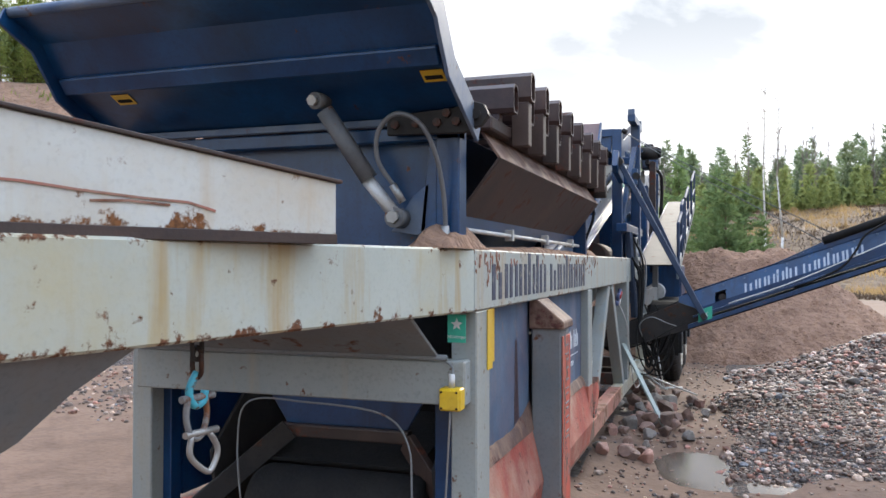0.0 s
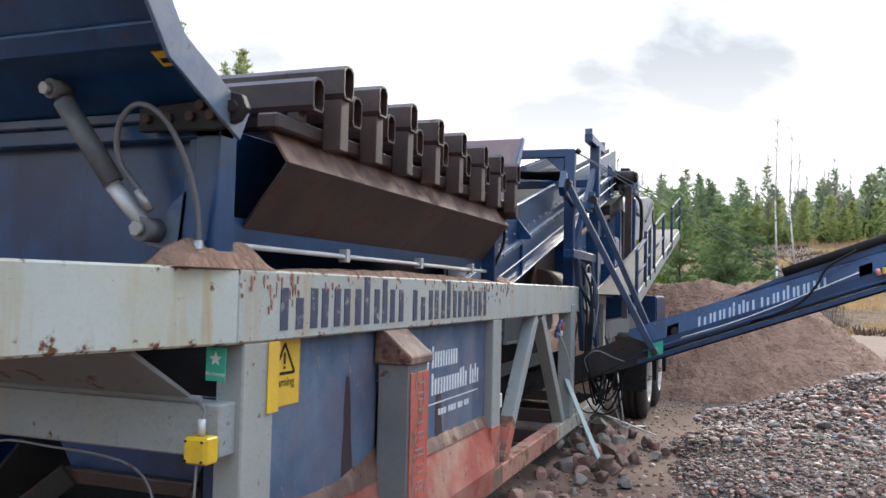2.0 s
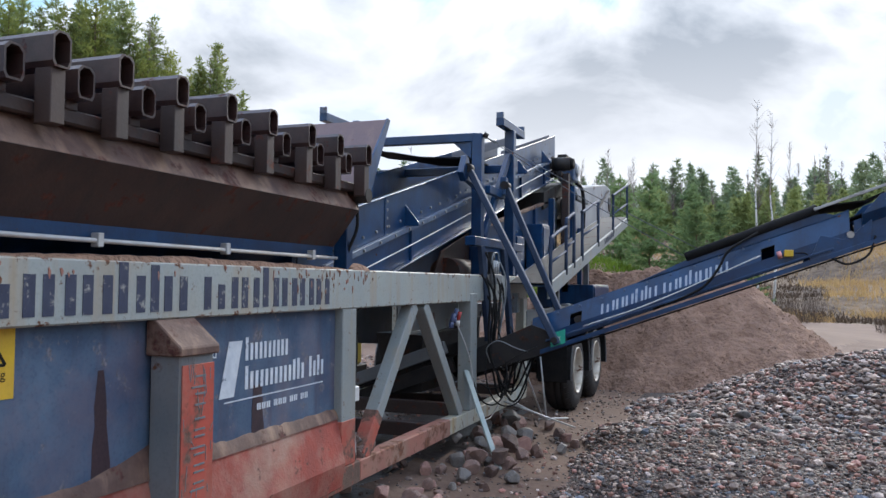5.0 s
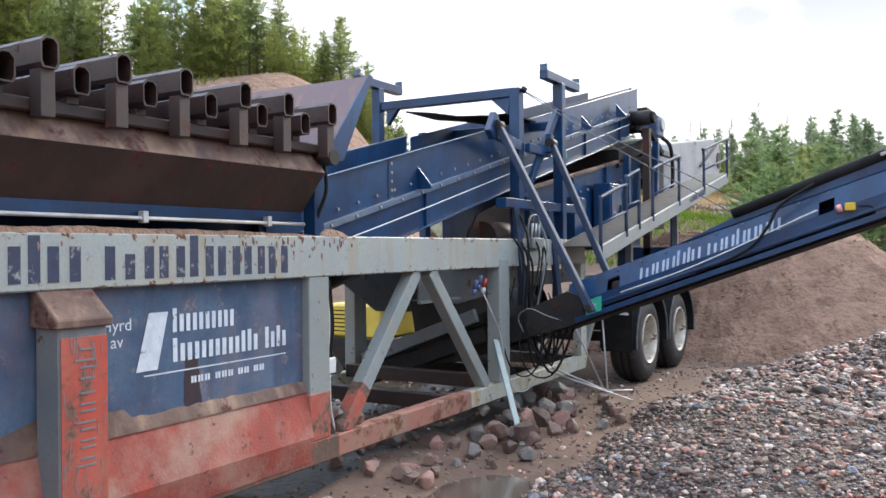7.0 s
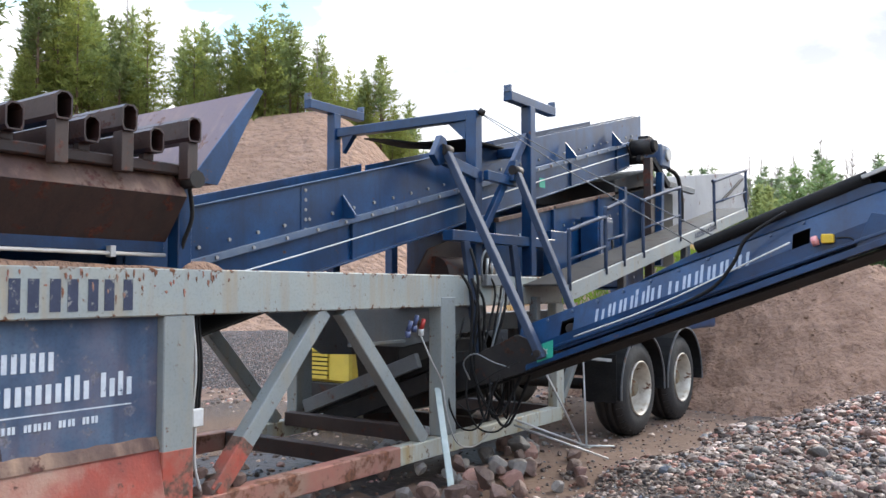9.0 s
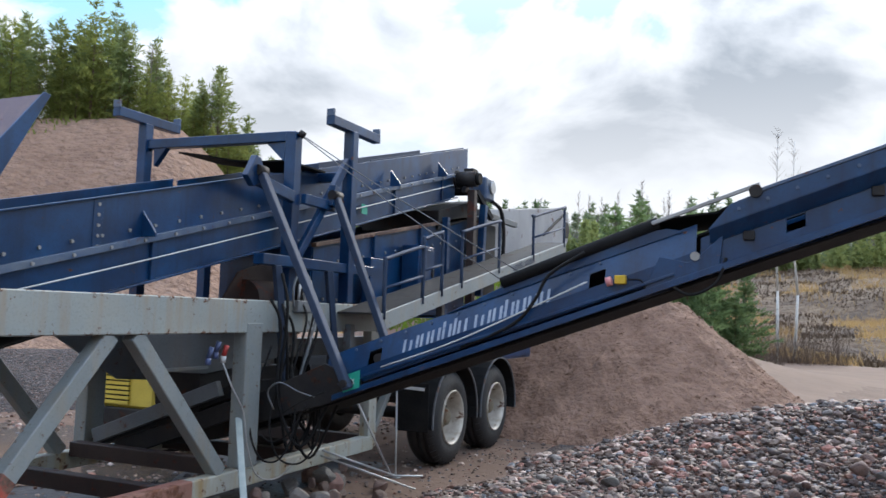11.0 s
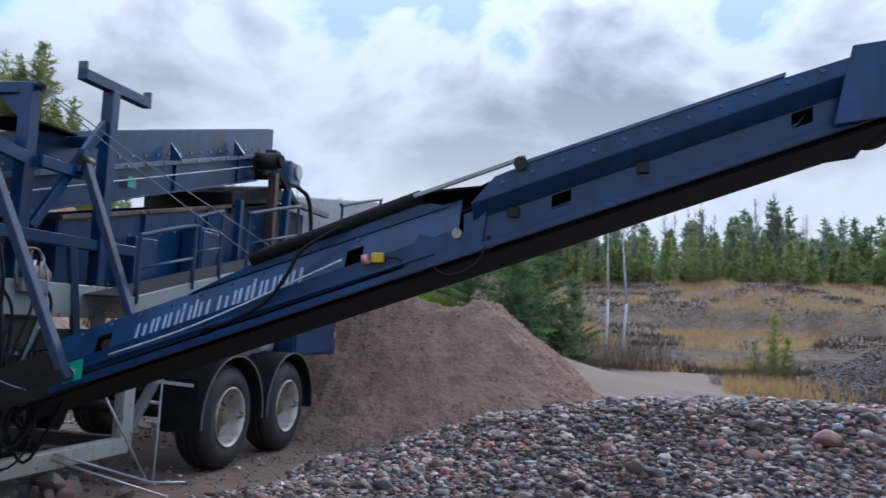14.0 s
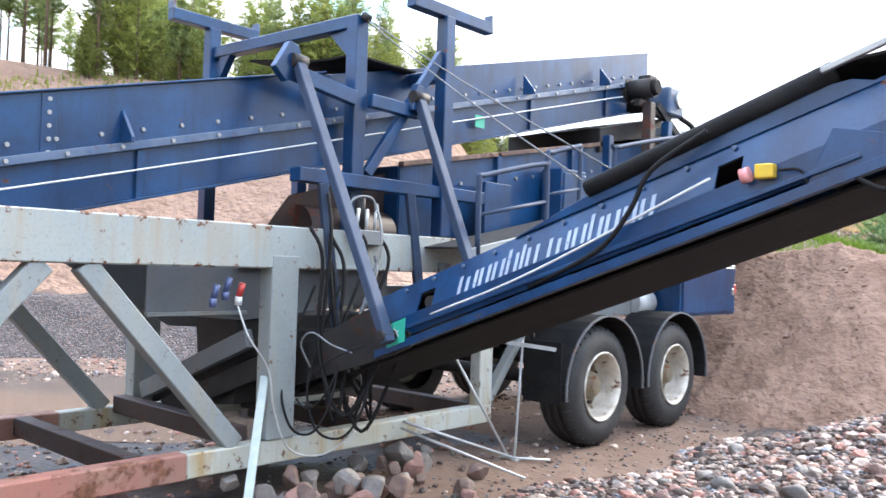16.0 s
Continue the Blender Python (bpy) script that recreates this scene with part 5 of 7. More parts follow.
def screen():
    ob = thing("vibrating_screen", (XC, 10.0, 1.72), "dark blue inclined screen deck with bolted side walls", "screening deck")
    XS = -1.30

    def slab(y0, y1, a, b, x0, x1, mat, name, label="", bevel=0.003):
        return part(name, prism([(y0, zf(y0) + a), (y1, zf(y1) + a), (y1, zf(y1) + b), (y0, zf(y0) + b)], "x", x0, x1), mat, ob, label, bevel)
    for s in (1, -1):
        def span(a, b):
            return (a, b) if s > 0 else (mirror(b), mirror(a))
        w1 = slab(6.2, 9.45, -0.02, 0.34, *span(XS - 0.012, XS), BLUE, "side_wall", "blue side wall with bolts")
        slab(9.45, 14.15, -0.02, 0.335, *span(XS - 0.06, XS - 0.05), BLUE, "side_wall", "")
        slab(6.5, 13.6, -0.30, -0.02, *span(XS - 0.012, XS + 0.004), BLUE, "channel_web", "")
        slab(6.5, 13.6, -0.024, 0.024, *span(XS + 0.004, XS + 0.05), BLUE_STEEL, "upper_flange", "scraped pale flange")
        slab(6.5, 13.6, -0.315, -0.30, *span(XS, XS + 0.05), BLUE, "lower_flange", "")
        slab(6.2, 9.45, 0.34, 0.352, *span(XS - 0.012, XS + 0.025), BLUE, "top_lip", "")
        slab(11.6, 14.3, 0.22, 0.345, *span(XS - 0.19, XS - 0.18), ARM, "upper_plate", "grey-blue upper plate")
        for y in (8.02, 11.75, 13.05):
            e = 0.13 if s > 0 else -0.13
            x0 = XS if s > 0 else mirror(XS)
            bm = prism([(x0, zf(y) + 0.02), (x0 + e, zf(y) + 0.02), (x0 + e, zf(y) + 0.05), (x0, zf(y) + 0.21)], "y", y - 0.01, y + 0.01)
            part("gusset", bm, BLUE, ob, "", 0.003)
            part("joint_plate", prism([(y + 0.08, zf(y) - 0.29), (y + 0.13, zf(y) - 0.28), (y + 0.13, zf(y) + 0.0), (y + 0.08, zf(y) - 0.01)], "x", *span(XS + 0.004, XS + 0.03)), BLUE, ob, "", 0.002)
        if s > 0:
            pts = [(XS, y, zf(y) + 0.085) for y in np.arange(6.7, 9.4, 0.24)] + [(XS - 0.05, y, zf(y) + 0.085) for y in np.arange(9.6, 14.0, 0.2)]
            pts += [(XS + 0.05, y, zf(y)) for y in np.arange(6.8, 13.5, 0.3)]
            pts += [(XS, 7.62, zf(7.62) + a) for a in (0.02, 0.09, 0.16, 0.23, 0.3)]
            ring_bolt(ob, pts, "x", 0.013, 0.012)
            part("seam_strip", prism([(7.58, zf(7.58) - 0.01), (7.66, zf(7.66) - 0.01), (7.66, zf(7.66) + 0.335), (7.58, zf(7.58) + 0.335)], "x", XS, XS + 0.006), BLUE, ob, "", 0.002)
            part("pull_cord", sweep([(XS + 0.07, 6.5, zf(6.5) - 0.13), (XS + 0.07, 8.1, zf(8.1) - 0.14), (XS + 0.07, 10.5, zf(10.5) - 0.13), (XS + 0.07, 13.4, zf(13.4) - 0.12)], 0.006), WHITE, ob, "thin white pull cord", 0)
            part("sign", box(XS + 0.052, XS + 0.056, 11.02, 11.14, zf(11.05) - 0.2, zf(11.05) - 0.1), DECAL_GREEN, ob, "small green sign", 0)
    slab(6.2, 14.0, 0.06, 0.075, mirror(XS), XS - 0.06, BLACK, "deck", "black deck mat", 0)
    slab(6.15, 6.2, -0.3, 0.3, mirror(XS), XS - 0.012, BLUE, "tail_plate", "")
    part("end_lip", prism([(14.0, zf(14.0) - 0.05), (14.3, zf(14.3) - 0.15), (14.32, zf(14.3) - 0.13), (14.02, zf(14.0))], "x", mirror(XS), XS - 0.06), RUST, ob, "", 0)
    motor = part("motor", rod((-1.26, 13.6, 3.44), (-0.98, 13.6, 3.44), 0.105, seg=20), IRON, ob, "oily black electric motor", 0)
    part("fan_cover", rod((-0.98, 13.6, 3.44), (-0.93, 13.6, 3.44), 0.09, seg=20, r2=0.075), BLACK, motor, "", 0)
    part("terminal_box", box(-1.2, -1.06, 13.66, 13.82, 3.48, 3.60), IRON, motor, "", 0.006)
    part("flange", rod((-1.27, 13.6, 3.44), (-1.25, 13.6, 3.44), 0.125, seg=20), IRON, motor, "", 0)
    gear = part("gearbox", box(-1.28, -1.02, 14.05, 14.38, 3.24, 3.55), BLUE_STEEL, ob, "pale blue worn gearbox", 0.02)
    part("cover", rod((-1.02, 14.26, 3.42), (-0.99, 14.26, 3.42), 0.09, seg=16), GALV, gear, "", 0)
    part("head_drum", rod((mirror(-1.3), 14.15, 3.45), (-1.3, 14.15, 3.45), 0.14, seg=20), BLACK, ob, "", 0)
    for a, b in (((-1.15, 13.55, 3.3), (-1.1, 14.2, 3.2)), ((-1.1, 13.9, 3.32), (-1.05, 14.35, 3.0))):
        part("bracket", beam(a, b, 0.06, 0.08), IRON, ob, "", 0.004)
    part("chute", prism([(13.0, 2.7), (14.4, 3.05), (14.3, 3.25), (13.0, 2.95)], "x", mirror(-1.25), -1.25), IRON, ob, "", 0.004)
    box_ = thing("screen_box", (XC, 12.0, 1.5), "dark blue collecting box under the screen deck", "collecting box")
    for x in (-1.30, mirror(-1.30) - 0.015):
        part("wall", prism([(10.2, 1.62), (14.0, 1.62), (14.05, 2.96), (10.2, 2.24)], "x", x, x + 0.015), BLUE, box_, "", 0.003)
    part("front_plate", box(mirror(-1.3), -1.3, 10.19, 10.21, 1.6, 2.24), BLUE, box_, "", 0)
    part("rear_plate", box(mirror(-1.3), -1.3, 14.0, 14.02, 1.6, 2.9), BLUE, box_, "", 0)
    part("rim", prism([(10.2, 2.24), (14.05, 2.96), (14.05, 3.0), (10.2, 2.28)], "x", -1.31, -1.25), RUST_DUSTY, box_, "soil-stained rim", 0.003)
    for y in (11.35, 12.5):
        part("rib", box(-1.285, -1.25, y, y + 0.05, 1.62, 2.28 + 0.187 * (y - 10.2)), BLUE, box_, "", 0.003)
    ring_bolt(box_, [(-1.285, 10.4 + 0.25 * k, 2.1 + 0.04 * k) for k in range(14)] + [(-1.285, 10.4 + 0.25 * k, 1.75) for k in range(14)], "x", 0.016, 0.012)
    part("upright", box(-1.12, -1.02, 13.62, 13.72, 1.5, 3.3), RUST, box_, "rusty upright", 0.004)
    part("upright", box(-1.16, -1.08, 12.9, 12.98, 1.6, 2.85), BLUE, box_, "", 0.004)
    part("cover_plate", box(-1.2, -1.1, 11.0, 11.35, 1.65, 2.2), BLUE, box_, "", 0.004)
    part("floor_pan", box(mirror(-1.29), -1.29, 10.2, 14.0, 1.585, 1.6), BLUE, box_, "", 0)
    under = thing("fines_hopper", (XC, 8.7, 0.6), "grey steel fines hopper between the side beams", "hopper")
    part("side", prism([(8.3, 1.45), (10.3, 1.45), (10.3, 1.22), (9.0, 1.10), (8.3, 1.16)], "x", -1.50, -1.485), GREY_DARK, under, "", 0.003)
    part("edge", box(-1.50, -1.46, 8.3, 9.0, 1.14, 1.165), GREY, under, "", 0.002)
    part("upper", prism([(8.9, 1.45), (10.2, 1.45), (10.2, 2.2), (9.3, 1.95)], "x", -1.46, -1.44), RUST, under, "", 0.003)
    part("far_side", prism([(8.2, 1.45), (10.3, 1.45), (10.3, 0.9), (9.0, 1.0)], "x", -2.45, -2.43), GREY_DARK, under, "", 0)
    part("chute", prism([(-2.0, 1.12), (-1.5, 1.12), (-1.5, 0.55), (-1.9, 0.5)], "y", 8.95, 10.2), IRON, under, "dark rusty chute", 0.004)
    part("tail_frame", beam((-2.5, 8.86, 0.53), (-1.22, 8.86, 1.01), 0.06, 0.12), GREY_DARK, under, "", 0.005)
    part("tail_frame", beam((-2.3, 8.92, 0.42), (-1.15, 8.92, 0.84), 0.05, 0.14), IRON, under, "", 0.005)
    part("belt_bed", prism([(-2.6, 0.42), (-1.12, 0.95), (-1.12, 1.06), (-2.6, 0.54)], "y", 8.97, 9.9), IRON, under, "dark sloping conveyor bed under the hopper", 0.006)
    part("boiler_drum", rod((-1.42, 9.35, 1.72), (-1.42, 10.15, 1.72), 0.17, seg=20), RUST, under, "rusty steel tank", 0)


screen()

# ---- gantry and arms ----


def gantry():
    ob = thing("support_gantry", (XC, 9.9, 1.71), "blue square-tube gantry frame over the screen", "gantry")
    part("post", box(-1.205, -1.095, 9.55, 9.66, 1.72, 3.205), BLUE, ob, "", 0.006)
    part("post", box(-1.07, -0.96, 10.32, 10.42, 1.72, 3.365), BLUE, ob, "", 0.006)
    part("post", box(-2.765, -2.665, 9.40, 9.50, 1.72, 3.345), BLUE, ob, "", 0.006)
    part("post", box(-2.765, -2.665, 10.32, 10.42, 1.72, 2.98), BLUE, ob, "", 0.006)
    for x, y0, y1, z in ((-1.03, 10.0, 10.90, 3.405), (-2.72, 9.08, 9.87, 3.385)):
        t = part("head_bar", box(x - 0.045, x + 0.045, y0, y1, z - 0.045, z + 0.045), BLUE, ob, "", 0.005)
        for y in (y0 + 0.008, y1 - 0.008):
            part("end_tab", box(x - 0.04, x + 0.04, y - 0.012, y + 0.012, z + 0.04, z + 0.105), BLUE_STEEL, t, "", 0.002)
    part("cross_bar", beam((-2.72, 9.47, 3.15), (-1.15, 9.60, 3.165), 0.09, 0.09), BLUE, ob, "", 0.006)
    part("cross_bar", beam((-2.72, 10.37, 2.93), (-1.0, 10.37, 2.93), 0.08, 0.09), BLUE, ob, "", 0.006)
    for p, q in (((-1.22, 9.6, 2.94), (-1.42, 9.58, 3.12)), ((-2.6, 9.48, 2.94), (-2.45, 9.49, 3.12))):
        part("knee", prism([(p[0], p[2]), (p[0] + (0.012 if p[0] > -2 else -0.012), 3.12), (q[0], 3.12)], "y", p[1] - 0.03, p[1] + 0.03), BLUE, ob, "", 0.003)
    part("diagonal", beam((-1.12, 9.70, 2.12), (-1.02, 10.33, 3.08), 0.06, 0.07), BLUE, ob, "", 0.005)
    part("base_bar", box(-1.09, -0.98, 9.02, 10.85, 2.0, 2.09), BLUE, ob, "", 0.005)
    part("side_bar", beam((-1.1, 9.0, 2.70), (-1.1, 9.55, 2.62), 0.06, 0.10), BLUE, ob, "", 0.005)
    part("side_bar", beam((-1.06, 9.66, 2.62), (-1.02, 10.1, 2.60), 0.06, 0.09), BLUE, ob, "", 0.005)
    part("pivot_plate", prism([(8.86, 2.70), (8.95, 2.62), (9.1, 2.68), (9.04, 2.86), (8.97, 2.88)], "x", -1.12, -1.06), BLUE, ob, "", 0.004)
    part("pivot_plate", prism([(9.98, 2.60), (10.12, 2.60), (10.1, 2.78), (10.03, 2.8)], "x", -1.03, -0.96), BLUE, ob, "", 0.004)
    part("canopy", strip([(-2.5, 3.10), (-2.15, 3.05), (-1.85, 2.99), (-1.5, 2.965), (-1.25, 2.965)], 0.015, "y", 9.66, 10.3), BLACK, ob, "sagging black rubber sheet", 0)
    a1 = thing("lift_arm", (-0.6, 9.03, 1.05), "worn steel-blue folding arm of the conveyor", "arm", "folding arms")
    part("bar", beam((-1.06, 9.035, 2.76), (-0.17, 9.035, 1.06), 0.06, 0.075, None, (0, 1, 0)), ARM, a1, "", 0.006)
    part("pin", rod((-1.06, 8.98, 2.76), (-1.06, 9.09, 2.76), 0.045, seg=12), IRON, a1, "", 0)
    part("pin", rod((-0.19, 8.98, 1.1), (-0.19, 9.09, 1.1), 0.03, seg=12), IRON, a1, "", 0)
    a2 = thing("lift_arm", (-0.6, 10.1, 1.3), "worn steel-blue folding arm of the conveyor", "arm", "folding arms")
    part("bar", beam((-0.975, 10.06, 2.7), (-0.36, 10.06, 1.3), 0.06, 0.075, None, (0, 1, 0)), ARM, a2, "", 0.006)
    part("pin", rod((-0.975, 9.99, 2.7), (-0.975, 10.13, 2.7), 0.045, seg=12), IRON, a2, "", 0)
    wires = thing("stay_cables", (-1.15, 9.6, 3.25), "two thin steel stay cables from gantry to conveyor", "cable")
    part("cable", sweep([(-1.12, 9.62, 3.2), (-0.1, 9.46, 2.53), (0.98, 9.28, 1.885)], 0.0048, seg=5, steps=2), CYLINDER, wires, "", 0)
    part("cable", sweep([(-1.12, 9.66, 3.2), (-0.05, 9.47, 2.58), (1.09, 9.3, 1.96)], 0.0048, seg=5, steps=2), CYLINDER, wires, "", 0)
    part("shackle", rod((-1.09, 9.6, 3.2), (-1.05, 9.62, 3.17), 0.03), IRON, wires, "", 0)
    # stubby hydraulic stand behind the arms
    stand = thing("valve_stand", (-0.98, 9.3, 1.3), "cluster of hydraulic valves, pipes and black hoses", "hydraulics")
    for y in (9.2, 10.0):
        part("leg", beam((-0.98, y, 2.0), (-0.93, y + 0.12, 1.05), 0.06, 0.06), ARM, stand, "", 0.004)
    block = part("valve_block", box(-0.99, -0.9, 9.42, 9.68, 1.62, 1.72), GREY_DARK, stand, "", 0.006)
    for y in (9.46, 9.54, 9.62):
        part("lever", rod((-0.93, y, 1.72), (-0.92, y, 1.86), 0.012), GALV, block, "", 0)
    part("pipe", sweep([(-0.93, 9.4, 1.66), (-0.92, 9.36, 1.8), (-0.92, 9.42, 1.92), (-0.92, 9.58, 1.93), (-0.92, 9.63, 1.8)], 0.010), GREY_DARK, stand, "", 0)
    part("canister", rod((-0.97, 9.52, 1.72), (-0.97, 9.52, 1.95), 0.035, seg=14), IRON, stand, "", 0)
    rnd = random.Random(8)
    for i in range(10):
        y0, z0 = 9.1 + rnd.uniform(-0.05, 0.65), rnd.uniform(1.5, 1.95)
        y1, z1 = 9.12 + rnd.uniform(0, 0.3), rnd.uniform(0.9, 1.08)
        x1 = -0.7 + rnd.uniform(0, 0.3)
        sag = rnd.uniform(0.42, 0.8)
        pts = [(-0.93, y0, z0), (-0.9 + rnd.uniform(0, 0.08), y0 + rnd.uniform(-0.1, 0.1), (z0 + z1) / 2 + 0.15), (-0.85, (y0 + y1) / 2 - 0.05, min(z0, z1) - 0.05), ((x1 - 0.86) / 2, (y0 + y1) / 2, sag), (x1, y1 + 0.05, z1)]
        part("hose", sweep(pts, rnd.choice((0.008, 0.010, 0.012))), GREY_DARK if i in (3, 8) else BLACK, stand, "", 0)
    for y, x, w, z in ((9.0, -0.86, 0.2, 0.52), (9.12, -0.76, 0.26, 0.5)):
        part("hose", sweep([(x - 0.1, y + 0.15, 1.35), (x - 0.12, y - 0.06, z + 0.3), (x - 0.02, y - 0.08, z), (x + w * 0.6, y - 0.02, z - 0.04), (x + w, y + 0.05, z + 0.15), (x + w * 0.7, y + 0.16, z + 0.42), (x + 0.05, y + 0.22, 1.2)], 0.008), BLACK, stand, "", 0)
    pl = thing("power_sockets", (-1.05, 8.62, 1.2), "blue and red industrial plugs hanging on leads", "sockets")
    for k, (y, m, h) in enumerate(((8.46, BLUE_PLUG, 1.27), (8.54, BLUE_PLUG, 1.31), (8.63, RED_PLUG, 1.28))):
        part("plug", rod((-1.02, y, h), (-1.0, y + 0.012, h + 0.08), 0.019, seg=12), m, pl, "", 0)
        part("collar", rod((-1.022, y, h - 0.05), (-1.02, y, h), 0.022, seg=12), WHITE if k == 2 else BLUE_PLUG, pl, "", 0)
    part("lead", sweep([(-1.02, 8.62, 1.24), (-0.95, 8.66, 1.05), (-0.94, 8.8, 0.85), (-0.92, 8.84, 0.6), (-0.9, 8.95, 0.36), (-0.88, 9.2, 0.30), (-0.85, 9.45, 0.42)], 0.006), GALV, pl, "pale grey cable", 0)


gantry()

# ---- side conveyor ----


def side_conveyor():
    ob = thing("side_conveyor", (2.2, 9.55, 1.0), "long blue belt conveyor rising away from the plant", "conveyor")
    Y0, Y1 = 9.15, 10.09

    def zb(x):
        return 1.09 + 0.360 * x

    def plate(x0, x1, a0, a1, b0, b1, y0, y1, mat, name, label="", parent=None, bevel=0.002):
        return part(name, prism([(x0, zb(x0) + a0), (x1, zb(x1) + a1), (x1, zb(x1) + b1), (x0, zb(x0) + b0)], "y", y0, y1), mat, parent or ob, label, bevel)

    def holed(x0, x1, a, b, holes, y0, y1, name, label):
        bm = bmesh.new()

        def q(u0, u1, c, d):
            prism([(u0, zb(u0) + c), (u1, zb(u1) + c), (u1, zb(u1) + d), (u0, zb(u0) + d)], "y", y0, y1, bm)
        h0, h1 = a + (b - a) * 0.38, a + (b - a) * 0.72
        cuts = [x0] + [hx + e for hx in holes for e in (-0.055, 0.055)] + [x1]
        for i, (u0, u1) in enumerate(zip(cuts, cuts[1:])):
            for c, d in ((a, h0), (h0, h1), (h1, b)):
                if i % 2 == 0 or (c, d) != (h0, h1):
                    q(u0, u1, c, d)
        bmesh.ops.remove_doubles(bm, verts=bm.verts[:], dist=0.0005)
        if x0 < 0:
            for v in bm.verts:
                h = v.co.z - zb(v.co.x) - h0
                if h > 0:
                    v.co.y += (0.35 if y0 < 9.5 else -0.35) * h
        part(name, bm, BLUE, ob, label, 0)
    for near in (True, False):
        ya, yb = (Y0, Y0 + 0.012) if near else (Y1 - 0.012, Y1)
        d = -1 if near else 1
        holed(-0.45, 2.33, 0.06, 0.36, (-0.02, 1.68) if near else (), ya, yb, "side_plate", "blue lower side plate with worn name" if near else "")
        holed(2.36, 4.72, 0.0, 0.25, (2.93, 4.22) if near else (), ya, yb, "side_plate", "")
        ye = sorted((ya, ya + d * 0.05))
        plate(-0.35, 4.6, -0.01, -0.01, 0.035, 0.035, *ye, BLUE, "bottom_flange")
        bm = bmesh.new()
        ends = [[bm.verts.new((x, ya + d * o, zb(x) + h)) for o, h in ((0.0, 0.19), (0.012, 0.19), (0.09, 0.275), (0.09, 0.285), (0.0, 0.285))] for x in (2.42, 4.5)]
        bm.faces.new(ends[0])
        bm.faces.new(ends[1][::-1])
        for i in range(5):
            bm.faces.new((ends[0][i], ends[0][i - 1], ends[1][i - 1], ends[1][i]))
        bmesh.ops.recalc_face_normals(bm, faces=bm.faces[:])
        part("fold", bm, BLUE, ob, "outward fold above the side plate", 0)
        part("upper_skirt", prism([(2.42, zb(2.42) + 0.28), (4.5, zb(4.5) + 0.28), (4.62, zb(4.62) + 0.355), (4.12, zb(4.12) + 0.375), (2.72, zb(2.72) + 0.40), (2.55, zb(2.55) + 0.39)], "y", *sorted((ya + d * 0.082, ya + d * 0.092))), BLUE, ob, "", 0.002)
        part("skirt_lip", prism([(2.72, zb(2.72) + 0.40), (4.12, zb(4.12) + 0.38), (4.12, zb(4.12) + 0.402), (2.72, zb(2.72) + 0.422)], "y", *sorted((ya + d * 0.055, ya + d * 0.1))), BLUE_STEEL, ob, "scraped top lip", 0.002)
        part("lower_skirt", prism([(0.55, zb(0.55) + 0.36), (2.25, zb(2.25) + 0.34), (2.14, zb(2.14) + 0.40), (1.9, zb(1.9) + 0.45), (1.3, zb(1.3) + 0.45)], "y", *sorted((ya - d * 0.066, ya - d * 0.05))), BLUE, ob, "", 0.002)
        part("hinge_plate", prism([(2.0, zb(2.0) + 0.02), (2.48, zb(2.48) + 0.02), (2.5, zb(2.5) + 0.22), (2.33, zb(2.33) + 0.12), (2.28, zb(2.28) + 0.12), (2.1, zb(2.1) + 0.22)], "y", *sorted((ya, ya + d * 0.03))), BLUE, ob, "blue hinge plate", 0.003)
        part("hinge_pin", rod((2.33, ya + d * 0.05, zb(2.33) + 0.14), (2.33, ya, zb(2.33) + 0.14), 0.03, seg=12), STEEL, ob, "", 0)
        head = part("head_cheek", prism([(4.36, zb(4.36) + 0.02), (4.72, zb(4.72) - 0.05), (4.78, zb(4.76) + 0.02), (4.82, zb(4.76) + 0.16), (4.79, zb(4.76) + 0.30), (4.68, zb(4.68) + 0.37), (4.45, zb(4.45) + 0.42)], "y", *sorted((ya + d * 0.093, ya + d * 0.103))), BLUE, ob, "", 0.004)
        part("hub", rod((4.76, ya + d * 0.10, zb(4.76) + 0.155), (4.76, ya + d * 0.15, zb(4.76) + 0.155), 0.062, seg=20), YELLOW_BOX if near else IRON, head, "yellow bearing cap" if near else "", 0)
        part("tail_cheek", prism([(-1.2, zb(-1.2) + 0.02), (-0.40, zb(-0.4) - 0.02), (-0.1, zb(-0.1) - 0.02), (-0.1, zb(-0.1) + 0.06), (-0.44, zb(-0.44) + 0.30), (-1.2, zb(-1.2) + 0.24)], "y", *sorted((ya + 0.002, ya + d * 0.02))), IRON, ob, "oily dark tail cheek", 0.003)
    part("rubber_roll", rod((0.98, Y0 + 0.05, zb(0.98) + 0.44), (2.08, Y0 + 0.05, zb(2.08) + 0.46), 0.042, seg=12), BLACK, ob, "rolled black rubber edge", 0)
    part("rubber_flap", strip([(1.85, zb(1.85) + 0.46), (2.1, zb(2.1) + 0.47), (2.3, zb(2.3) + 0.42), (2.45, zb(2.45) + 0.38), (2.6, zb(2.6) + 0.40)], 0.012, "y", Y0 + 0.02, Y1 - 0.02), BLACK, ob, "curved black rubber flap", 0)
    part("roller", rod((2.7, Y0 - 0.12, zb(2.7) + 0.41), (2.7, Y0 + 0.02, zb(2.7) + 0.41), 0.04, seg=14), IRON, ob, "", 0)
    part("guide_bar", beam((2.05, Y0 - 0.02, zb(2.05) + 0.46), (2.72, Y0 - 0.02, zb(2.72) + 0.46), 0.025, 0.025), STEEL, ob, "bare steel guide bar", 0.003)
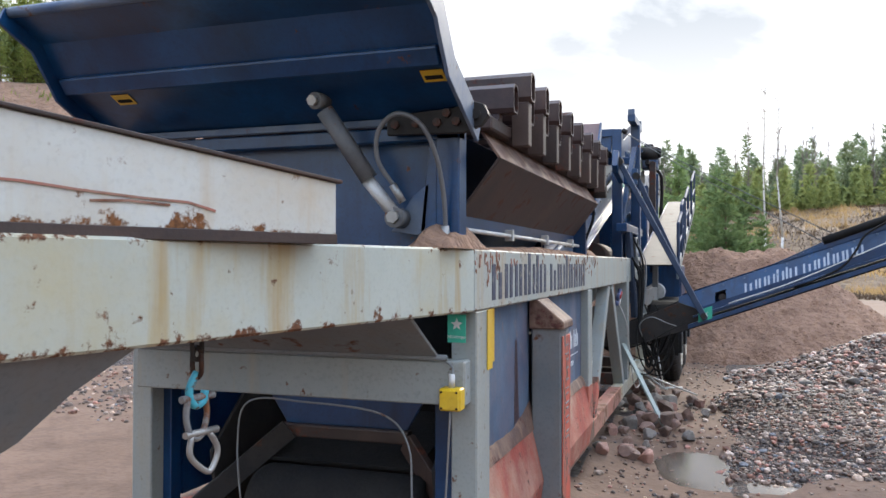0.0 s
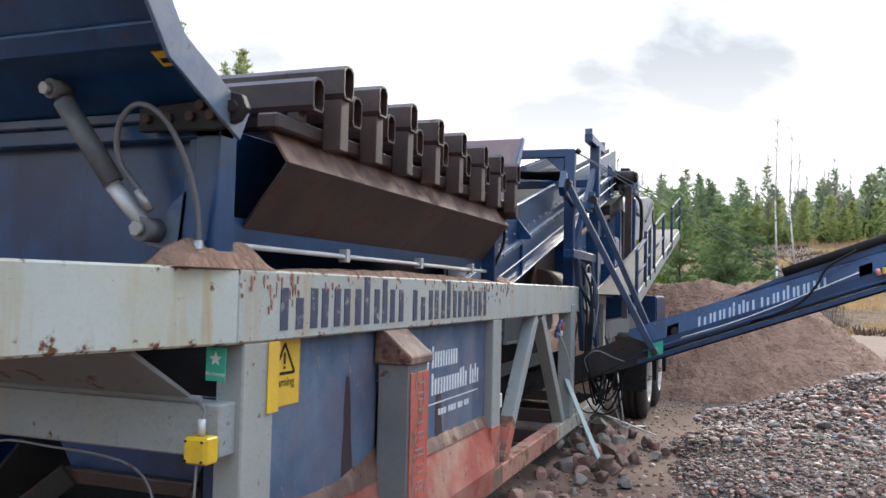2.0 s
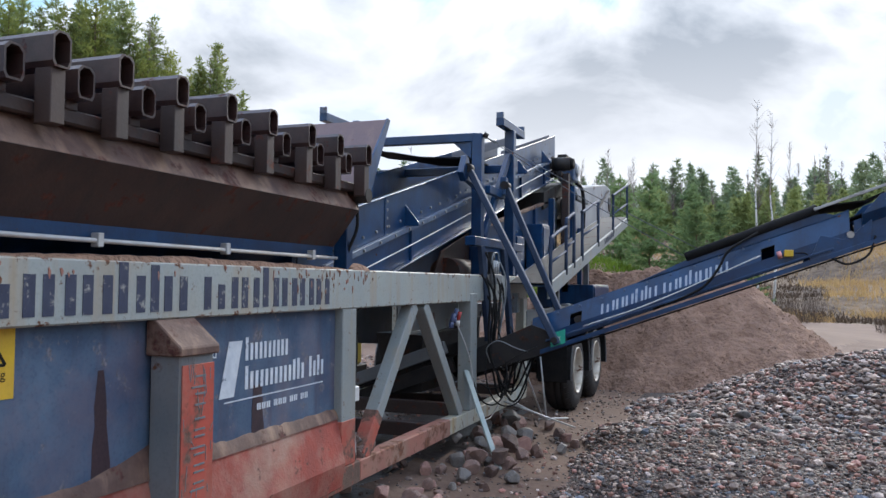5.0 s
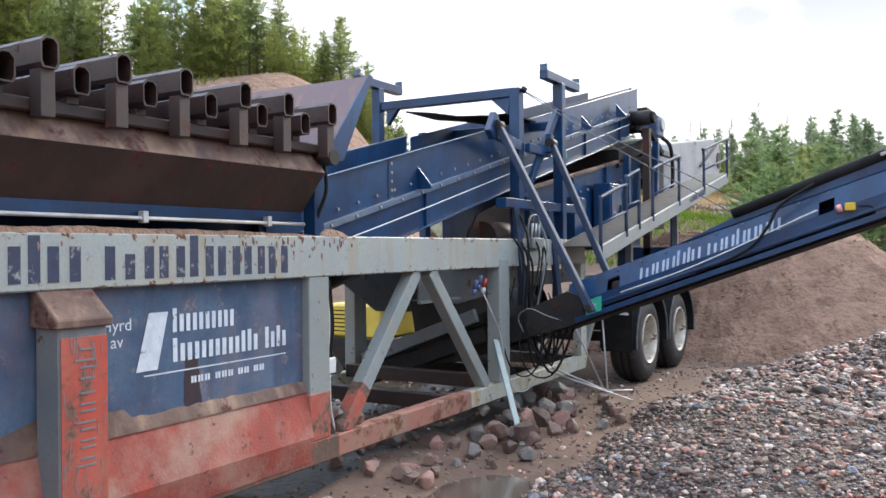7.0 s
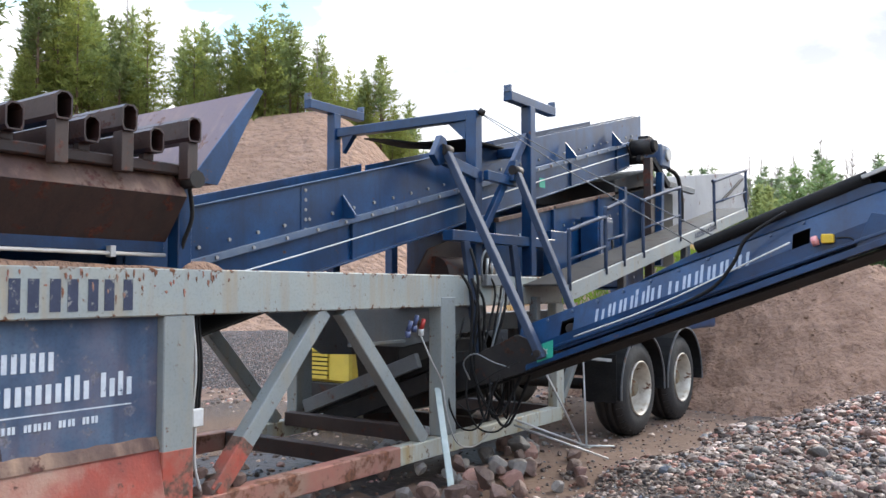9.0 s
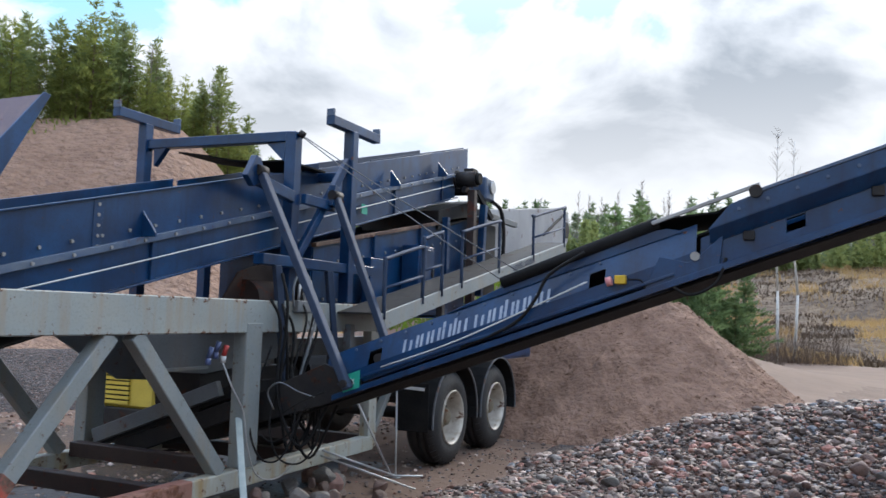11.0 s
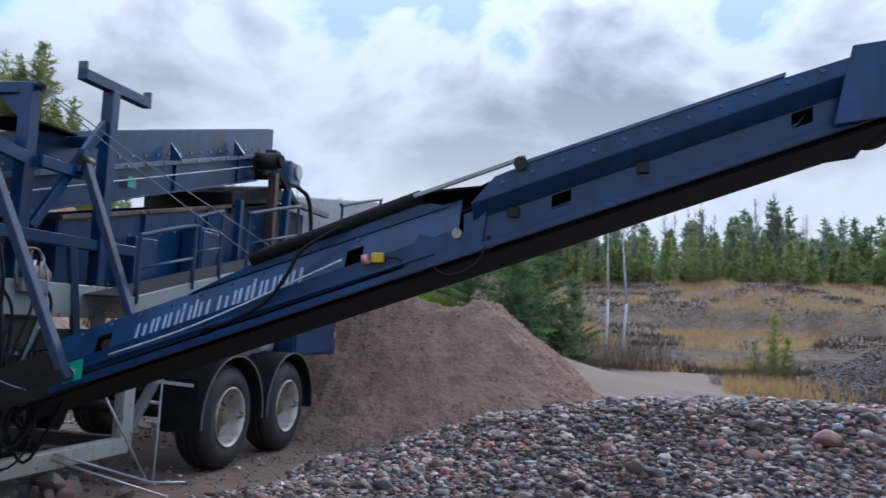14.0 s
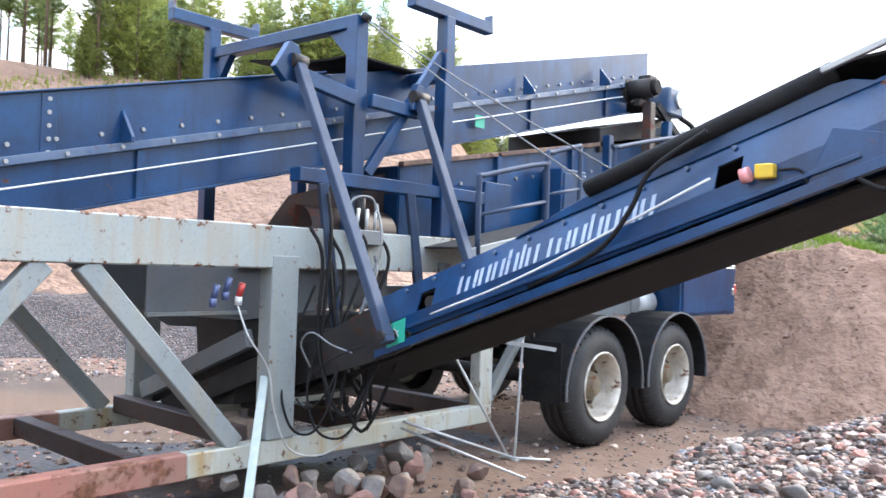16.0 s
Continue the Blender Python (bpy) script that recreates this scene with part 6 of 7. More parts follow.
    bm = prism([(-1.15, zb(-1.15) - 0.03), (4.7, zb(4.7) - 0.035), (4.7, zb(4.7) - 0.02), (-1.15, zb(-1.15) - 0.015)], "y", Y0 + 0.06, Y1 - 0.06)
    belt = part("belt", bm, BLACK, ob, "black rubber belt", 0)
    part("upper_run", prism([(-0.5, zb(-0.5) + 0.26), (4.75, zb(4.75) + 0.29), (4.75, zb(4.75) + 0.305), (-0.5, zb(-0.5) + 0.275)], "y", Y0 + 0.06, Y1 - 0.06), BLACK, belt, "", 0)
    part("head_drum", rod((4.76, Y0 + 0.02, zb(4.76) + 0.15), (4.76, Y1 - 0.02, zb(4.76) + 0.15), 0.185, seg=32), BLACK, ob, "", 0)
    part("tail_drum", rod((-1.15, Y0 + 0.02, zb(-1.15) + 0.12), (-1.15, Y1 - 0.02, zb(-1.15) + 0.12), 0.13, seg=24), BLACK, ob, "", 0)
    part("under_tray", prism([(-0.35, zb(-0.35) - 0.0), (1.9, zb(1.9) + 0.0), (1.9, zb(1.9) + 0.012), (-0.35, zb(-0.35) + 0.012)], "y", Y0 + 0.03, Y1 - 0.03), IRON, ob, "", 0)
    for x in np.arange(0.0, 4.6, 0.62):
        part("idler", rod((x, Y0 + 0.03, zb(x) + 0.20), (x, Y1 - 0.03, zb(x) + 0.20), 0.04, seg=10), IRON, ob, "", 0)
    tagged(part("brand_mark", word_shapes("mnnhin mnhnnn", (0.22, Y0 - 0.001, zb(0.22) + 0.175), (0.941, 0, 0.339), (0, 0.33, 0.944), (0, -0.944, 0.33), 0.1, 0.022, 0.17, 1.2), FADED_NAME, ob, "pale name in plain shapes", 0), kind="stuff")
    part("pull_cord", sweep([(0.06, Y0 - 0.03, zb(0.06) + 0.12), (0.7, Y0 - 0.035, zb(0.7) + 0.125), (1.62, Y0 - 0.03, zb(1.62) + 0.22)], 0.006), WHITE, ob, "thin white pull cord", 0)
    part("hose", sweep([(0.7, Y0 - 0.02, zb(0.7) + 0.06), (1.1, Y0 - 0.05, zb(1.1) + 0.10), (1.26, Y0 - 0.05, zb(1.26) + 0.22), (1.36, Y0 - 0.05, zb(1.36) + 0.36), (1.6, Y0 - 0.03, zb(1.6) + 0.43)], 0.012), BLACK, ob, "", 0)
    part("hose", sweep([(2.15, Y0 - 0.03, zb(2.15) + 0.03), (2.3, Y0 - 0.06, zb(2.3) - 0.10), (2.46, Y0 - 0.06, zb(2.46) - 0.08), (2.52, Y0 - 0.03, zb(2.52) + 0.06)], 0.01), BLACK, ob, "", 0)
    stop = part("emergency_stop", box(1.81, 1.885, Y0 - 0.05, Y0, zb(1.85) + 0.125, zb(1.85) + 0.185), YELLOW_BOX, ob, "yellow emergency stop box", 0.006)
    part("button", rod((1.79, Y0 - 0.035, zb(1.8) + 0.165), (1.755, Y0 - 0.035, zb(1.8) + 0.155), 0.032, seg=14), PINK, stop, "faded red mushroom button", 0)
    part("lead", sweep([(1.9, Y0 - 0.03, zb(1.9) + 0.14), (1.99, Y0 - 0.04, zb(1.9) + 0.13), (2.02, Y0 - 0.03, zb(1.9) + 0.04)], 0.006), BLACK, stop, "", 0)
    sign = part("safety_sign", prism([(-0.245, zb(-0.245) + 0.02), (-0.105, zb(-0.105) + 0.02), (-0.105, zb(-0.105) + 0.15), (-0.245, zb(-0.245) + 0.15)], "y", Y0 - 0.055, Y0 - 0.052), DECAL_GREEN, ob, "green safety sign with white star", 0)
    star(sign, (-0.175, Y0 - 0.056, zb(-0.175) + 0.085), (0.94, 0, 0.34), (-0.34, 0, 0.94), (0, -1, 0), 0.034)
    part("rail", beam((-0.3, Y0 - 0.03, zb(-0.3) + 0.10), (2.2, Y0 - 0.03, zb(2.2) + 0.07), 0.03, 0.02), BLUE, ob, "", 0.003)
    ring_bolt(ob, [(x, Y0 + 0.05, zb(x) + 0.33) for x in np.arange(-0.2, 1.9, 0.21)] + [(x, Y0 - 0.092, zb(x) + 0.34) for x in np.arange(2.6, 4.5, 0.17)] + [(x, Y0, zb(x) + 0.2) for x in (2.52, 2.6, 3.3, 3.36)], "y", 0.012, 0.01, BLUE_STEEL)
    for x in (2.62, 3.35):
        part("bracket", box(x, x + 0.07, Y0 - 0.03, Y0, zb(x) + 0.14, zb(x) + 0.2), IRON, ob, "", 0.004)


side_conveyor()

# ---- rear: walkway, wheels, box ----


def rear():
    def zw(y):
        return 1.50 + 0.196 * (y - 10.3)
    ob = thing("walkway", (-0.75, 12.0, 1.5), "grey sloping walkway with blue tube railings", "walkway")
    for x in (-0.52, -1.0):
        part("stringer", prism([(10.1, zw(10.1)), (16.3, zw(16.3)), (16.3, zw(16.3) + 0.16), (10.1, zw(10.1) + 0.16)], "x", x, x + 0.025), GREY if x > -0.9 else BLUE, ob, "grey stringer with worn name" if x > -0.9 else "", 0.004)
    part("grating", prism([(10.15, zw(10.15) + 0.15), (16.3, zw(16.3) + 0.15), (16.3, zw(16.3) + 0.165), (10.15, zw(10.15) + 0.165)], "x", -0.975, -0.52), IRON, ob, "", 0)
    tagged(part("brand_mark", word_shapes("mnnhin mnhnnn", (-0.495, 13.75, zw(13.75) + 0.05), (0, 0.981, 0.192), (0, 0, 1), (1, 0, 0), 0.075, 0.018, 0.17), DECAL_NAVY, ob, "", 0), kind="stuff")
    for y0, y1, h, kick in ((10.19, 11.0, 0.56, 0.0), (11.0, 11.46, 0.66, 0.0), (12.0, 13.2, 0.64, 0.0), (14.6, 16.2, 0.62, 0.0)):
        pts = [(-0.5, y0, zw(y0) + 0.1), (-0.5, y0, zw(y0) + 0.1 + h - 0.05), (-0.5, y0 + 0.06, zw(y0) + 0.1 + h), (-0.5, y1 - 0.06, zw(y1) + 0.1 + h), (-0.5, y1, zw(y1) + 0.05 + h), (-0.5, y1, zw(y1) + 0.1)]
        r = part("railing", sweep(pts, 0.02, seg=8, steps=4), ARM, ob, "bent blue tube railing", 0)
        part("mid_rail", rod((-0.5, y0, zw(y0) + 0.1 + h * 0.5), (-0.5, y1, zw(y1) + 0.1 + h * 0.5), 0.014), ARM, r, "", 0)
    for y in (10.3, 12.4, 14.6):
        part("support", box(-0.98, -0.90, y, y + 0.08, 1.3, zw(y) + 0.02), GREY_DARK, ob, "", 0.004)
    conv = thing("rear_conveyor", (XC, 16.5, 2.4), "pale grey rear discharge conveyor under a hood", "conveyor")
    for x in (-1.30, mirror(-1.30)):
        part("hood_side", prism([(14.6, 2.42), (18.9, 2.95), (19.3, 3.1), (19.45, 3.4), (19.3, 3.70), (18.7, 3.72), (15.0, 3.22), (14.6, 2.9)], "x", x - 0.008, x + 0.008), HOOD, conv, "", 0.003)
    part("hood_top", strip([(14.8, 3.08), (15.0, 3.22), (18.7, 3.72), (19.3, 3.70)], 0.01, "x", mirror(-1.29), -1.31), HOOD, conv, "", 0)
    part("belt", strip([(14.4, 2.5), (19.3, 3.15)], 0.02, "x", mirror(-1.29), -1.31), BLACK, conv, "", 0)
    part("drum", rod((mirror(-1.33), 19.2, 3.35), (-1.27, 19.2, 3.35), 0.16, seg=20), IRON, conv, "", 0)
    part("stay", beam((-1.26, 17.6, 3.1), (-1.26, 18.9, 3.62), 0.03, 0.04), IRON, conv, "", 0.003)
    part("leg", box(-1.28, -1.2, 15.6, 15.7, 1.3, 2.6), BLUE, conv, "", 0.004)
    part("leg", box(mirror(-1.2), mirror(-1.28), 15.6, 15.7, 1.3, 2.6), BLUE, conv, "", 0.004)
    cab = thing("control_cabinet", (-1.05, 13.4, 1.7), "dark blue control cabinet beside the walkway", "cabinet")
    part("body", box(-1.25, -1.03, 12.0, 12.42, 1.75, 2.42), BLUE, cab, "", 0.008)
    part("door", box(-1.03, -1.018, 12.03, 12.39, 1.79, 2.38), BLUE, cab, "", 0.004)
    part("handle", box(-1.018, -1.0, 12.33, 12.36, 2.05, 2.16), IRON, cab, "", 0.003)
    fr = thing("belt_guard", (-1.1, 15.0, 2.2), "dark steel frame and guard at the rear conveyor", "guard")
    part("upright", beam((-1.05, 13.95, 1.9), (-1.05, 14.05, 3.15), 0.09, 0.09), BLUE, fr, "", 0.004)
    part("upright", beam((-1.12, 14.9, 2.1), (-1.12, 14.9, 3.0), 0.08, 0.08), GREY_DARK, fr, "", 0.004)
    part("top", beam((-1.12, 14.0, 3.05), (-1.12, 15.6, 3.05), 0.08, 0.08), GREY_DARK, fr, "", 0.004)
    part("upright", beam((-1.12, 15.6, 2.2), (-1.12, 15.6, 3.05), 0.08, 0.08), GREY_DARK, fr, "", 0.004)
    part("panel", box(-1.2, -1.18, 13.9, 14.9, 1.9, 2.95), IRON, fr, "", 0.003)
    part("pipe", sweep([(-1.05, 14.35, 3.25), (-1.0, 14.6, 3.15), (-1.0, 14.75, 2.85), (-1.02, 14.8, 2.5)], 0.03, seg=8), IRON, fr, "", 0)
    tb = thing("tool_box", (-1.0, 14.25, 1.06), "blue steel tool box beside the wheels", "tool box")
    part("body", box(-1.5, -0.64, 13.62, 15.0, 1.07, 1.62), BLUE, tb, "", 0.01)
    part("door", box(-0.64, -0.625, 13.66, 14.96, 1.1, 1.59), BLUE, tb, "", 0.004)
    part("latch", box(-0.625, -0.605, 14.85, 14.9, 1.28, 1.36), STEEL, tb, "", 0.003)
    part("reflector", box(-0.64, -0.622, 14.93, 14.99, 1.3, 1.4), RED_PLUG, tb, "", 0.003)
    for yc in (12.0, 13.36):
        ax = single("axle", rod((XF - 0.2, yc, 0.52), (XN + 0.2, yc, 0.52), 0.065, seg=16), IRON, (XC, yc, 0.52), "dark steel trailer axle between two wheels", "axle", "trailer axles", bevel=0)
    for yc in (12.0, 13.36):
        for s in (1, -1):
            wheel(yc, s)
        for s in (1, -1):
            mudguard(yc, s)
    susp = thing("suspension", (XC, 12.8, 0.6), "dusty leaf springs carrying the trailer axles", "suspension")
    for x in (XN - 0.1, XF + 0.1):
        for yc in (12.0, 13.36):
            part("leaf_spring", strip([(yc - 0.5, 0.76), (yc, 0.62), (yc + 0.5, 0.76)], 0.06, "x", x - 0.04, x + 0.04), IRON, susp, "", 0.003)
        part("hanger", box(x - 0.05, x + 0.05, 12.72, 12.84, 0.7, 1.08), IRON, susp, "", 0.004)
        part("hanger", box(x - 0.05, x + 0.05, 11.52, 11.62, 0.7, 1.08), IRON, susp, "", 0.004)
        part("hanger", box(x - 0.05, x + 0.05, 13.94, 14.04, 0.7, 1.08), IRON, susp, "", 0.004)
    part("tank", rod((-1.0, 13.2, 1.2), (-1.0, 13.55, 1.2), 0.14, seg=18), GALV, susp, "grey air tank", 0)


def wheel(yc, s):
    R, xo = 0.515, (-0.55 if s > 0 else mirror(-0.55))
    ob = thing("wheel", (xo, yc, 0.0), "dusty trailer wheel with pale rim and black tyre", "wheel", "trailer wheels")
    d = -s

    def L(profile, mat, name, label="", parent=None, seg=40):
        return part(name, lathe([(d * a, r) for a, r in profile], (xo, yc, R), "x", seg), mat, parent or ob, label, 0)
    tyre = L([(0.02, 0.285), (0.0, 0.32), (0.0, 0.40), (0.02, 0.46), (0.055, R - 0.012), (0.09, R), (0.12, R - 0.001), (0.125, R - 0.014), (0.14, R - 0.014), (0.145, R), (0.20, R), (0.205, R - 0.014), (0.22, R - 0.014), (0.225, R), (0.27, R - 0.001), (0.31, R - 0.02), (0.35, 0.46), (0.36, 0.38), (0.35, 0.29)], TYRE, "tyre", "black treaded tyre")
    rim = L([(0.02, 0.29), (0.0, 0.298), (-0.008, 0.29), (0.0, 0.278), (0.03, 0.268), (0.10, 0.26), (0.18, 0.25), (0.20, 0.235)], RIM, "rim", "dusty pale steel rim")
    L([(0.20, 0.24), (0.185, 0.22), (0.175, 0.13), (0.12, 0.12), (0.11, 0.095), (0.07, 0.085), (0.06, 0.07), (0.06, 0.01)], DISC, "hub", "rusty yellowish wheel disc and hub", rim)
    rib = bmesh.new()
    for k in range(36):
        a = 2 * math.pi * k / 36
        c = (xo + d * 0.035, yc + 0.475 * math.cos(a), R + 0.475 * math.sin(a))
        e = (xo + d * 0.085, yc + 0.508 * math.cos(a), R + 0.508 * math.sin(a))
        beam(c, e, 0.03, 0.01, rib, (0, -math.sin(a), math.cos(a)))
    tagged(part("shoulder_lugs", rib, TYRE, tyre, "", 0), kind="stuff")
    nuts = bmesh.new()
    for k in range(10):
        a = 2 * math.pi * k / 10
        y, z = yc + 0.165 * math.cos(a), R + 0.165 * math.sin(a)
        rod((xo + d * 0.19, y, z), (xo + d * 0.145, y, z), 0.016, nuts, 6)
    tagged(part("wheel_nuts", nuts, RUST, rim, "", 0), kind="stuff")


def mudguard(yc, s):
    xo = -0.55 if s > 0 else mirror(-0.55)
    ob = thing("mudguard", (xo, yc, 1.0), "dark curved mudguard with a pale edge", "mudguard", "mudguards")
    line = [(yc + 0.62 * math.cos(a), 0.515 + 0.60 * math.sin(a)) for a in (math.radians(k) for k in range(-6, 187, 12))]
    x0, x1 = sorted((xo + s * 0.03, xo - s * 0.40))
    part("shell", strip(line, -0.012, "x", x0, x1), BLACK, ob, "", 0)
    e0, e1 = sorted((xo + s * 0.03, xo + s * 0.045))
    part("edge", strip(line, -0.016, "x", e0, e1), CYLINDER, ob, "", 0)
    if yc < 13 and s > 0:
        part("stay", beam((xo - 0.05, yc - 0.66, 0.86), (XN, yc - 0.85, 0.9), 0.02, 0.03), GALV, ob, "", 0)
        part("apron", box(-0.93, -0.56, yc - 0.64, yc - 0.625, 0.42, 0.92), BLACK, ob, "black mud flap", 0.003)


rear()


def loose_poles():
    single("plank", beam((-0.53, 8.37, 0.0), (-1.0, 8.82, 0.80), 0.05, 0.022), PALE_WOOD, (-0.53, 8.37, 0), "thin weathered turquoise-grey plank leaning on the frame", "plank", bevel=0.003)
    st = thing("support_stand", (-0.73, 11.0, 0.0), "thin white steel rods standing as a stay", "stand")
    for p, q in (((-0.73, 11.0, 0.03), (-0.9, 11.3, 0.92)), ((-0.95, 9.98, 0.40), (-0.73, 11.0, 0.03)), ((-0.95, 9.95, 0.36), (-0.3, 10.55, 0.03)), ((-0.95, 10.45, 0.9), (-0.76, 10.95, 0.05)), ((-0.8, 10.9, 0.04), (-0.5, 11.15, 0.03))):
        part("rod", rod(p, q, 0.010, seg=8), GALV, st, "", 0)
    part("foot", box(-0.78, -0.68, 10.95, 11.05, 0.0, 0.03), GALV, st, "", 0.004)


loose_poles()
tail = thing("tail_hoses", (-0.55, 9.0, 0.95), "pale thin hoses looped at the conveyor tail", "hose")
for k, pts in enumerate((((-0.82, 9.02, 0.86), (-0.84, 8.96, 1.0), (-0.72, 8.94, 1.08), (-0.56, 8.96, 1.02), (-0.45, 9.02, 0.98)), ((-0.78, 9.02, 0.8), (-0.7, 8.95, 0.84), (-0.52, 8.95, 0.95), (-0.36, 9.02, 1.03)), ((-0.52, 9.0, 0.92), (-0.6, 8.95, 0.72), (-0.78, 8.97, 0.62), (-0.92, 9.0, 0.66)))):
    part("hose", sweep(pts, 0.006), GREY_DARK if k == 0 else BLACK, tail, "", 0)


def compressor():
    ob = thing("power_unit", (-4.2, 10.9, 0.0), "yellow louvred power unit standing behind the plant", "power unit")
    part("hood", box(-4.4, -3.5, 10.6, 11.7, 0.50, 0.93), YELLOW, ob, "yellow louvred hood", 0.03)
    part("base", box(-4.45, -3.45, 10.55, 11.75, 0.12, 0.50), IRON, ob, "", 0.01)
    # Black sheet on the closed hood paints the shade between the slats.
    part("grille", box(-4.34, -3.85, 10.592, 10.6, 0.54, 0.89), BLACK, ob, "black sheet for the shade between the louvres", 0)
    for i in range(7):
        part("louvre", beam((-4.35, 10.585, 0.56 + i * 0.052), (-3.84, 10.585, 0.56 + i * 0.052), 0.03, 0.034), YELLOW, ob, "", 0)
    for x in (-4.3, -3.6):
        part("skid", box(x - 0.06, x + 0.06, 10.5, 11.8, 0.0, 0.12), IRON, ob, "", 0.005)


compressor()
far_valves = thing("hose_manifold", (-2.6, 7.3, 0.9), "black valve manifold with hanging hoses on the frame", "hydraulics")
part("block", box(-2.6, -2.5, 7.2, 7.5, 0.95, 1.06), IRON, far_valves, "", 0.01)
for k in range(5):
    part("hose", sweep([(-2.55, 7.22 + 0.06 * k, 1.05), (-2.52, 7.2 + 0.05 * k, 1.3), (-2.56, 7.15 + 0.06 * k, 1.5)], 0.015), BLACK, far_valves, "", 0)
part("hose", sweep([(-2.5, 7.2, 1.0), (-2.45, 7.0, 0.98), (-2.45, 6.95, 1.2), (-2.5, 7.05, 1.46)], 0.012), BLACK, far_valves, "", 0)
sw = thing("post_box", (-1.0, 6.5, 0.75), "small white socket box with cables on the post", "socket box")
part("body", box(-1.04, -0.975, 6.425, 6.50, 0.82, 0.92), WHITE, sw, "", 0.005)
for k in range(3):
    part("cable", sweep([(-1.02, 6.45 + 0.02 * k, 1.44), (-1.0, 6.46 + 0.02 * k, 1.15), (-1.01, 6.45 + 0.02 * k, 0.92)], 0.008), BLACK if k else GALV, sw, "", 0)
part("cable", sweep([(-1.0, 6.46, 0.82), (-0.99, 6.45, 0.62), (-1.0, 6.5, 0.45)], 0.009), GALV, sw, "", 0)

# ---- rocks and loose stones ----


def rocks():
    rs = random.Random(17)
    metas = []
    for k in range(10):
        V, F = stone_template(3, 500 + k, 11)
        m = bpy.data.meshes.new("rock")
        m.from_pydata(V.tolist(), [], F.tolist())
        m.materials.append((BOULDER, BOULDER_PINK, BOULDER, BOULDER_GREY, BOULDER)[k % 5])
        metas.append(m)
    labels = ("brown field stone lying beside the machine", "pinkish granite stone lying on soil", "dusty brown rock beside the lower rail", "grey granite stone on the soil", "rough brown rock half sunk in soil")

    def rock(x, y, d, k, z=None):
        ob = new("rock", metas[k])
        h = float(ground_height(x, y)) if z is None else z
        ob.location = (x, y, h + 0.2 * d)
        ob.scale = (d, d, d)
        ob.rotation_euler = (rs.uniform(-0.5, 0.5), rs.uniform(-0.5, 0.5), rs.uniform(0, 6.3))
        tagged(ob, labels[k % 5], "rock", "rocks along the machine")
    for x, y, d, k in ((-0.62, 8.7, 0.24, 4), (-0.72, 8.9, 0.3, 1), (-0.55, 9.25, 0.26, 6), (-0.98, 10.03, 0.22, 1), (-0.6, 9.6, 0.28, 2), (-0.85, 8.2, 0.24, 3), (-0.3, 8.0, 0.2, 8), (-0.55, 10.3, 0.2, 0), (-0.1, 9.6, 0.17, 5), (-0.45, 7.65, 0.14, 4), (-0.75, 9.4, 0.3, 7), (-0.35, 9.0, 0.24, 9)):
        rock(x, y, d, k)
    for i in range(34):
        x, y = -0.80 + rs.gauss(0, 0.13), rs.uniform(8.2, 10.1)
        rock(x, y, rs.uniform(0.13, 0.27), rs.randrange(10), float(ground_height(x, y)) + rs.choice((0, 0, 0.08)))
    for i in range(46):
        y = rs.uniform(6.8, 10.8)
        rock(-0.75 + rs.gauss(0, 0.25), y, rs.uniform(0.08, 0.22), rs.randrange(10))
    for i in range(16):
        rock(rs.uniform(-2.5, -1.2), rs.uniform(6.6, 9.5), rs.uniform(0.07, 0.2), rs.randrange(10))
    for x, y, z, d, k in ((-1.02, 6.5, 0.42, 0.12, 4), (-1.0, 6.58, 0.42, 0.15, 0), (-1.03, 6.52, 0.52, 0.11, 2), (-1.05, 6.62, 0.5, 0.12, 8), (-1.04, 6.8, 0.42, 0.17, 9)):
        rock(x, y, d, k, z)
    r2 = np.random.RandomState(3)
    n = 3000
    x = r2.uniform(-3.5, 3.5, n)
    y = r2.uniform(5.5, 15, n)
    near = r2.uniform(0, 1, n) < 0.5
    x = np.where(near, r2.normal(-0.4, 0.55, n), x)
    s = np.clip(r2.lognormal(-3.7, 0.5, n), 0.012, 0.09)
    me = stones_mesh("soil_stones", np.stack([x, y, ground_height(x, y) + 0.1 * s], -1), s, PEBBLE, 1, 9)
    tagged(new("soil_stones", me), "small stones scattered over the soil", "stones", "", "stuff")
    n = 5000
    x, y = r2.uniform(-9, -2.2, n), r2.uniform(7, 17, n)
    s = np.clip(r2.lognormal(-3.0, 0.4, n), 0.03, 0.13)
    tagged(new("gravel_patch", stones_mesh("gravel_patch", np.stack([x, y, ground_height(x, y) + 0.05 * s], -1), s, PEBBLE, 1, 11)), "grey gravel spread behind the plant", "gravel", "", "stuff")


rocks()

# ---- trees and far land ----


def blades(P, A, W, L):
    """Long pointed tufts: P roots, A directions, W width, L length. Returns vertices and triangles."""
    rs = np.random.RandomState(len(P))
    n = len(P)
    A = A / np.linalg.norm(A, axis=1, keepdims=True)
    S = np.cross(A, rs.normal(size=(n, 3)))
    S /= np.linalg.norm(S, axis=1, keepdims=True)
    V = np.stack([P - S * W[:, None], P + S * W[:, None], P + A * L[:, None]], 1).reshape(-1, 3)
    F = np.arange(3 * n).reshape(-1, 3)
    return V, F


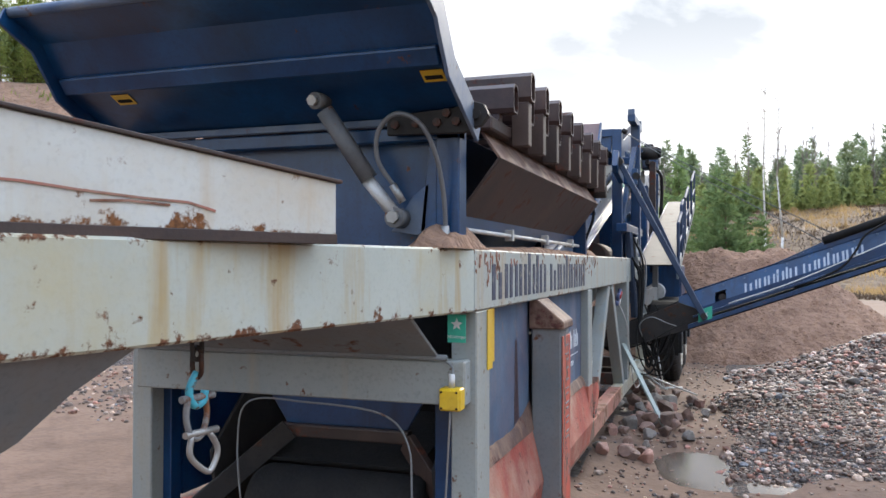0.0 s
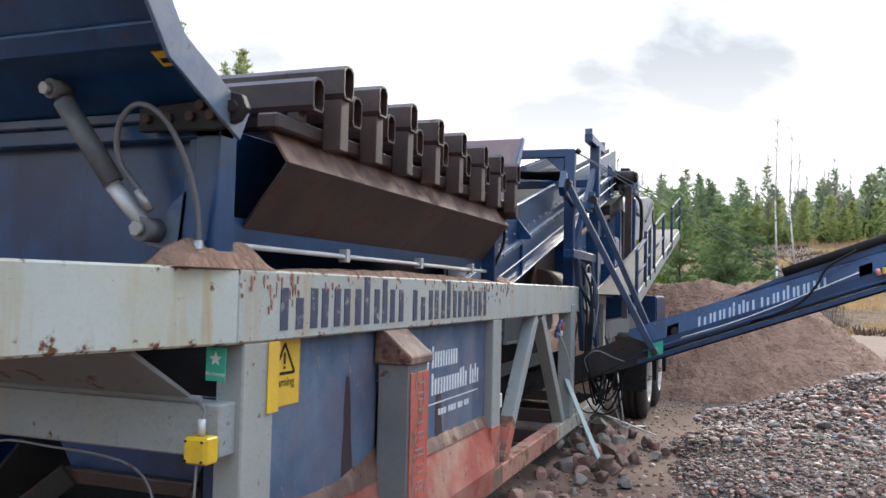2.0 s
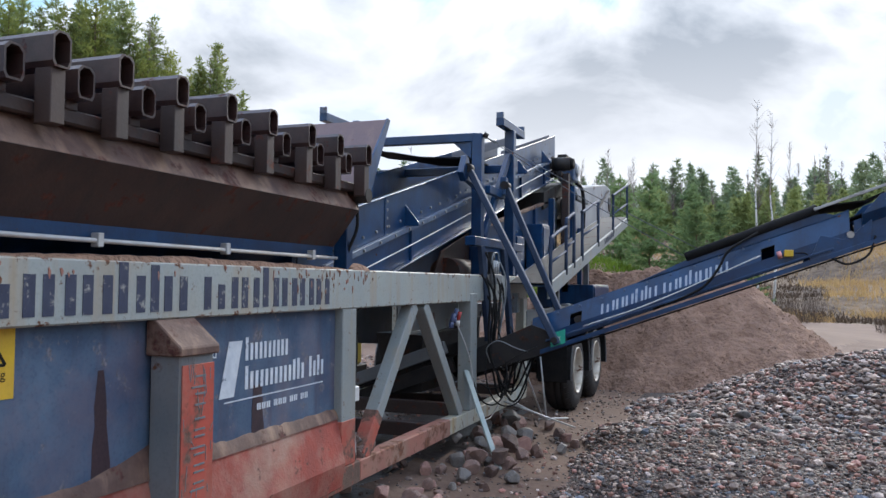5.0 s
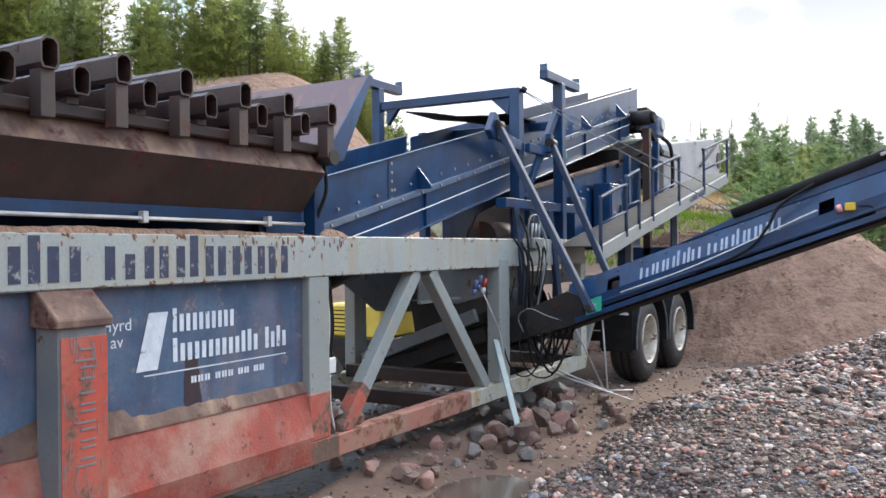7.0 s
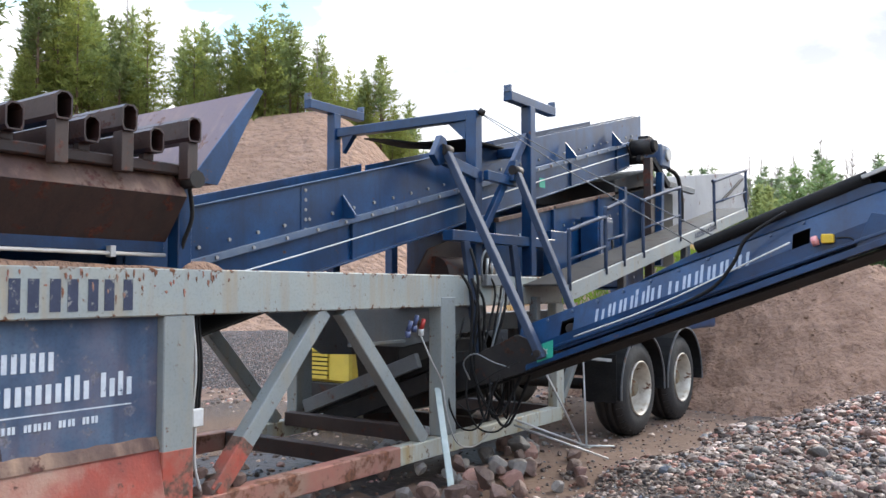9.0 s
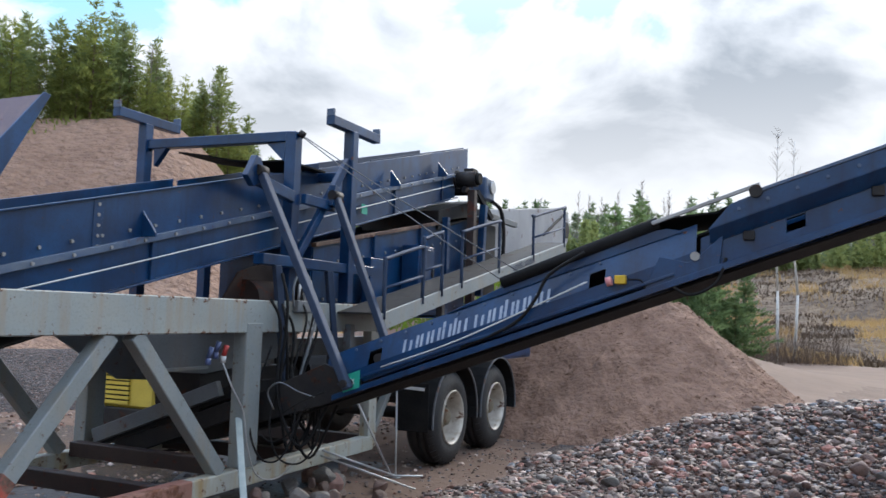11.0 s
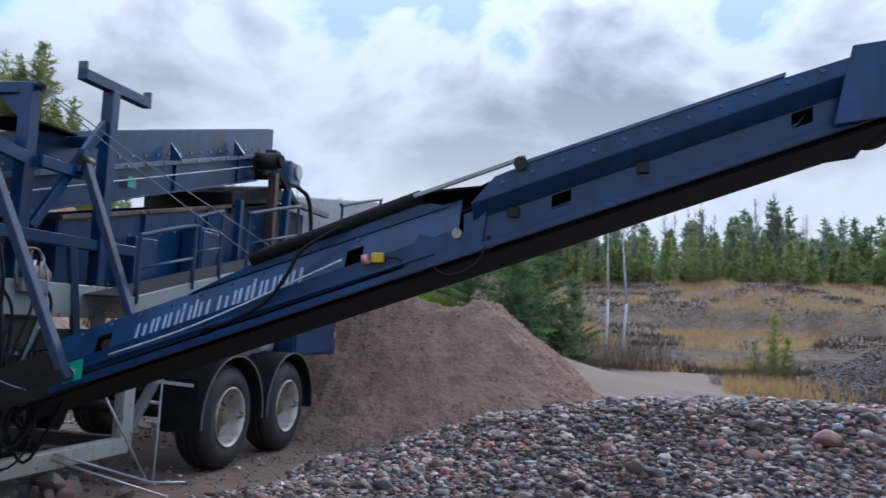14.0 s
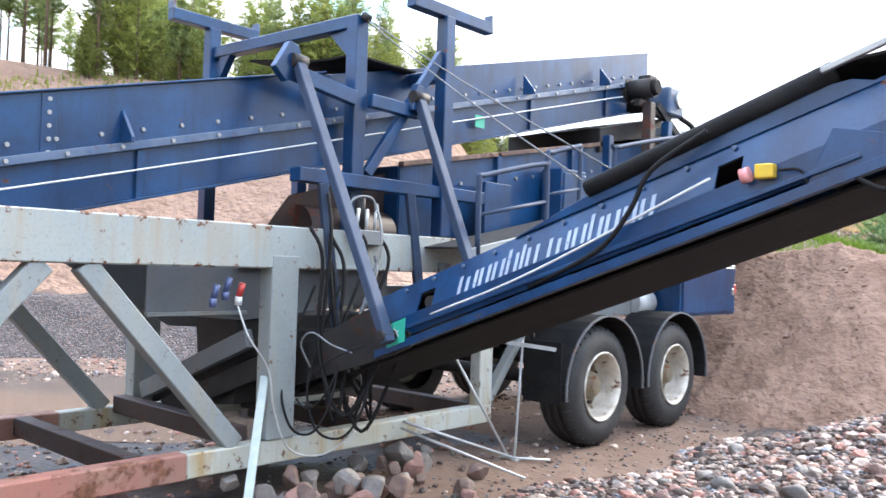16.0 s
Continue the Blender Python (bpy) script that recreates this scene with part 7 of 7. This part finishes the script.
def conifer_arrays(h, seed, tufts, spread_k=0.2, bare=0.18, droop=0.1, wide=1.0):
    """Tufts along whorled branches of a conifer h metres tall."""
    rs = np.random.RandomState(seed)
    P, A, W, L = [], [], [], []
    levels = int(9 + h * 1.5)
    for i in range(levels):
        t = bare + (1 - bare) * (i + rs.uniform(-0.3, 0.3)) / levels
        reach = h * spread_k * (1 - t) ** 0.75 * (0.55 + 0.45 * min(1, (t - bare + 0.08) * 5)) * rs.uniform(0.7, 1.2) + 0.12
        nb = rs.randint(4, 8)
        a0 = rs.uniform(0, 6.3)
        for j in range(nb):
            if rs.uniform() < 0.12:
                continue
            a = a0 + 6.283 * j / nb + rs.uniform(-0.3, 0.3)
            r = reach * rs.uniform(0.6, 1.15)
            d = np.array([math.cos(a), math.sin(a), rs.uniform(-droop, droop * 2.2)])
            m = max(3, int(tufts * r / (h * spread_k)))
            for k in range(m):
                u = (k + 0.7) / m
                p = np.array([0, 0, h * t]) + d * r * u + rs.normal(size=3) * 0.05 * h / 7
                P.append(p)
                A.append(d * 0.8 + rs.normal(size=3) * 0.55 + np.array([0, 0, 0.25]))
                W.append(rs.uniform(0.035, 0.08) * (h / 7) ** 0.6 * wide)
                L.append(rs.uniform(0.18, 0.40) * (h / 7) ** 0.6 * wide)
    for k in range(6):
        P.append(np.array([0, 0, h * (0.94 + 0.01 * k)]))
        A.append(np.array([rs.normal() * 0.3, rs.normal() * 0.3, 1.0]))
        W.append(0.06)
        L.append(0.4)
    return np.array(P), np.array(A), np.array(W), np.array(L)


def tree_meshes(h, seed, mat, tufts=9, spread_k=0.2, bare=0.18, droop=0.1):
    V, F = blades(*conifer_arrays(h, seed, tufts, spread_k, bare, droop))
    me = bpy.data.meshes.new("crown")
    me.from_pydata(V.tolist(), [], F.tolist())
    me.materials.append(mat)
    bm = rod((0, 0, -0.4), (0, 0, h * 0.95), 0.012 * h, seg=7, r2=0.004)
    rs = random.Random(seed)
    for i in range(16):
        z, a = h * rs.uniform(bare * 0.6, 0.85), rs.uniform(0, 6.3)
        r = h * spread_k * 0.7 * (1 - z / h)
        rod((0, 0, z), (r * math.cos(a), r * math.sin(a), z + 0.1 * r), 0.02, bm, 4, 0.005)
    return me, mesh_from("trunk", bm, BARK)


def plant(kind, x, y, scale, turn, name, label, category, group):
    ob = new(name)
    ob.location = (x, y, float(ground_height(x, y)) - 0.1)
    ob.rotation_euler = (0, 0, turn)
    ob.scale = (scale, scale, scale)
    for me, nm in zip(kind, ("crown", "trunk")):
        o = new(nm, me)
        o.parent = ob
    return tagged(ob, label, category, group)


def woods():
    rs = random.Random(23)
    pines = [tree_meshes(7.5, 100 + k, (PINE, PINE, PINE_YOUNG)[k % 3], 34, (0.27, 0.22, 0.31)[k % 3], (0.25, 0.45, 0.12)[k % 3], 0.36) for k in range(6)]
    spruces = [tree_meshes(9, 200 + k, SPRUCE, 30, 0.17, 0.06) for k in range(3)]
    bushy = [tree_meshes(7.5, 150 + k, DEEP_PINE, 85, 0.33, 0.02, 0.35) for k in range(2)]
    saplings = tree_meshes(7.5, 160, PINE_YOUNG, 38, 0.26, 0.03, 0.4)
    for i in range(300):
        az = radians(rs.uniform(33.5, 110))
        r = 37.5 + 17 * rs.random() ** 1.4
        if az < radians(41):
            r += 2
        x, y = 2 - r * math.sin(az), 3 + r * math.cos(az)
        kind = rs.choice(pines) if rs.random() < 0.95 else rs.choice(spruces)
        if az > radians(60):
            kind = pines[rs.choice((1, 4))]
            if rs.random() < 0.6:
                continue
        plant(kind, x, y, rs.uniform(0.42, 0.74) + 0.4 * rs.random() * min(1, max(0, math.degrees(az) - 46) / 14), rs.uniform(0, 6.3), "pine_tree", "green pine standing on top of the sand bank", "tree", "pines on the bank")
    for i in range(110):
        az, r = radians(rs.uniform(34, 62)), rs.uniform(37, 43)
        x, y = 2 - r * math.sin(az), 3 + r * math.cos(az)
        plant(pines[rs.choice((2, 5))], x, y, rs.uniform(0.2, 0.42), rs.uniform(0, 6.3), "pine_tree", "low yellow-green young pine on the bank edge", "tree", "pines on the bank")
    for x, y, s in ((0.1, 26.5, 0.42), (-1.3, 27.0, 0.44), (0.7, 29.0, 0.46), (-2.6, 30, 0.5), (-0.6, 33, 0.55), (-0.2, 29.0, 0.5), (1.3, 31.0, 0.40), (0.5, 27.6, 0.3), (1.2, 28.4, 0.24)):
        plant(bushy[rs.randrange(2)], x, y, s, rs.uniform(0, 6), "young_pine", "dense green young pine behind the sand heap", "tree", "young pines")
    for x, y, s in ((7.8, 34, 0.34), (8.3, 34.6, 0.24), (7.3, 34.8, 0.2), (11, 26.0, 0.14), (12.2, 25.2, 0.17), (9.6, 25.4, 0.12), (11.6, 26.6, 0.15), (10.3, 25.0, 0.1)):
        plant(saplings, x, y, s, rs.uniform(0, 6), "pine_sapling", "small bushy pine sapling beside the track", "tree", "saplings")
    bare = []
    for k in range(3):
        bm = rod((0, 0, -0.2), (0.1, 0, 8.5), 0.07, seg=6, r2=0.012)
        for i in range(60):
            t, a, w = rs.uniform(0.25, 0.97), rs.uniform(0, 6.3), rs.uniform(0.6, 1.7)
            p = Vector((0.1 * t, 0, 8.5 * t))
            w *= 1.2 - t
            rod(p, p + Vector((w * math.cos(a), w * math.sin(a), w * 1.3)), 0.014, bm, 3, 0.004)
        bare.append(mesh_from("bare_tree", bm, GREY_TWIG))
    for i in range(46):
        az, r = radians(rs.uniform(34, 112)), rs.uniform(39, 52)
        ob = new("bare_tree", bare[i % 3])
        x, y = 2 - r * math.sin(az), 3 + r * math.cos(az)
        ob.location = (x, y, float(ground_height(x, y)) - 0.1)
        ob.rotation_euler, ob.scale = (0, 0, rs.uniform(0, 6)), (0.8, 0.8, rs.uniform(0.45, 0.6) + 0.4 * min(1, max(0, math.degrees(az) - 46) / 12))
        tagged(ob, "bare grey deciduous tree among the bank pines", "tree", "bare trees on the bank")
    for x, y, k in [(rs.uniform(26, 33), rs.uniform(66, 78), 1.05) for i in range(12)] + [(19.5, 41, 1.15), (20.8, 42, 1.0)]:
        ob = new("bare_tree", bare[rs.randrange(3)])
        ob.location = (x, y, float(ground_height(x, y)) - 0.1)
        ob.rotation_euler, ob.scale = (0, 0, rs.uniform(0, 6)), (1.1, 1.1, k)
        tagged(ob, "bare grey tree beyond the dark gravel heap", "tree", "bare trees by the heap")
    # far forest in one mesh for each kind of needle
    for mat, name, seed, count, hh, sk in ((HAZED_PINE, "far_pine_wood", 31, 840, (5.0, 8.4), 0.21), (SPRUCE, "far_spruce_wood", 32, 300, (5.8, 9.8), 0.15), (HAZED_YOUNG, "far_young_wood", 33, 430, (1.4, 5.2), 0.27)):
        r2 = np.random.RandomState(seed)
        kinds = [conifer_arrays(10.0, seed * 7 + k, 9, sk, 0.1, 0.22, 1.2) for k in range(5)]
        VV, FF, base = [], [], 0
        for i in range(count):
            az = r2.uniform(-48, 42) if i % 5 else r2.uniform(42, 312)
            r = (84 if name == "far_young_wood" else 98) + (15 if name == "far_young_wood" else 40) * r2.uniform() ** 1.3
            x, y = 2 - r * math.sin(radians(az)), 3 + r * math.cos(radians(az))
            P, A, W, L = kinds[i % 5]
            k = r2.uniform(*hh) / 10.0
            V, F = blades(P * k, A, W * 1.3, L * 1.25 * k ** 0.4)
            a = r2.uniform(0, 6.3)
            c, s = math.cos(a), math.sin(a)
            V = V @ np.array([[c, s, 0], [-s, c, 0], [0, 0, 1]]) + (x, y, float(ground_height(x, y)) - 0.2)
            VV.append(V)
            FF.append(F + base)
            base += len(V)
        me = bpy.data.meshes.new(name)
        me.from_pydata(np.concatenate(VV).tolist(), [], np.concatenate(FF).tolist())
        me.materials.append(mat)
        tagged(new(name, me), "distant conifer forest beyond the clearing", "forest", "", "stuff")
    # birches
    for x, y, h, lean in ((1.95, 42.0, 10.2, 0.0), (2.6, 42.6, 9.8, 0.08)):
        z = float(ground_height(x, y))
        ob = thing("birch_tree", (x, y, z), "bare white birch with thin twigs beside the track", "tree", "birches")
        line = [(x, y, z - 0.1), (x + lean * 2, y, z + h * 0.3), (x - 0.08, y, z + h * 0.6), (x + 0.05, y, z + h)]
        bm = bmesh.new()
        for p, q, r0, r1 in zip(line, line[1:], (0.07, 0.055, 0.035), (0.055, 0.035, 0.008)):
            rod(p, q, r0, bm, 7, r1)
        part("trunk", bm, BIRCH, ob, "", 0)
        bm = bmesh.new()
        for i in range(70):
            t = rs.uniform(0.45, 1.0)
            a, l = rs.uniform(0, 6.3), rs.uniform(0.5, 1.3) * (1.2 - t)
            p = Vector((x, y, z + h * t))
            rod(p, p + Vector((l * math.cos(a), l * math.sin(a), l * 1.1)), 0.008, bm, 3, 0.003)
        part("twig_crown", bm, TWIG, ob, "", 0)
    # grass, bushes and twigs of the clearing
    r2 = np.random.RandomState(77)

    def tufts(name, mat, n, lo, hi, az0, az1, w, l, label, category, sign=1, lean=0.35):
        az, r = np.radians(r2.uniform(az0, az1, n)), r2.uniform(lo, hi, n)
        x, y = 2 - r * np.sin(az), 3 + r * np.cos(az)
        keep = ground_zone(x, y, x * 0) != 1
        dens = sign * (wave(x, y, 0.22, 61) + 0.8 * wave(x, y, 0.8, 62)) + r2.uniform(-0.2, 0.2, n)
        keep &= dens > 0.0
        x, y = x[keep], y[keep]
        n = len(x)
        P = np.stack([x, y, ground_height(x, y) - 0.05], -1)
        A = np.stack([r2.normal(0, lean, n), r2.normal(0, lean, n), np.ones(n)], -1)
        V, F = blades(P, A, r2.uniform(0.5, 1, n) * w, r2.uniform(0.5, 1.2, n) * l)
        me = bpy.data.meshes.new(name)
        me.from_pydata(V.tolist(), [], F.tolist())
        me.materials.append(mat)
        tagged(new(name, me), label, category, "", "stuff")
    tufts("dry_grass", DRY_GRASS, 150000, 25, 96, -60, 30, 0.035, 0.6, "yellow dry grass over the clearing", "grass")
    tufts("heather", HEATHER, 150000, 25, 100, -60, 33, 0.06, 0.32, "brown heather and bare twigs over the clearing", "undergrowth", -1)
    tufts("bank_grass", PINE_YOUNG, 9000, 35, 44, 34, 110, 0.07, 0.4, "low green growth along the top of the bank", "grass")

    def clump(name, mat, cx, cy, rad, n, w, l, label, category, lean=0.3, kind="stuff"):
        a, r = r2.uniform(0, 6.3, n), rad * np.sqrt(r2.uniform(0, 1, n))
        x, y = cx + r * np.cos(a), cy + r * np.sin(a)
        P = np.stack([x, y, ground_height(x, y) - 0.03], -1)
        A = np.stack([r2.normal(0, lean, n), r2.normal(0, lean, n), np.ones(n)], -1)
        V, F = blades(P, A, r2.uniform(0.5, 1, n) * w, r2.uniform(0.4, 1.2, n) * l)
        me = bpy.data.meshes.new(name)
        me.from_pydata(V.tolist(), [], F.tolist())
        me.materials.append(mat)
        tagged(new(name, me), label, category, "", kind)
    # bare deciduous trees standing among the far conifers
    V2, F2, base = [], [], 0
    for i in range(150):
        az, r = radians(r2.uniform(-45, 40)), r2.uniform(88, 112)
        x, y = 2 - r * math.sin(az), 3 + r * math.cos(az)
        h, m = r2.uniform(6, 10.5), 70
        t = r2.uniform(0.2, 0.95, m)
        P = np.stack([np.zeros(m), np.zeros(m), h * t], -1)
        A = np.stack([r2.normal(0, 0.5, m), r2.normal(0, 0.5, m), np.ones(m)], -1)
        W, L = np.full(m, 0.03), h * 0.28 * (1.15 - t)
        P[0], A[0], W[0], L[0] = (0, 0, 0), (0, 0, 1), 0.09, h
        V, F = blades(P, A, W, L)
        V2.append(V + (x, y, float(ground_height(x, y)) - 0.1))
        F2.append(F + base)
        base += len(V)
    me = bpy.data.meshes.new("bare_wood")
    me.from_pydata(np.concatenate(V2).tolist(), [], np.concatenate(F2).tolist())
    me.materials.append(GREY_TWIG)
    tagged(new("bare_wood", me), "bare grey deciduous trees among the conifers", "forest", "", "stuff")
    clump("green_grass", GREEN_GRASS, -4.5, 26.5, 4.5, 9000, 0.03, 0.3, "bright green grass on a low mound", "grass", 0.5)
    clump("bare_bush", TWIG, 3.2, 41.5, 1.6, 500, 0.012, 2.2, "bare grey bush at the foot of the birches", "bush", 0.25)
    clump("bare_bush", TWIG, 0.8, 39.5, 1.5, 400, 0.012, 1.8, "bare grey bush at the foot of the birches", "bush", 0.25)
    clump("bare_bush", TWIG, 7.4, 33.6, 1.7, 600, 0.010, 1.3, "bare brown bush beside the track", "bush", 0.3)
    clump("bare_bush", TWIG, 10.5, 25.3, 2.2, 700, 0.008, 0.9, "bare brown bush before the dark heap", "bush", 0.35)


woods()

gravel()
far_stones()
sand_clods()
